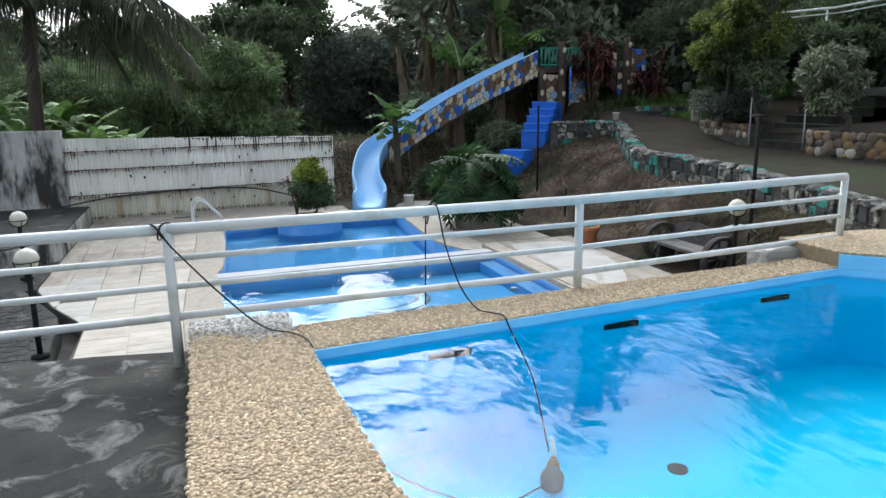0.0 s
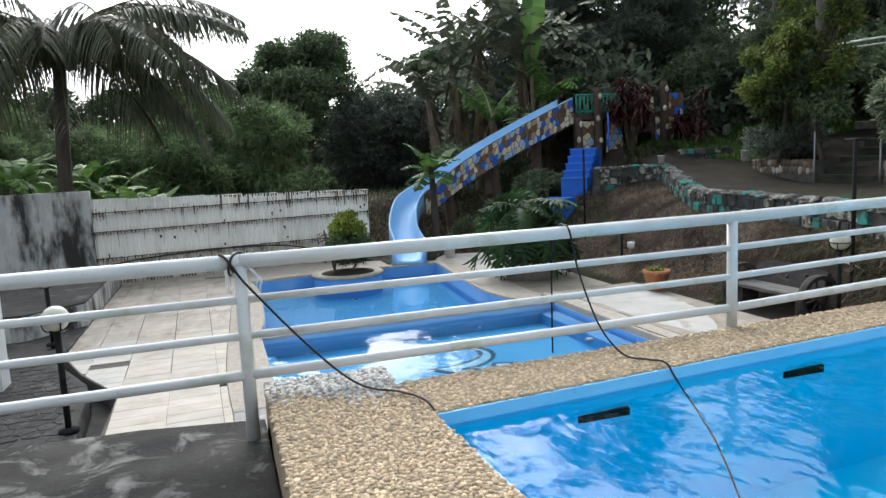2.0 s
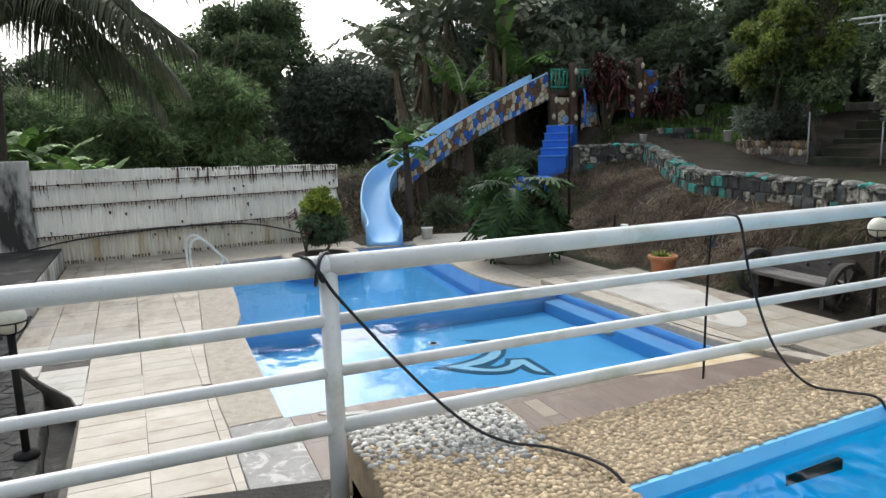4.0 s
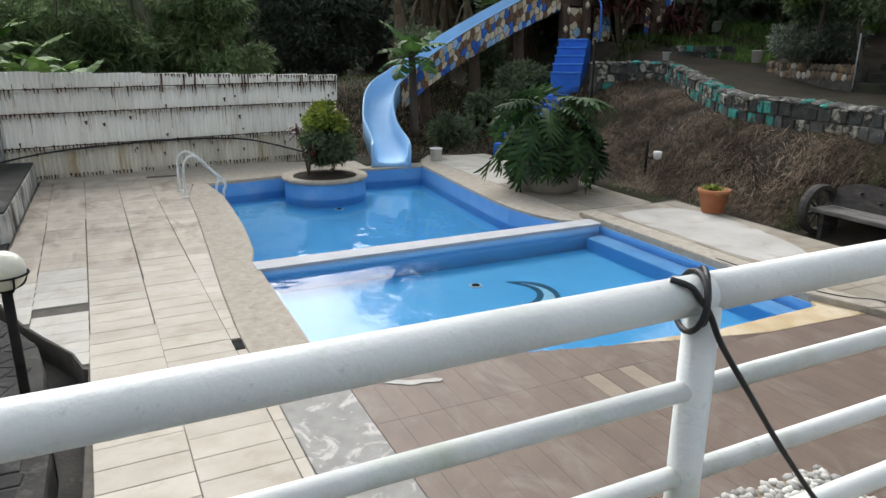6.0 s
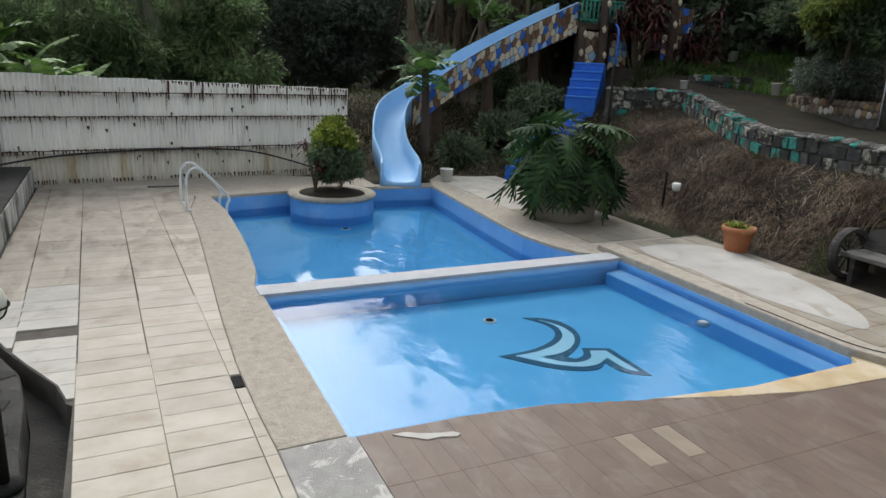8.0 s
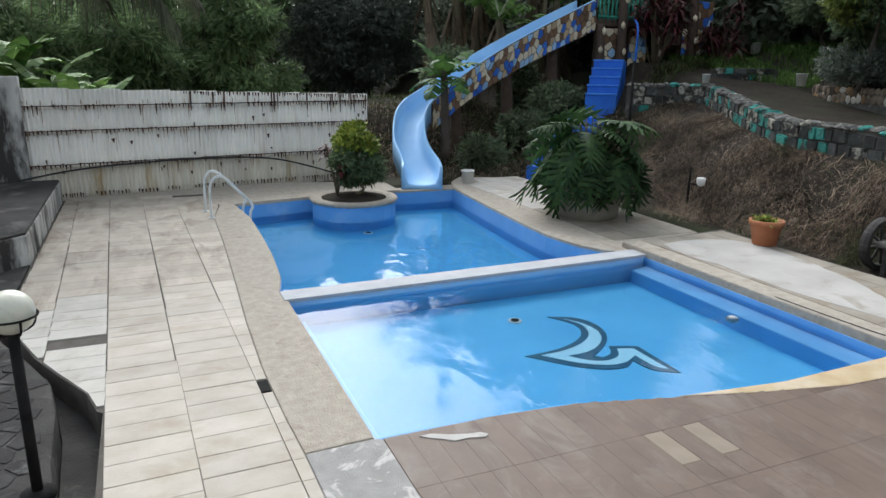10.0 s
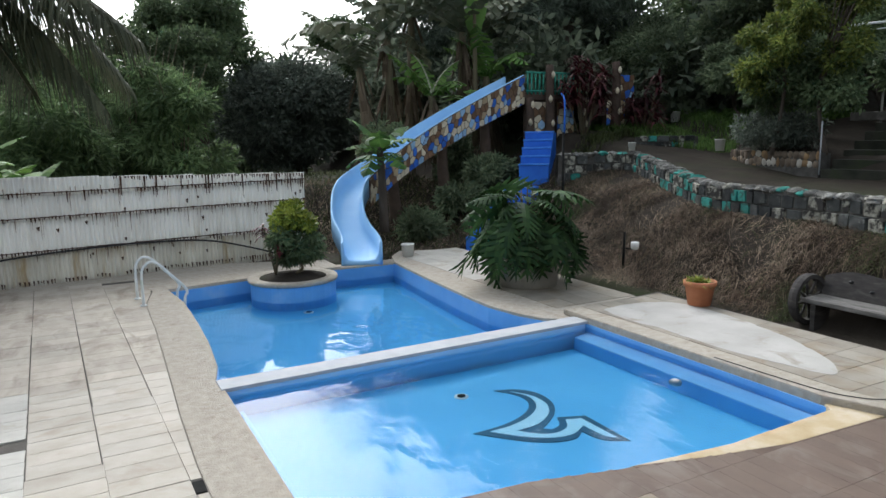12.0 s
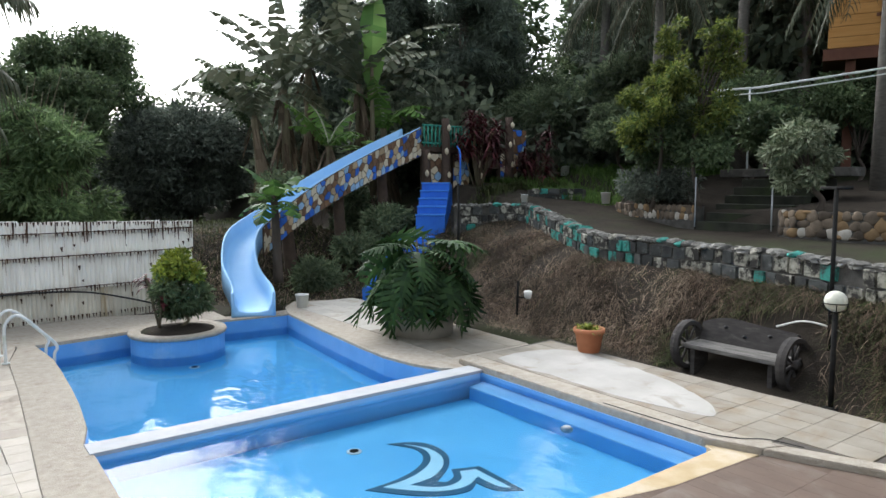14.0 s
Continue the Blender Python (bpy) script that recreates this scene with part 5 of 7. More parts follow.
# ---- bench with cart wheels ----
BA, BB = Vector((7.02, 1.62, -0.07)), Vector((7.05, 0.22, -0.07))
bench = thing("wheel_bench", "black timber garden bench with cart wheels as ends", "bench", (7.0, 0.9, -0.07))


def cart_wheel(c, r):
    bm = bmesh.new()
    rings = []
    for k in range(36):
        a = 2 * math.pi * k / 36
        rings.append([bm.verts.new((c.x + q * math.cos(a), c.y + w, c.z + q * math.sin(a))) for q, w in ((r - 0.035, -0.05), (r + 0.02, -0.055), (r + 0.03, 0.0), (r + 0.02, 0.055), (r - 0.035, 0.05))])
    for k in range(36):
        for j in range(5):
            bm.faces.new((rings[k][j], rings[k][(j + 1) % 5], rings[(k + 1) % 36][(j + 1) % 5], rings[(k + 1) % 36][j]))
    bmesh.ops.recalc_face_normals(bm, faces=bm.faces[:])
    rim = part("wheel", bm, M_WOOD_BLACK, bench)
    tube("hub", [(c.x, c.y - 0.07, c.z), (c.x, c.y + 0.07, c.z)], 0.06, M_WOOD_BLACK, rim, sides=12)
    for k in range(8):
        a = k * math.pi / 4 + 0.2
        tube("spoke", [(c.x + 0.05 * math.cos(a), c.y, c.z + 0.05 * math.sin(a)), (c.x + r * math.cos(a), c.y, c.z + r * math.sin(a))], 0.018, M_WOOD_BLACK, rim, sides=6)


for c in (BA, BB):
    cart_wheel(c + Vector((0, 0, 0.33)), 0.30)
b = bmesh.new()
box(b, 6.8, 7.2, 0.28, 1.56, 0.26, 0.315, 0.012)
part("seat", b, M_SEAT, bench, "worn pale grey timber seat")
bm = bmesh.new()
prof = [(0.28, 0.30)] + [(0.28 + 1.28 * t, 0.56 + 0.09 * math.sin(math.pi * t) + 0.025 * math.cos(8 * t)) for t in np.linspace(0, 1, 17)] + [(1.56, 0.30)]
face = bm.faces.new([bm.verts.new((7.2, y, z)) for y, z in prof])
ext = bmesh.ops.extrude_face_region(bm, geom=[face])
bmesh.ops.translate(bm, vec=(0.06, 0, 0), verts=[v for v in ext["geom"] if isinstance(v, bmesh.types.BMVert)])
bmesh.ops.recalc_face_normals(bm, faces=bm.faces[:])
bmesh.ops.transform(bm, matrix=Matrix.Translation((7.2, 0, 0.3)) @ Matrix.Rotation(radians(14), 4, "Y") @ Matrix.Translation((-7.2, 0, -0.3)), verts=bm.verts[:])
part("backrest", bm, M_WOOD_BLACK, bench, "dark plank backrest with a wavy top")
for y, z in ((0.62, 0.5), (0.95, 0.44), (1.22, 0.52)):
    hx = 7.2 + (z - 0.3) * 0.25
    lathe("knot_hole", [(0.001, -0.02), (0.022, -0.015), (0.03, 0.0), (0.022, 0.015), (0.001, 0.02)], (hx - 0.002, y, z), M_CABLE, bench, "dark knot hole", sides=12)
for y in (0.4, 1.44):
    b = bmesh.new()
    box(b, 6.86, 7.16, y - 0.03, y + 0.03, -0.1, 0.27, 0.006)
    part("bench_leg", b, M_WOOD_BLACK, bench)

# ---- lamps and poles ----


def globe_lamp(x, y, z0, zc, r=0.115):
    t = thing("globe_lamp", "milky glass globe lamp on a black iron pole", "garden lamp", (x, y, z0), group="globe lamps round the pool")
    tube("pole", [(x, y, z0 - 0.05), (x, y, zc - r * 1.05)], 0.028, M_IRON, t, sides=12)
    lathe("base_plate", [(0.09, 0.0), (0.09, 0.03), (0.04, 0.05)], (x, y, z0), M_IRON, t, sides=16)
    lathe("globe", [(r * math.sin(a) + 0.001, -r * math.cos(a)) for a in np.linspace(0.05, math.pi, 16)], (x, y, zc), M_GLOBE, t, "milky globe", sides=24)
    tube("holder_ring", [(x + r * 1.08 * math.cos(a), y + r * 1.08 * math.sin(a), zc - 0.02) for a in np.linspace(0, 2 * math.pi, 25)], 0.006, M_IRON, t, sides=6)
    for k in range(4):
        a = k * math.pi / 2 + 0.5
        tube("holder_arm", spline([(x, y, zc - r * 1.1), (x + r * 0.85 * math.cos(a), y + r * 0.85 * math.sin(a), zc - r * 0.85), (x + r * 1.08 * math.cos(a), y + r * 1.08 * math.sin(a), zc - 0.02)], 4), 0.006, M_IRON, t, sides=6)


globe_lamp(-1.9, 0.05, 0.02, 1.09)
globe_lamp(-2.78, 3.88, 0.02, 0.96)
globe_lamp(6.78, -0.34, -0.1, 1.12)
for x, y, top, tee in ((7.3, -0.06, 2.34, 0.2), (7.76, 7.61, 2.42, 0.0)):
    t = thing("iron_pole", "slim black iron pole beside the bank", "pole", (x, y, hill(x, y)))
    tube("pole", [(x, y, hill(x, y) - 0.1), (x, y, top)], 0.026, M_IRON, t)
    if tee:
        tube("crossbar", [(x + tee * 0.3, y + tee, top), (x - tee * 0.3, y - tee, top)], 0.018, M_IRON, t)
t = thing("iron_stake", "short rusty iron stake in the bank", "stake", (7.2, 5.19, 0.1))
tube("stake_bar", [(7.2, 5.19, 0.0), (7.22, 5.19, 0.7)], 0.022, M_IRON, t)
t = thing("white_cup", "white plastic floodlight housing on the bank", "light", (7.3, 5.05, 0.45))
lathe("cup", [(0.03, -0.08), (0.06, -0.06), (0.075, 0.05), (0.06, 0.06)], (7.34, 5.06, 0.47), M_WHITE_PLASTIC, t, sides=16)
tube("bracket", [(7.22, 5.18, 0.42), (7.34, 5.06, 0.4)], 0.012, M_IRON, t)


def bucket(x, y, z, r=0.12, h=0.27, label="white plastic bucket standing on the path"):
    t = thing("bucket", label, "bucket", (x, y, z))
    lathe("bucket_body", [(r * 0.82, 0.0), (r, h), (r * 1.06, h), (r * 1.06, h + 0.015), (r * 0.95, h + 0.015), (r * 0.78, 0.02)], (x, y, z), M_WHITE_PLASTIC, t, sides=20)


bucket(10.72, 8.78, 1.97, 0.09, 0.18, "white paint tin on top of the painted wall")
bucket(12.5, 7.74, 1.93, 0.12, 0.26)
bucket(15.6, 12.1, 2.7, 0.15, 0.3)
bucket(4.75, 8.75, 0.0, 0.13, 0.24, "white plastic bucket beside the slide")

# ---- pool ladder ----
lad = thing("pool_ladder", "white tubular pool ladder handrails", "pool ladder", (-0.35, 6.4, 0))
for c in (Vector((-0.35, 7.06, 0)), Vector((-0.39, 7.6, 0))):
    tube("handrail", spline([c, c + Vector((0, 0, 0.42)), c + Vector((0.03, 0, 0.56)), c + Vector((0.13, 0, 0.64)), c + Vector((0.26, 0, 0.58)), c + Vector((0.42, 0.02, 0.4)), c + Vector((0.58, 0.04, 0.22)), c + Vector((0.62, 0.04, 0.12)), c + Vector((0.58, 0.04, 0.0)), c + Vector((0.58, 0.04, -0.5))], 5),
         0.021, M_WHITE_PAINT, lad, sides=10)
    lathe("flange", [(0.05, 0.0), (0.05, 0.012), (0.025, 0.02)], c, M_WHITE_PAINT, lad, sides=14)

# ---- slide panels, stairs and tower ----


def cells(width, height, size, seed):
    """Irregular stone shapes that fill a panel: convex cells round scattered points."""
    r = random.Random(seed)
    pts = []
    nx_, ny_ = max(1, round(width / size)), max(1, round(height / size))
    for i in range(-1, nx_ + 1):
        for j in range(-1, ny_ + 1):
            pts.append(((i + 0.5 + r.uniform(-0.36, 0.36) + (0.5 if j % 2 else 0)) * width / nx_, (j + 0.5 + r.uniform(-0.3, 0.3)) * height / ny_))
    out = []
    for p in pts:
        poly = [(0.004, 0.004), (width - 0.004, 0.004), (width - 0.004, height - 0.004), (0.004, height - 0.004)]
        for q in pts:
            d = (q[0] - p[0], q[1] - p[1])
            ln = math.hypot(*d)
            if 1e-6 < ln < size * 3.2:
                c = (d[0] * (p[0] + q[0]) + d[1] * (p[1] + q[1])) / 2 - 0.006 * ln
                poly = clip_poly(poly, d[0], d[1], c)
                if len(poly) < 3:
                    break
        if len(poly) >= 3:
            out.append(poly)
    return out


def stone_piece(name, poly, place, depth, material, parent):
    """One stone: an outline set out by place(u, v, depth), with its face a little smaller."""
    cu, cv = (sum(p[k] for p in poly) / len(poly) for k in (0, 1))
    n = len(poly)
    low = [place(u, v, -0.004) for u, v in poly]
    top = [place(cu + (u - cu) * 0.9, cv + (v - cv) * 0.9, depth) for u, v in poly]
    faces = [tuple(range(n, 2 * n))] + [(i, (i + 1) % n, n + (i + 1) % n, n + i) for i in range(n)]
    return raw(name, low + top, faces, material, parent)


MOS_KEYS = ["brown", "cream", "blue", "tan", "cream", "sky", "tan", "brown", "cream", "blue", "cream", "brown"]
pick = random.Random(5)
U0 = 26
arc = [0.0]
for i in range(U0, len(SLIDE) - 1):
    arc.append(arc[-1] + (SLIDE[i + 1] - SLIDE[i]).length)


def slide_side(u, v, d):
    """A place on the near side of the slide: u along it from the bend, v up from the panel's lower edge."""
    k = min(len(arc) - 2, max(0, int(np.searchsorted(arc, u) - 1)))
    t = (u - arc[k]) / (arc[k + 1] - arc[k])
    p = SLIDE[U0 + k].lerp(SLIDE[U0 + k + 1], t)
    s = slide_frame(U0 + k)[1]
    q = p + s * (0.39 + d)
    return Vector((q.x, q.y, q.z + RISE - 0.02 - (0.64 - v) * (1 + 0.2 * u / arc[-1])))


PANEL_L = arc[-1]
pv, pf = [], []
for i in range(41):
    u = PANEL_L * i / 40
    pv += [slide_side(u, 0, 0.0), slide_side(u, 0.64, 0.0), slide_side(u, 0.64, -0.03), slide_side(u, 0, -0.03)]
for i in range(40):
    for k in range(4):
        a, b = 4 * i + k, 4 * i + (k + 1) % 4
        pf.append((a, a + 4, b + 4, b))
pf += [(0, 1, 2, 3), (160, 163, 162, 161)]
panel = raw("side_panel", pv, pf, M_FAUX_TREE, slide, "dark panel set with coloured stone mosaic")
for poly in cells(PANEL_L, 0.63, 0.17, 3):
    stone_piece("mosaic_stone", poly, slide_side, 0.014, M_MOS[pick.choice(MOS_KEYS)], panel)
for i in (28, 36, 44, 51):
    p = SLIDE[i]
    g = hill(p.x, p.y)
    tube("slide_support", spline([(p.x + 0.1, p.y, g - 0.2), (p.x, p.y, (g + p.z) / 2), (p.x, p.y, p.z - 0.1)], 4), np.linspace(0.17, 0.12, 9), M_FAUX_TREE, slide, "brown faux-trunk support", sides=10)

stairs = thing("blue_stairs", "royal blue painted concrete stairs up to the slide", "stairs", (9.2, 10.2, 1.0), kind="structure")
SD = Vector((0.68, 0.733, 0))
SS = Vector((SD.y, -SD.x, 0))
TOPC = Vector((9.86, 11.3, 0))
for k in range(5):
    c = TOPC - SD * (0.27 * k)
    z = 2.43 - 0.2 * k
    b = bmesh.new()
    box(b, -0.37, 0.37, -0.135, 0.6, z - 0.7, z, 0.012)
    bmesh.ops.transform(b, matrix=Matrix.Translation((c.x, c.y, 0)) @ Matrix(((SS.x, SD.x, 0, 0), (SS.y, SD.y, 0, 0), (0, 0, 1, 0), (0, 0, 0, 1))), verts=b.verts[:])
    part("step", b, M_STAIR, stairs)
    b = bmesh.new()
    box(b, -0.38, 0.38, -0.16, 0.1, z + 0.003, z + 0.04, 0.008)
    bmesh.ops.transform(b, matrix=Matrix.Translation((c.x, c.y, 0)) @ Matrix(((SS.x, SD.x, 0, 0), (SS.y, SD.y, 0, 0), (0, 0, 1, 0), (0, 0, 0, 1))), verts=b.verts[:])
    part("tread", b, M_STAIR_TREAD, stairs, "blue tread, coloured lighter for light from above")
low_c = Vector((8.86, 10.03, 0))
for k in range(1, 7):
    c = low_c + Vector((-0.35 - 0.30 * k, 0.05 - 0.19 * k, 0))
    z = 1.36 - 0.19 * k
    b = bmesh.new()
    box(b, -0.2, 0.4, -0.38, 0.38, z - 0.5, z, 0.012)
    bmesh.ops.transform(b, matrix=Matrix.Translation((c.x, c.y, 0)) @ Matrix.Rotation(radians(36), 4, "Z"), verts=b.verts[:])
    part("step", b, M_STAIR, stairs)

tower = thing("slide_tower", "slide platform with mosaic walls, faux-trunk posts and green railing", "tower", (11.5, 13.2, 1.8), kind="structure")
b = bmesh.new()
box(b, 10.15, 13.9, 12.55, 15.2, 3.35, 3.55, 0.02)
part("platform", b, M_FAUX_TREE, tower)
for x0, x1, y, z0, z1, sd in ((10.3, 11.0, 12.5, 2.35, 3.3, 11), (11.3, 11.9, 12.45, 2.3, 3.3, 14), (13.0, 13.7, 12.3, 2.0, 3.35, 12), (13.55, 14.1, 12.35, 3.4, 4.1, 13), (12.5, 12.95, 12.3, 3.5, 4.0, 16)):
    b = bmesh.new()
    box(b, x0, x1, y, y + 0.2, z0 - 0.6, z1, 0.01)
    w = part("mosaic_wall", b, M_FAUX_TREE, tower, "wall set with coloured stone mosaic")
    for poly in cells(x1 - x0, z1 - z0, 0.2, sd):
        stone_piece("mosaic_stone", poly, lambda u, v, d, x0=x0, y=y, z0=z0: Vector((x0 + u, y - d, z0 + v)), 0.014, M_MOS[pick.choice(MOS_KEYS)], w)
for x, y, z1 in ((10.95, 12.35, 4.3), (13.25, 12.2, 4.45), (10.3, 12.4, 3.4), (12.2, 12.4, 3.5)):
    g = hill(x, y) - 0.2
    pst = tube("faux_trunk_post", spline([(x, y, g), (x + 0.03, y, (g + z1) / 2), (x, y, z1)], 5), np.linspace(0.15, 0.11, 11), M_FAUX_TREE, tower, "brown concrete post shaped like a trunk", sides=12)
    for q in range(3):
        z = g + (z1 - g) * (0.35 + 0.27 * q)
        lathe("knot", [(0.001, -0.11), (0.055, -0.05), (0.06, 0.03), (0.001, 0.11)], (x + 0.04 * (-1) ** q, y - 0.12, z), M_MOS["cream"], pst, "cream painted knot", sides=12)
for i in range(14):
    x = 10.35 + 0.135 * i
    tube("green_bar", [(x, 12.55, 3.5), (x, 12.55, 4.1)], 0.028, M_GREEN_RAIL, tower, "green painted bamboo-like bar", sides=8)
for z in (3.6, 4.1):
    tube("green_rail", [(10.3, 12.55, z), (12.3, 12.55, z)], 0.03, M_GREEN_RAIL, tower, "green painted rail", sides=8)
tube("stair_handrail", spline([(10.75, 11.4, 2.4), (10.75, 11.4, 3.25), (11.1, 12.0, 3.5)], 4), 0.025, M_STAIR, tower, "blue pipe handrail")
cordyline("tall dark red ti plant beside the slide tower", (11.8, 11.9, 1.95), 9, 2.75, 60, 0.6)
cordyline("tall dark red ti plant beside the slide tower", (13.8, 11.6, 1.9), 7, 2.05, 50, 0.55)

# ---- painted block wall along the bank ----
bwall = thing("block_wall", "low garden wall of black, cream and teal painted blocks", "wall", (8.4, 3, 1.0), kind="structure")
line = [Vector((wall_x(y), y, 0)) for y in np.arange(-2.5, 8.85, 0.1)] + [Vector((10.6, 9.15, 0)), Vector((10.2, 9.4, 0)), Vector((9.7, 9.55, 0)), Vector((9.2, 9.65, 0))]
dist = [0.0]
for a, b2 in zip(line, line[1:]):
    dist.append(dist[-1] + (b2 - a).length)


def along(u):
    k = min(len(dist) - 2, max(0, int(np.searchsorted(dist, u) - 1)))
    t = (u - dist[k]) / (dist[k + 1] - dist[k])
    p = line[k].lerp(line[k + 1], t)
    d = (line[min(k + 3, len(line) - 1)] - line[max(k - 2, 0)]).normalized()
    return p, Vector((-d.y, d.x, 0))


def wall_spot(u, v, d):
    p, n = along(u)
    top = wall_top(p.y) if p.y < 8.8 else 1.96
    q = p + n * d
    return Vector((q.x, q.y, top - 0.62 + v))


L_W = dist[-1]
mv, mf = [], []
for i in range(81):
    u = L_W * i / 80
    mv += [wall_spot(u, -0.5, 0.0), wall_spot(u, 0.55, 0.0), wall_spot(u, 0.56, -0.22), wall_spot(u, -0.5, -0.22)]
for i in range(80):
    for k in range(4):
        a, b2 = 4 * i + k, 4 * i + (k + 1) % 4
        mf.append((a, a + 4, b2 + 4, b2))
core = raw("wall_core", mv, mf, M_MORTAR, bwall)
rb = random.Random(21)
for row, (v0, v1) in enumerate(((-0.06, 0.12), (0.12, 0.32), (0.32, 0.53))):
    u = 0.1 * row
    while u < L_W - 0.3:
        w = rb.uniform(0.13, 0.34)
        lo, hi = v0 + 0.05 * noise.noise((u, row, 0)), v1 + 0.05 * noise.noise((u, row + 1, 0))
        c_ = [rb.uniform(0.004, 0.022) for _ in range(8)]
        poly = [(u + c_[0], lo + c_[1]), (u + w * 0.5, lo + rb.uniform(0.0, 0.012)), (u + w - c_[2], lo + c_[3]), (u + w - c_[4] * 0.7, (lo + hi) / 2), (u + w - c_[5], hi - c_[6]), (u + w * 0.45, hi - rb.uniform(0, 0.012)), (u + c_[7], hi - c_[2])]
        mt = rb.choices((M_BLOCK_DARK, M_BLOCK_WHITE, M_BLOCK_TEAL), (0.48, 0.36, 0.16))[0]
        if rb.random() > 0.04:
            stone_piece("block", poly, wall_spot, rb.uniform(0.008, 0.05), mt, bwall)
        u += w
u = 0.0
while u < L_W - 0.25:
    w = rb.uniform(0.1, 0.26)
    p, n = along(u + w / 2)
    c = wall_spot(u + w / 2, 0.55, -0.1)
    bm = bmesh.new()
    bmesh.ops.create_icosphere(bm, subdivisions=2, radius=1.0)
    t = Vector((n.y, -n.x, 0))
    for v in bm.verts:
        k = 1 + 0.4 * noise.noise(v.co * 1.7 + Vector((u * 5, 0, 0))) + 0.2 * noise.noise(v.co * 4 + Vector((u * 5, 0, 3)))
        v.co = c + t * v.co.x * w * 0.62 * k + n * (v.co.y * 0.15 + 0.04 * math.sin(u * 17)) * k + Vector((0, 0, v.co.z * 0.06 * k + 0.012 * math.sin(u * 23)))
    part("cap_stone", bm, rb.choices((M_CAP, M_BLOCK_WHITE, M_BLOCK_TEAL), (0.8, 0.08, 0.12))[0], bwall)
    u += w

edge = thing("path_edging", "low edging of painted blocks across the path", "edging", (12.6, 9.6, 2.0), kind="structure")
EA, EB = Vector((12.1, 10.1, 0)), Vector((13.4, 9.2, 0))
ED = (EB - EA).normalized()
EN = Vector((-ED.y, ED.x, 0)) * -1
EZ = hill(12.7, 9.65) - 0.05
wall_strip("edging_core", [(EB.x, EB.y), (EA.x, EA.y)], EZ - 0.3, EZ + 0.3, M_MORTAR, edge, -0.16)
for row in range(2):
    u = 0.08 * row
    while u < (EB - EA).length - 0.15:
        w = rb.uniform(0.16, 0.32)
        poly = [(u + 0.012, row * 0.17 + 0.01), (u + w - 0.012, row * 0.17 + 0.014), (u + w - 0.02, row * 0.17 + 0.155), (u + 0.016, row * 0.17 + 0.16)]
        stone_piece("block", poly, lambda p, v, d: EA + ED * p + EN * (d + 0.01) + Vector((0, 0, EZ + v)), rb.uniform(0.01, 0.04), rb.choices((M_BLOCK_DARK, M_BLOCK_WHITE, M_BLOCK_TEAL), (0.5, 0.35, 0.15))[0], edge)
        u += w

# ---- river-stone walls and garden steps ----


def pebble_wall(name, label, pts, z0, h, size):
    t = thing(name, label, "wall", (*pts[0], z0), kind="structure")
    ln = [Vector((*p, 0)) for p in pts]
    ds = [0.0]
    for a, b2 in zip(ln, ln[1:]):
        ds.append(ds[-1] + (b2 - a).length)
    wall_strip("wall_core", [tuple(p) for p in pts], z0 - 0.3, z0 + h - 0.03, M_MORTAR, t, 0.3)
    for poly in cells(ds[-1], h, size, len(pts)):
        us, vs = [p[0] for p in poly], [p[1] for p in poly]
        u, w, hh = (min(us) + max(us)) / 2, max(us) - min(us), max(vs) - min(vs)
        if w < size * 0.3 or hh < size * 0.25:
            continue
        k = min(len(ds) - 2, max(0, int(np.searchsorted(ds, u) - 1)))
        p = ln[k].lerp(ln[k + 1], (u - ds[k]) / (ds[k + 1] - ds[k]))
        d = (ln[k + 1] - ln[k]).normalized()
        n = Vector((d.y, -d.x, 0))
        c = p + Vector((0, 0, z0 + (min(vs) + max(vs)) / 2))
        bm = bmesh.new()
        bmesh.ops.create_icosphere(bm, subdivisions=2, radius=1.0)
        tilt = rb.uniform(-0.4, 0.4)
        for v in bm.verts:
            q = 1 + 0.25 * noise.noise(v.co * 1.2 + Vector((u * 3, hh * 9, z0)))
            x_, z_ = v.co.x * math.cos(tilt) - v.co.z * math.sin(tilt), v.co.x * math.sin(tilt) + v.co.z * math.cos(tilt)
            v.co = c + d * x_ * w * 0.56 * q + n * v.co.y * size * 0.2 * q + Vector((0, 0, z_ * hh * 0.56 * q))
        part("stone", bm, rb.choices((M_ROCK, M_ROCK_PALE, M_ROCK_OCHRE), (0.62, 0.16, 0.22))[0], t, soft=True)


pebble_wall("stone_wall", "low wall of rounded river stones in brown and cream", [(10.9, 2.5), (10.6, 2.1), (10.62, 1.2), (10.85, 0.0), (11.1, -1.5), (11.4, -3.5)], 1.5, 0.46, 0.18)
pebble_wall("stone_edging", "curved edging of small pale river stones", [(12.7, 7.4), (12.2, 7.15), (11.75, 6.4), (11.5, 5.4), (11.4, 4.5)], 1.66, 0.32, 0.13)
gs = thing("garden_steps", "dark mossy concrete garden steps up the slope", "steps", (11.4, 3.5, 1.6), kind="structure")
for k in range(6):
    b = bmesh.new()
    box(b, 11.25 + 0.32 * k, 13.6, 2.75, 4.35, 1.4, 1.66 + 0.17 * k, 0.02)
    part("step", b, M_MOSSY, gs)
b = bmesh.new()
box(b, 12.9, 13.5, 2.2, 4.9, 2.55, 2.72, 0.02)
part("landing_edge", b, M_MORTAR, gs)
for x, y, z0, z1 in ((11.27, 4.4, 1.6, 2.54), (11.0, 2.68, 1.6, 2.34)):
    t = thing("pipe_post", "short white pipe post beside the garden steps", "post", (x, y, z0), group="pipe posts")
    tube("pipe", [(x, y, z0 - 0.05), (x, y, z1)], 0.014, M_DIVIDER, t)
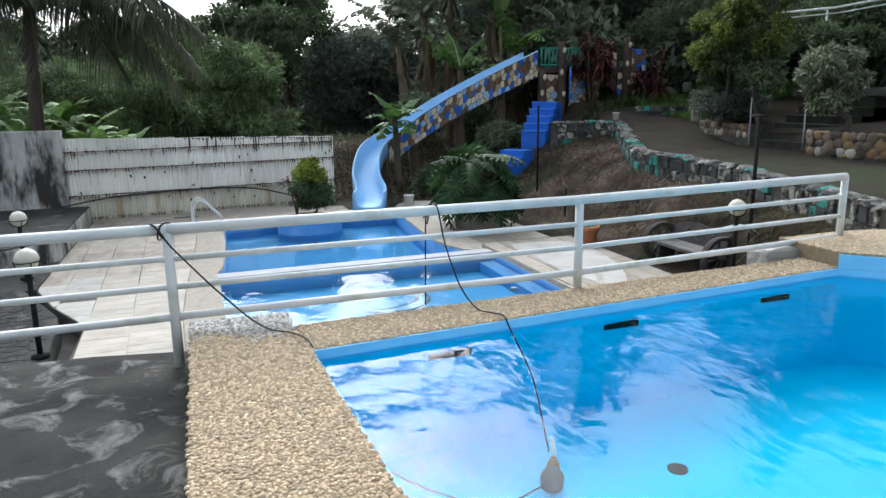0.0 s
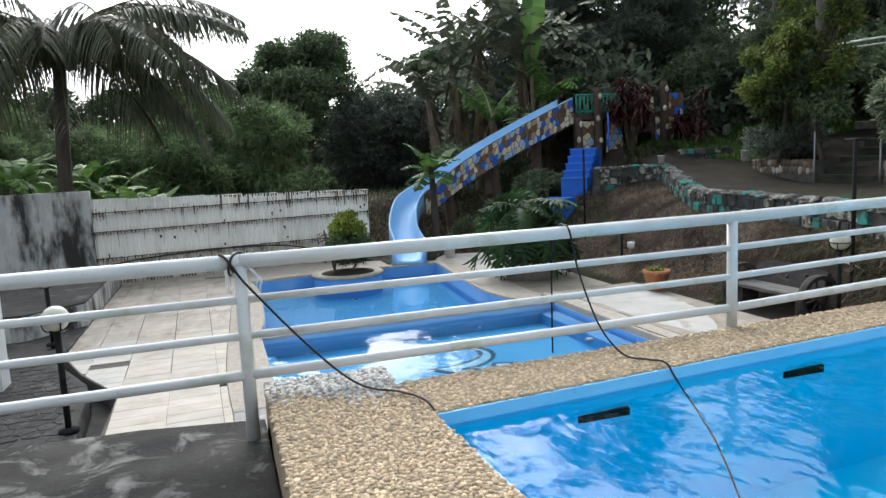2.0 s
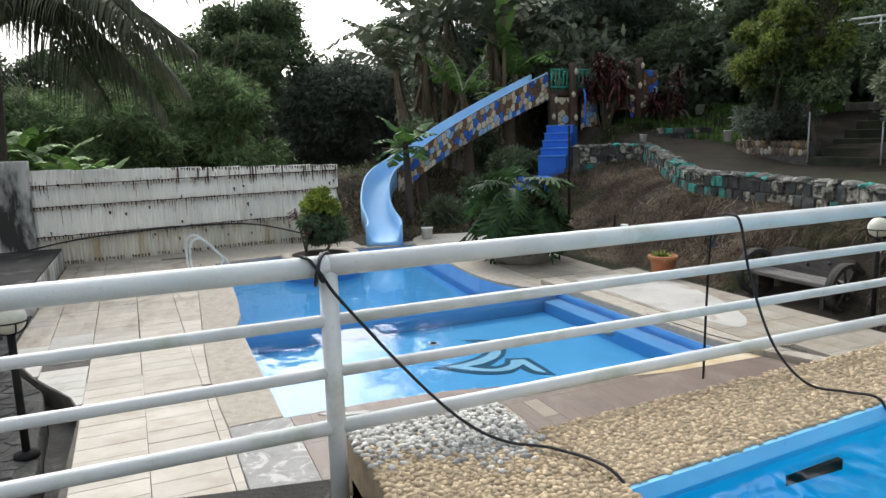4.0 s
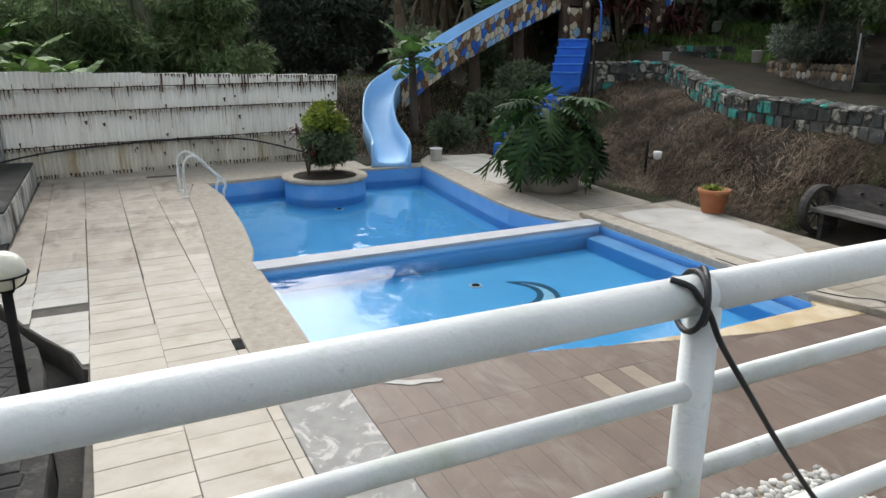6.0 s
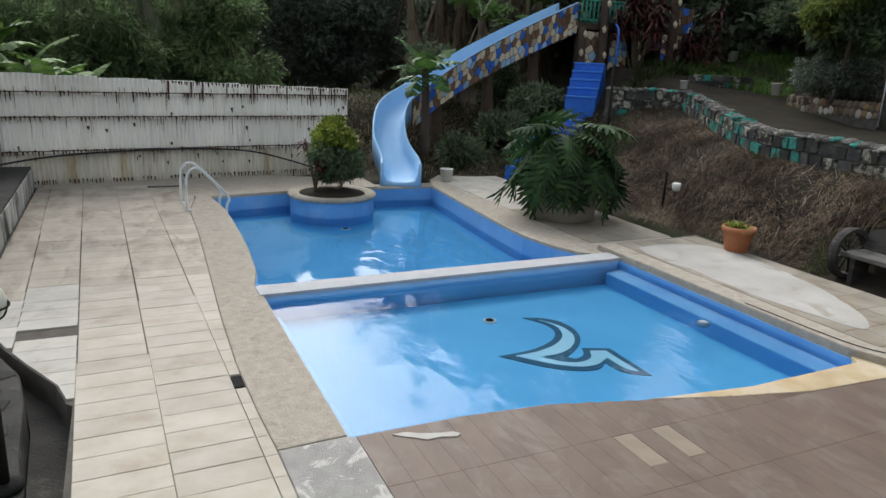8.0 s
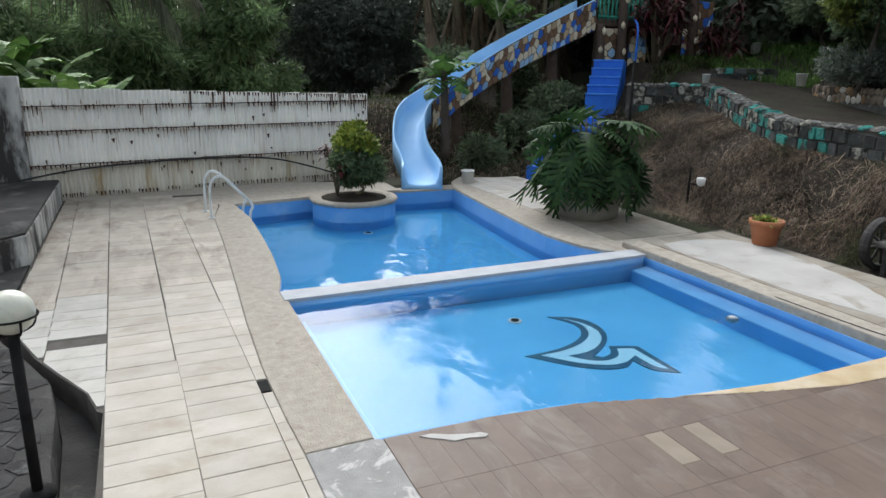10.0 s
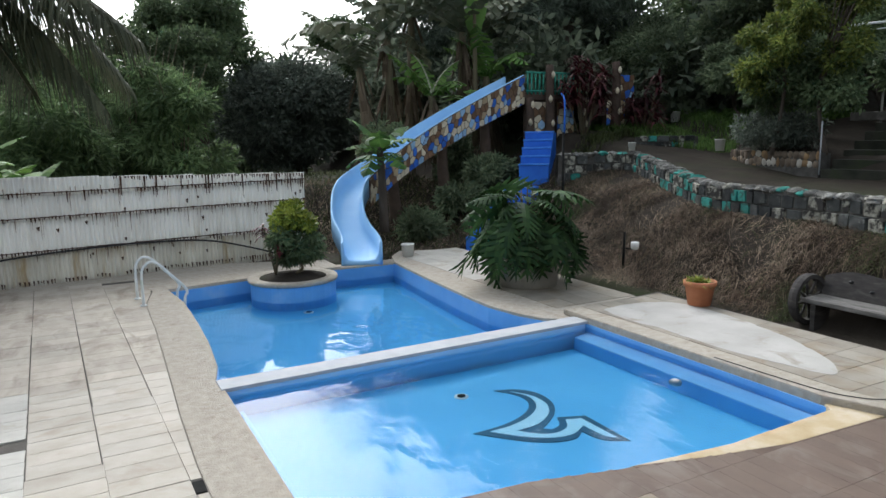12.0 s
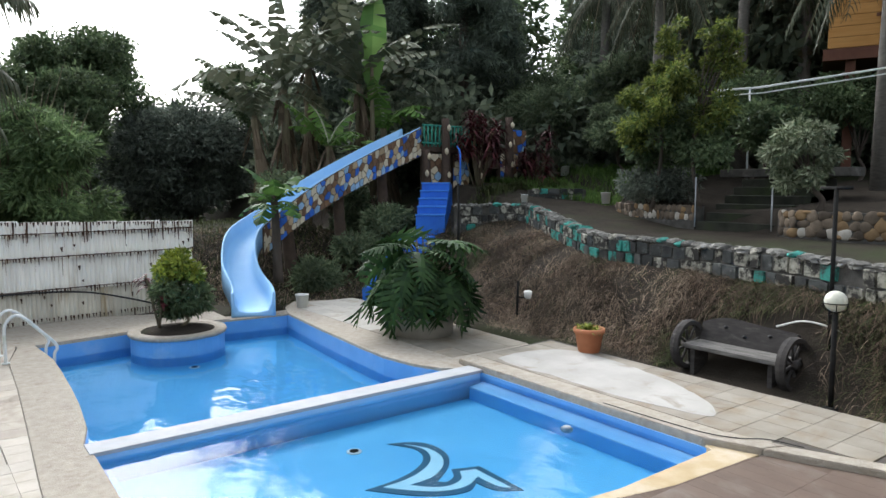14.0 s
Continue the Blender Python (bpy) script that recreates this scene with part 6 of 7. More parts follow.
pr = thing("pipe_handrail", "long white pipe handrail above the garden", "handrail", (13, 3.5, 2.7))
tube("pipe", [(12.7, 5.2, 4.42), (13.3, 4.3, 4.45), (14.6, 2.6, 4.72), (15.6, 1.4, 4.95)], 0.024, M_WHITE_PAINT, pr)
tube("pipe", [(12.7, 5.15, 4.3), (13.3, 4.25, 4.33), (14.6, 2.55, 4.6), (15.6, 1.35, 4.85)], 0.014, M_WHITE_PAINT, pr)
for x, y, z in ((13.2, 4.45, 4.43), (15.2, 1.9, 4.84)):
    tube("pipe_upright", [(x, y, 2.5), (x, y, z)], 0.02, M_WHITE_PAINT, pr)

house = thing("timber_house", "raised timber house with varnished orange plank walls", "house", (18.5, 3.5, 3.2))
HX, HY = Vector((0.42, -0.91, 0)), Vector((0.91, 0.42, 0))
HO = Vector((17.1, 4.7, 0))


def house_box(name, u0, u1, v0, v1, z0, z1, material, label="", parent=None):
    b = bmesh.new()
    box(b, u0, u1, v0, v1, z0, z1, 0.01)
    bmesh.ops.transform(b, matrix=Matrix.Translation(HO) @ Matrix(((HX.x, HY.x, 0, 0), (HX.y, HY.y, 0, 0), (0, 0, 1, 0), (0, 0, 0, 1))), verts=b.verts[:])
    return part(name, b, material, parent or house, label)


for k in range(12):
    house_box("wall_plank", 0, 7, 0, 0.12, 5.75 + 0.26 * k, 6.0 + 0.26 * k, M_WOOD_ORANGE)
house_box("floor_beam", -0.1, 7.2, -0.05, 4, 5.45, 5.73, M_WOOD_DARK, "dark red floor beam")
house_box("side_wall", 0, 0.12, 0.13, 4, 5.75, 8.8, M_WOOD_ORANGE)
for u in (0.4, 3.4, 6.6):
    house_box("house_post", u, u + 0.22, 0.1, 0.32, 2.8, 5.45, M_WOOD_DARK, "dark red timber post")
win = house_box("window", 1.1, 2.2, -0.04, 0.02, 6.5, 7.6, M_IRON, "dark window opening")
house_box("window_frame", 1.0, 2.3, -0.06, -0.03, 6.42, 6.5, M_WOOD_DARK, "", win)
house_box("roof", -0.6, 7.6, -0.8, 4.6, 8.85, 9.0, M_HOUSE_ROOF)

# ---- left side ----
curb = slab("stamped_pavement", [(-1.8, -3.0), (-1.8, -0.1), (-1.87, 0.4), (-1.91, 1.1), (-1.99, 1.6), (-2.2, 2.1), (-2.42, 2.55), (-2.72, 3.3), (-6, 3.3), (-6, -3.0)], -0.6, 0.02, M_DARK_CONC, bevel=0.04)
structure(curb, "black stained stamped concrete pavement with curved edge", "pavement")
blk = slab("raised_bed", [(-2.56, 5.3), (-2.56, 9.35), (-6.5, 9.35), (-6.5, 4.4), (-3.3, 4.6)], -0.4, 0.33, M_WALL_CONC, bevel=0.02)
structure(blk, "raised concrete platform with stained grey sides and blackened top", "platform")
slab("bed_top", [(-2.575, 5.32), (-2.575, 9.33), (-6.48, 9.33), (-6.48, 4.43), (-3.3, 4.63)], 0.325, 0.36, M_DARK_CONC, blk, "blackened top", bevel=0.012)
low = slab("sunken_paving", [(-2.56, 3.31), (-2.57, 5.28), (-3.3, 4.55), (-6.5, 4.35), (-6.5, 3.31)], -0.6, -0.02, M_DARK_CONC, bevel=0.01)
structure(low, "dark wet concrete beside the deck", "pavement")
gul = slab("gutter", [(-1.81, -3.0)] + GUTTER + [(-2.55, 3.3), (-2.71, 3.3), (-2.41, 2.55), (-2.19, 2.1), (-1.98, 1.6), (-1.9, 1.1), (-1.86, 0.4), (-1.79, -0.1)], -0.7, -0.22, M_DARK_CONC, bevel=0)
structure(gul, "dark sunken drain channel beside the deck", "gutter")
pil = slab("pillar", [(-3.2, 1.75), (-2.86, 1.75), (-2.86, 2.07), (-3.2, 2.07)], 0.0, 2.25, M_WHITE_PAINT, bevel=0.02)
structure(pil, "white painted square pillar", "pillar")

# ---- cables ----


def cable(name, label, ctrl, r, material=M_CABLE, n=8):
    t = thing(name, label, "cable", ctrl[0])
    tube("cable_line", spline(ctrl, n), r, material, t, sides=8)
    return t


R = RAIL_Z
cb = cable("pump_cable", "black cable hung from the railing into the upper pool",
           [(-0.44, -3.535, R + 0.038), (-0.42, -3.56, R + 0.03), (-0.405, -3.568, R + 0.01), (-0.385, -3.575, R - 0.02), (-0.35, -3.575, R - 0.08), (-0.27, -3.575, 1.73), (-0.13, -3.57, 1.555), (0.02, -3.57, 1.385), (0.12, -3.62, 1.30), (0.2, -3.71, 1.274), (0.32, -3.83, 1.274),
            (0.39, -4.05, 1.27), (0.42, -4.2, 1.1), (0.7, -4.4, 0.62), (1.2, -4.75, 0.47), (1.62, -4.72, 0.5)], 0.0055)
tube("cable_loop", [(-0.36 + 0.05 * math.cos(a) * 0.7, -3.53 + 0.047 * math.cos(a), R - 0.005 + 0.047 * math.sin(a)) for a in np.linspace(0, 2 * math.pi, 25)], 0.0055, M_CABLE, cb)
tube("cable_loop", [(-0.385 + 0.02 * math.cos(a), -3.53 + 0.05 * math.cos(a + 0.6), R - 0.01 + 0.05 * math.sin(a + 0.6)) for a in np.linspace(0, 2 * math.pi, 25)], 0.0055, M_CABLE, cb)
cable("pump_cable", "black cable looped over the railing into the upper pool",
      [(1.30, -3.46, R - 0.1), (1.32, -3.49, R + 0.03), (1.33, -3.53, R + 0.043), (1.345, -3.57, R + 0.01), (1.38, -3.6, 1.7), (1.46, -3.66, 1.42), (1.54, -3.76, 1.275), (1.6, -3.89, 1.272), (1.64, -3.99, 1.275), (1.66, -4.05, 1.2), (1.7, -4.3, 0.95), (1.66, -4.6, 0.62)], 0.0055)
cable("hanging_cord", "thin grey cord hanging from the railing", [(1.29, -3.47, R + 0.035), (1.285, -3.46, 1.6), (1.28, -3.46, 1.24)], 0.005, M_IRON)
cable("fence_hose", "black hose run along the sheet fence", [(-4.6, 9.35, 0.12), (-3.4, 9.5, 0.3), (-2.3, 9.72, 0.46), (-0.9, 9.93, 0.53), (0.4, 10.1, 0.52), (1.2, 10.2, 0.44), (1.9, 10.3, 0.25), (2.5, 10.35, 0.05)], 0.016)
cable("deck_cable", "black cable lying along the worn pool edge", [(4.6, 1.0, 0.068), (4.62, 0.2, 0.07), (4.66, -0.2, 0.07), (4.78, -0.45, 0.07), (4.95, -0.62, 0.072), (5.05, -0.9, 0.06)], 0.005)
cable("loose_pipe", "pale bent plastic pipe beside the bench", [(7.35, 0.6, 0.62), (7.45, 0.3, 0.72), (7.4, -0.1, 0.68), (7.3, -0.4, 0.55)], 0.012, M_WHITE_PLASTIC)

# ---- things in the water ----
pump = thing("pool_pump", "submersible pump lying on the pool floor", "pump", (1.65, -4.7, 0.45))
lathe("pump_body", [(0.04, 0.0), (0.065, 0.02), (0.07, 0.09), (0.05, 0.12), (0.03, 0.14)], (1.62, -4.72, 0.452), M_BLOCK_DARK, pump, "dark grey pump body", sides=18)
lathe("pump_head", [(0.035, 0.0), (0.042, 0.04), (0.02, 0.09)], (1.68, -4.62, 0.5), M_TERRA, pump, "reddish pump head", sides=14)
tube("pump_hose", spline([(1.7, -4.6, 0.58), (1.73, -4.5, 0.64), (1.75, -4.45, 0.6)], 4), 0.013, M_WHITE_PLASTIC, pump, "pale hose stub")
drn = thing("floor_drain", "black round floor drain in the upper pool", "drain", (2.43, -4.79, 0.45))
lathe("drain_cover", [(0.06, 0.0), (0.06, 0.012), (0.03, 0.02)], (2.43, -4.79, 0.452), M_IRON, drn)
ring = thing("handrail_hoop", "white tubular ladder handrail at the upper pool's edge", "pool ladder", (0.45, -6.58, LEDGE))
tube("hoop", [(0.517 + 0.066 * math.cos(a), -6.62 - 0.042 * math.cos(a), 1.66 + 0.078 * math.sin(a)) for a in np.linspace(0, math.pi, 15)], 0.017, M_WHITE_PLASTIC, ring)
for sx, foot in ((-1, LEDGE - 0.01), (1, 0.45)):
    tube("hoop_leg", [(0.517 + 0.066 * sx, -6.62 - 0.042 * sx, 1.67), (0.517 + 0.066 * sx, -6.62 - 0.042 * sx, foot)], 0.017, M_WHITE_PLASTIC, ring)
rob = thing("pool_float", "small grey-white float in the shallow pool", "float", (4.05, 1.0, -0.1))
lathe("float_body", [(0.02, -0.04), (0.06, -0.02), (0.065, 0.01), (0.04, 0.025), (0.01, 0.03)], (4.05, 1.0, -0.1), M_DIVIDER, rob, sides=18)

LOGO_DARK = [(2.63, 2.17), (2.86, 2.09), (3.0, 1.9), (2.98, 1.6), (2.84, 1.37), (2.63, 1.2), (2.5, 1.12), (2.56, 1.06), (2.69, 1.1), (2.77, 1.26), (3.03, 1.16), (3.01, 0.52), (2.79, 0.65), (2.77, 0.89), (2.63, 0.78), (2.4, 0.83), (2.17, 1.0), (1.89, 1.35), (2.21, 1.36), (2.49, 1.45), (2.71, 1.61), (2.81, 1.87)]
LOGO_PALE = [(2.76, 2.05), (2.9, 1.84), (2.9, 1.58), (2.76, 1.36), (2.51, 1.2), (2.26, 1.2), (2.38, 1.04), (2.54, 0.96), (2.72, 1.02), (2.8, 1.17), (2.95, 1.12), (2.95, 0.62), (2.86, 0.7), (2.86, 0.98), (2.66, 0.86), (2.44, 0.9), (2.22, 1.07), (2.04, 1.3), (2.31, 1.31), (2.6, 1.42), (2.79, 1.6), (2.86, 1.84)]


def rounded(pts, times=2):
    """An outline with its gentle bends cut round; sharp corners stay."""
    for _ in range(times):
        out = []
        for i, p in enumerate(pts):
            a, b = Vector(pts[i - 1]), Vector(pts[(i + 1) % len(pts)])
            p = Vector(p)
            if (p - a).angle(b - p) < 1.05:
                out += [tuple(p.lerp(a, 0.25)), tuple(p.lerp(b, 0.25))]
            else:
                out.append(tuple(p))
        pts = out
    return pts


slab("floor_emblem", rounded(LOGO_DARK), -0.302, -0.294, M_LOGO_DARK, pool, "dark teal emblem tiles on the pool floor", bevel=0)
slab("emblem_inlay", rounded(LOGO_PALE), -0.298, -0.289, M_LOGO_PALE, pool, "pale aqua emblem tiles", bevel=0)
fish = slab("white_inlay", [(0.27, -0.1), (0.36, -0.1), (0.45, -0.15), (0.58, -0.19), (0.66, -0.2), (0.7, -0.24), (0.66, -0.27), (0.56, -0.235), (0.46, -0.24), (0.4, -0.19), (0.33, -0.15)], -0.01, 0.004, M_PATCH, deck, "broken white tile inlay", bevel=0.002)
b = bmesh.new()
box(b, -0.575, -0.5, 0.92, 1.1, -0.02, -0.004)
part("drain_cover", b, M_IRON, deck, "dark square drain cover")

# ---- rust on the fence ----
for zs in (0.55, 1.13, 1.55):
    pts = []
    for i in range(90):
        p = FA + FDIR * (flen * i / 89) + FN * 0.072
        pts.append((p.x, p.y, zs + 0.006 * noise.noise((i * 0.4, zs, 0))))
    tube("overlap_edge", pts, [0.007 + 0.01 * abs(noise.noise((i * 0.7, zs * 3, 1))) for i in range(90)], M_RUST, fence, "dark rusted sheet overlap", sides=5)
rr_ = random.Random(9)
for zs in (0.54, 1.12, 1.54, 0.02):
    qs = []
    u = 0.05
    while u < flen - 0.05:
        w = rr_.uniform(0.018, 0.044)
        h0 = rr_.uniform(0.012, 0.04)
        h1 = rr_.uniform(0.025, 0.085) if rr_.random() < 0.93 - 0.2 * (u > flen - 1.2) else rr_.uniform(0.07, 0.26)
        base = FA + FDIR * u + FN * 0.082
        e = base + FDIR * w
        m1 = base + FDIR * w * 0.4
        zc = zs
        qs.append([(base.x, base.y, zc + h0), (e.x, e.y, zc + h0 * 0.8), (e.x - FDIR.x * w * 0.3, e.y - FDIR.y * w * 0.3, zc - h1), (m1.x, m1.y, zc - h1 * 0.9)])
        u += w + (rr_.uniform(0.01, 0.05) if rr_.random() < 0.93 else rr_.uniform(0.1, 0.3))
    tagged(quads("rust_line", np.array(qs), M_RUST, fence, "dark rust along the sheet overlap"), kind="stuff")

qs = []
u = flen * 0.42
while u < flen - 0.05:
    w, h1 = rr_.uniform(0.02, 0.05), rr_.uniform(0.03, 0.09) if rr_.random() < 0.85 else rr_.uniform(0.12, 0.4)
    a_, zt = FA + FDIR * u + FN * 0.082, 1.672 + 0.18 * (1 - u / flen)
    e_ = a_ + FDIR * w
    qs.append([(a_.x, a_.y, zt), (e_.x, e_.y, zt), (e_.x - FDIR.x * w * 0.3, e_.y - FDIR.y * w * 0.3, zt - h1), (a_.x + FDIR.x * w * 0.3, a_.y + FDIR.y * w * 0.3, zt - h1 * 0.93)])
    u += w + rr_.uniform(0.0, 0.04)
for i in range(26):
    u, zt, w, h1 = rr_.uniform(0.3, flen - 0.1), rr_.uniform(0.25, 1.5), rr_.uniform(0.02, 0.06), rr_.uniform(0.04, 0.1)
    a_ = FA + FDIR * u + FN * 0.077
    e_ = a_ + FDIR * w
    qs.append([(a_.x, a_.y, zt), (e_.x, e_.y, zt + 0.01), (e_.x - FDIR.x * w * 0.2, e_.y - FDIR.y * w * 0.2, zt - h1), (a_.x + FDIR.x * w * 0.4, a_.y + FDIR.y * w * 0.4, zt - h1 * 0.8)])
tagged(quads("rust_spots", np.array(qs), M_RUST, fence, "dark rust eaten into the sheet tops"), kind="stuff")
qs = []
for i in range(110):
    u, w = rr_.uniform(0.05, flen - 0.05), rr_.uniform(0.005, 0.016)
    zt = rr_.choice((0.54, 1.12, 1.12, 1.54, 1.64))
    ln_ = rr_.uniform(0.08, 0.38)
    a_ = FA + FDIR * u + FN * 0.076
    e_ = a_ + FDIR * w
    qs.append([(a_.x, a_.y, zt), (e_.x, e_.y, zt), (e_.x - FDIR.x * w * 0.3, e_.y - FDIR.y * w * 0.3, zt - ln_), (a_.x + FDIR.x * w * 0.3, a_.y + FDIR.y * w * 0.3, zt - ln_ * 0.97)])
tagged(quads("rust_runs", np.array(qs), M_RUST_BROWN, fence, "brown rust runs down the sheets"), kind="stuff")

# ---- stamped stones of the dark pavement ----
rt_ = random.Random(17)
for poly in cells(1.7, 4.2, 0.17, 8):
    cx_, cy_ = (sum(p[k] for p in poly) / len(poly) for k in (0, 1))
    x_, y_ = -3.5 + cx_, -1.0 + cy_
    if x_ < lerp_at(y_, [(-0.1, -1.92), (0.4, -1.99), (1.1, -2.03), (1.6, -2.11), (2.1, -2.33), (2.55, -2.56), (3.3, -2.9)]):
        stone_piece("paving_stone", poly, lambda u, v, d: Vector((-3.5 + u, -1.0 + v, 0.02 + d)), rt_.uniform(0.005, 0.011), M_STAMPED, curb)

# ---- pebbles of the ledge ----
PHI = (1 + 5 ** 0.5) / 2
ICO_V = np.array([(-1, PHI, 0), (1, PHI, 0), (-1, -PHI, 0), (1, -PHI, 0), (0, -1, PHI), (0, 1, PHI), (0, -1, -PHI), (0, 1, -PHI), (PHI, 0, -1), (PHI, 0, 1), (-PHI, 0, -1), (-PHI, 0, 1)]) / math.sqrt(1 + PHI * PHI)
ICO_F = np.array([(0, 11, 5), (0, 5, 1), (0, 1, 7), (0, 7, 10), (0, 10, 11), (1, 5, 9), (5, 11, 4), (11, 10, 2), (10, 7, 6), (7, 1, 8), (3, 9, 4), (3, 4, 2), (3, 2, 6), (3, 6, 8), (3, 8, 9), (4, 9, 5), (2, 4, 11), (6, 2, 10), (8, 6, 7), (9, 8, 1)])


def pebble_field(name, pts, z, size, material, parent, label):
    n = len(pts)
    a = RNG.uniform(0, 6.28, n)
    sx, sy, sz = size * RNG.uniform(0.42, 0.72, n), size * RNG.uniform(0.34, 0.55, n), size * RNG.uniform(0.25, 0.42, n)
    v = ICO_V[None] * np.stack([sx, sy, sz], 1)[:, None] * RNG.uniform(0.85, 1.15, (n, 12, 1))
    x = v[..., 0] * np.cos(a)[:, None] - v[..., 1] * np.sin(a)[:, None] + pts[:, 0:1]
    y = v[..., 0] * np.sin(a)[:, None] + v[..., 1] * np.cos(a)[:, None] + pts[:, 1:2]
    co = np.stack([x, y, v[..., 2] + z], -1).reshape(-1, 3)
    tri = (ICO_F[None] + 12 * np.arange(n)[:, None, None]).reshape(-1)
    me = bpy.data.meshes.new(name)
    me.vertices.add(n * 12)
    me.vertices.foreach_set("co", co.astype(np.float32).ravel())
    me.loops.add(n * 60)
    me.loops.foreach_set("vertex_index", tri.astype(np.int32))
    me.polygons.add(n * 20)
    me.polygons.foreach_set("loop_start", np.arange(0, n * 60, 3, dtype=np.int32))
    me.polygons.foreach_set("loop_total", np.full(n * 20, 3, np.int32))
    me.materials.append(material)
    me.update(calc_edges=True)
    smooth(me)
    return tagged(hang(new(name, me), parent, label), kind="stuff")


def scatter(x0, x1, y0, y1, step, inside):
    gx, gy = np.meshgrid(np.arange(x0, x1, step), np.arange(y0, y1, step))
    p = np.stack([gx.ravel(), gy.ravel()], 1) + RNG.uniform(-0.42, 0.42, (gx.size, 2)) * step
    return p[[inside(x, y) for x, y in p]]


def in_poly(poly):
    def test(x, y):
        ok, j = False, len(poly) - 1
        for i in range(len(poly)):
            (xi, yi), (xj, yj) = poly[i], poly[j]
            if (yi > y) != (yj > y) and x < (xj - xi) * (y - yi) / (yj - yi) + xi:
                ok = not ok
            j = i
        return ok
    return test


side_p = scatter(-0.28, 0.5, -7.6, -3.31, 0.0195, in_poly(LEDGE_SIDE))
near_end = side_p[:, 1] > -3.66 - 0.1 * np.sin(side_p[:, 0] * 9) + RNG.normal(size=len(side_p)) * 0.07
pebble_field("pebbles", side_p[~near_end], LEDGE - 0.009, 0.0255, M_PEBBLE, ledge, "tan washed pebbles")
pebble_field("pebbles", side_p[near_end], LEDGE - 0.005, 0.0285, M_GREY_PEBBLE, ledge, "grey washed pebbles")
pebble_field("pebbles", scatter(0.34, 4.75, -4.1, -3.38, 0.021, in_poly(LEDGE_FRONT)), LEDGE - 0.010, 0.025, M_PEBBLE, ledge, "tan washed pebbles")
pebble_field("pebbles", scatter(4.75, 7.1, -5.5, -3.1, 0.03, in_poly(LEDGE_END)), LEDGE + 0.113, 0.034, M_PEBBLE, ledge, "tan washed pebbles")

# ---- deck tiles ----
TILES = {}


def tile(parent, x0, x1, y0, y1, z, material, skew=0.0):
    """A stone tile with softened upper edges; tiles of one size share a mesh."""
    w, d = round(x1 - x0, 3), round(y1 - y0, 3)
    key = (w, d, material.name)
    if key not in TILES:
        e = 0.0006 if material is M_BROWN_TILE else 0.004
        low = [(-w / 2, -d / 2, -0.02), (w / 2, -d / 2, -0.02), (w / 2, d / 2, -0.02), (-w / 2, d / 2, -0.02)]
        mid = [(x, y, -0.003) for x, y, _ in low]
        top = [(x - math.copysign(e, x), y - math.copysign(e, y), 0.0) for x, y, _ in low]
        f = [(8, 9, 10, 11)]
        for k in range(4):
            n = (k + 1) % 4
            f += [(k, n, 4 + n, 4 + k), (4 + k, 4 + n, 8 + n, 8 + k)]
        me = bpy.data.meshes.new("tile")
        me.from_pydata(low + mid + top, [], f)
        me.materials.append(material)
        TILES[key] = me
    rough = 0.1 if material is M_BROWN_TILE else 1.0
    ob = new("tile", TILES[key])
    hang(ob, parent)
    ob.location = ((x0 + x1) / 2, (y0 + y1) / 2, z + rough * rt.uniform(-0.0015, 0.0015))
    ob.rotation_euler = (rough * rt.uniform(-0.002, 0.002), rough * rt.uniform(-0.002, 0.002), rough * rt.uniform(-0.004, 0.004) + skew)
    return ob


rt = random.Random(31)
J = 0.004
JOINTS = [(-0.545, -0.031), (-1.068, -0.028), (-1.585, -0.0262), (-2.03, -0.031), (-2.52, 0.0)]


def joint_x(c, y):
    return JOINTS[c][0] + JOINTS[c][1] * y


def gutter_x(y):
    return lerp_at(y, [(p[1], p[0]) for p in GUTTER])


def stone_for(c, y):
    return M_GREY_TILE if y > 3.75 or (c > 2 and y > 3.4) else M_WHITE_TILE if c > 1 else M_DECK_TILE


def cut_tile(pts, material):
    slab("tile", pts, -0.02, 0.0, material, deck, bevel=0.003)


for c in range(4):
    y = -2.95 + 0.11 * c
    while y < 9.2:
        h = 0.24 if y < 3.6 else 0.262
        m, y1 = y + h / 2, y + h
        xr, xl = joint_x(c, m) - J / 2, joint_x(c + 1, m) + J / 2
        stone = stone_for(c, m)
        if c < 2 or y > 3.25:
            w = round((xr - xl) / 0.02) * 0.02 - J
            tile(deck, (xl + xr - w) / 2, (xl + xr + w) / 2, y + J / 2, y1 - J / 2, 0.0, stone, 0.028)
        elif y1 > 1.15 and not (c == 2 and 2.2 < m < 2.46):
            xs_ = [min(xr - 0.03, max(xl, gutter_x(max(1.06, v)) + 0.012)) for v in (max(y, 1.08), y1)]
            if xr - xs_[1] > 0.05:
                cut_tile([(xs_[0], max(y, 1.08) + J / 2), (xr, max(y, 1.08) + J / 2), (xr, y1 - J / 2), (xs_[1], y1 - J / 2)], stone)
        y = y1
y = -2.95
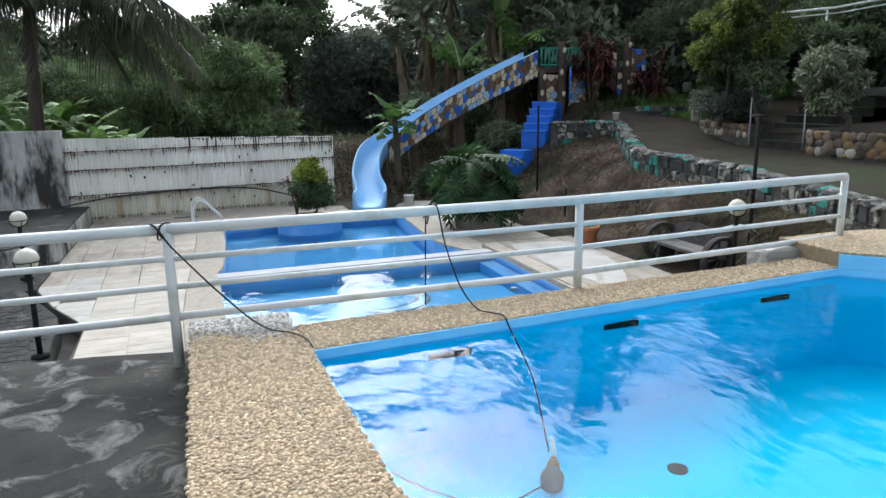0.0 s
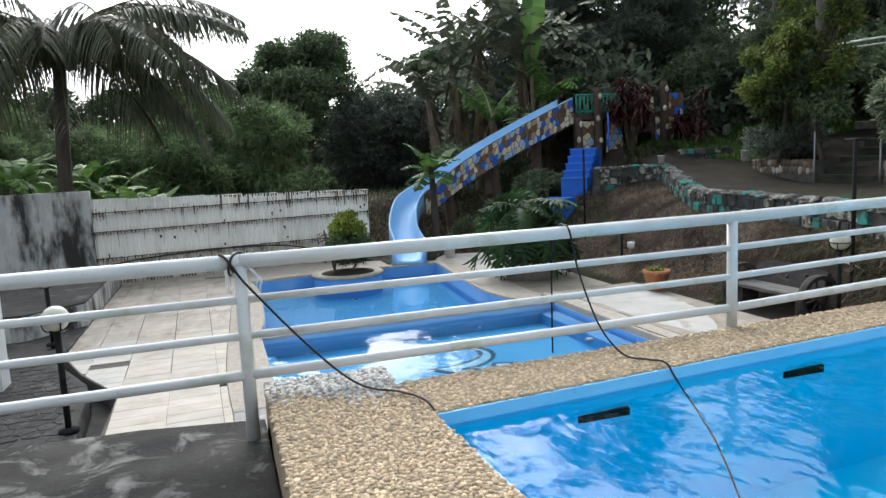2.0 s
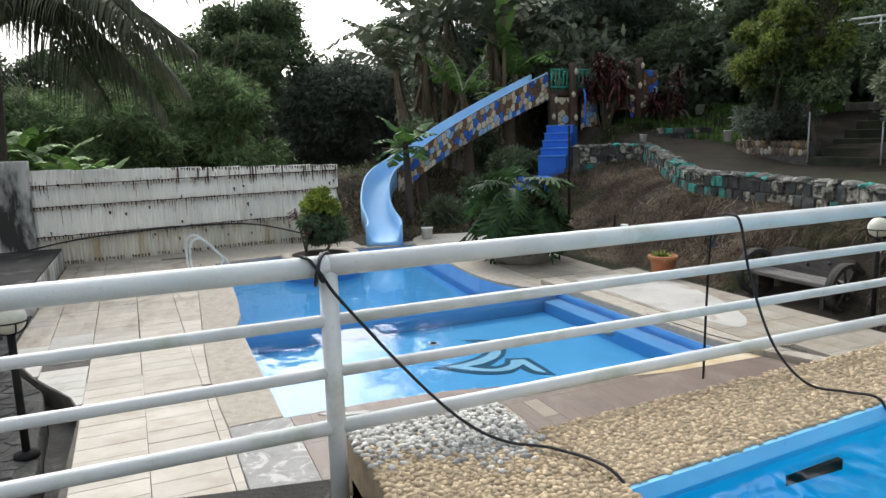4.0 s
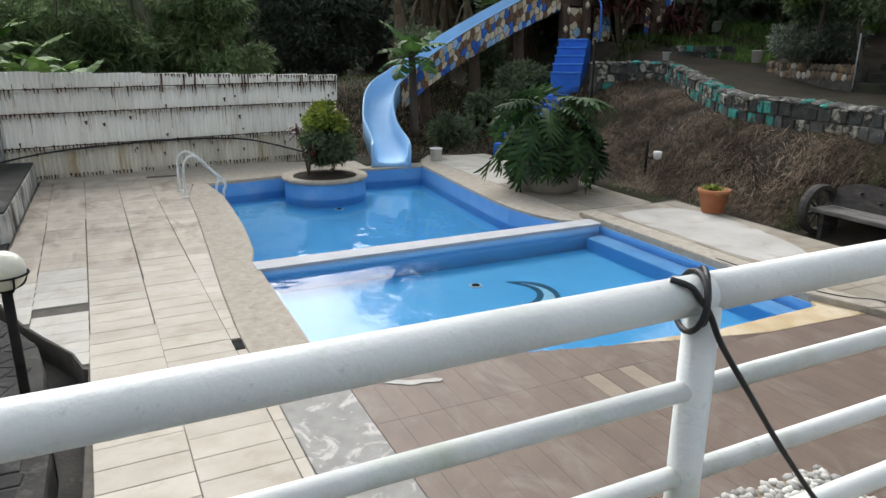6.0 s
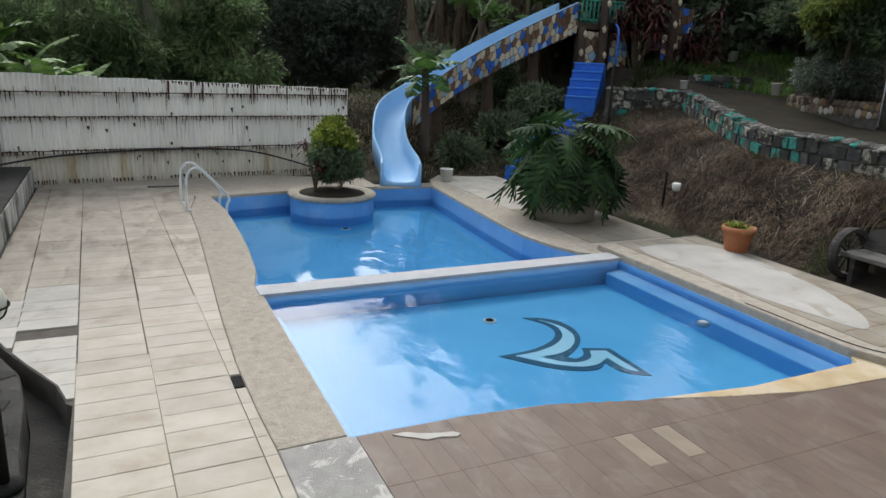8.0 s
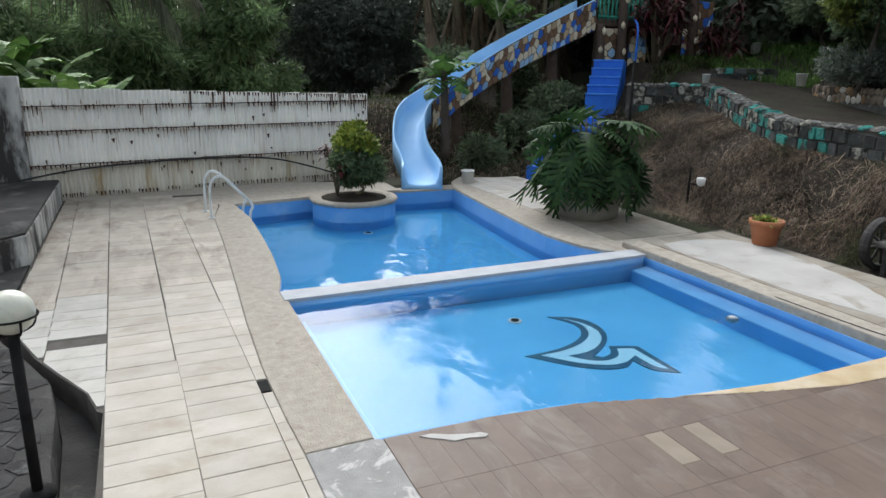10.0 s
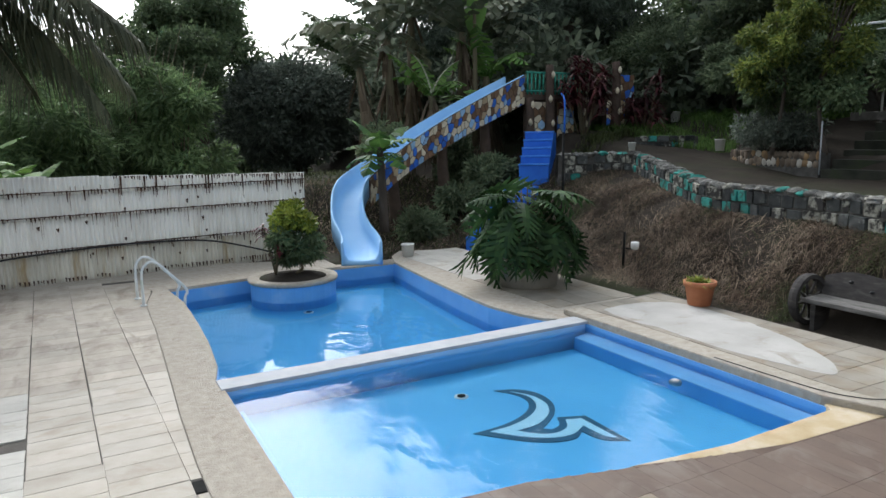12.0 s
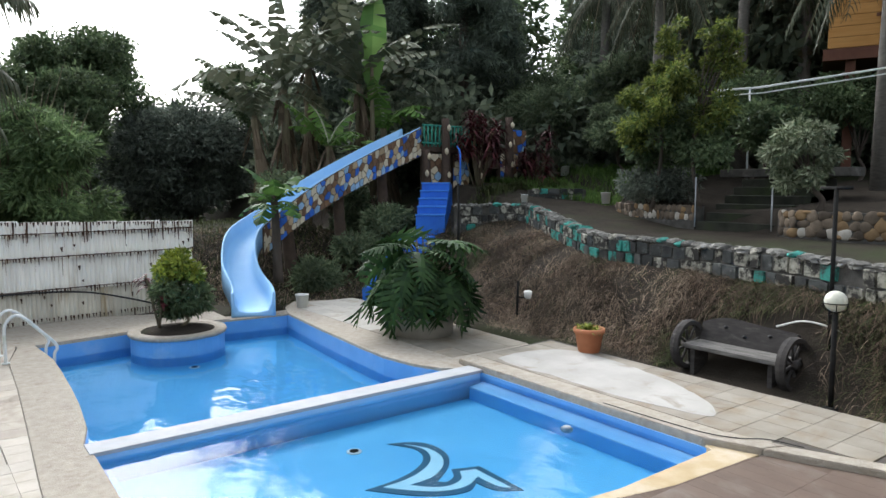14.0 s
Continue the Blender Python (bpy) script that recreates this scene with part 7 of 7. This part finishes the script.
while y < 9.0:
    h = 0.24 if y < 3.6 else 0.262
    y1 = y + h - J
    if not 0.85 < y + 0.12 < 1.1:
        edge_at = [(-3.0, -0.4)] + [(p[1], p[0]) for p in LEFT_OUT] + [(8.15, -0.13), (9.3, -0.3)]
        cut_tile([(joint_x(0, y) + J / 2, y), (lerp_at(y, edge_at) - 0.006, y), (lerp_at(y1, edge_at) - 0.006, y1), (joint_x(0, y1) + J / 2, y1)], stone_for(0, y))
    y += h
for i in range(5):
    for j in range(17):
        x0, y0 = 4.87 + 0.29 * i, -2.9 + 0.375 * j
        if y0 < -0.75 and x0 < 4.87 + (-0.75 - y0) * 0.42:
            continue
        tile(deck, x0 + J / 2, x0 + 0.29 - J / 2, y0 + J / 2, y0 + 0.375 - J / 2, 0.058, M_PALE_TILE)
for i in range(5):
    for j in range(12):
        x0, y0 = 4.3 + 0.36 * i, 3.75 + 0.45 * j
        if x0 > 4.25 + (0.12 if y0 < 8.3 else 0.5) and x0 + 0.36 < 6.12:
            tile(deck, x0 + J / 2, x0 + 0.36 - J / 2, y0 + J / 2, y0 + 0.45 - J / 2, 0.004, M_WHITE_TILE if y0 > 5.9 else M_PALE_TILE)
for i in range(35):
    for j in range(6):
        x0, y1 = 0.05 + 0.1585 * i, -0.02 - 0.6 * j
        y0 = y1 - 0.6
        edge = lerp_at(x0 + 0.079, [(0.0, -0.03), (0.8, -0.03), (1.48, -0.09), (2.25, -0.29), (3.0, -0.48), (3.6, -0.62), (4.7, -0.69)])
        y1 = min(y1, edge)
        if y1 - y0 < 0.08 or x0 + 0.158 > 4.72 + (-0.7 - y0) * 0.37:
            continue
        if j == 1 and i in (10, 12):
            tile(deck, x0 + 0.003, x0 + 0.1555, y0 + 0.22, y1 - 0.004, -0.002, M_OCHRE_TILE)
            tile(deck, x0 + 0.0012, x0 + 0.1573, y0 + 0.0015, y0 + 0.218, -0.004, M_BROWN_TILE)
            continue
        tile(deck, x0 + 0.0004, x0 + 0.1581, y0 + 0.0008, y1 - 0.0008, -0.004, M_BROWN_TILE)
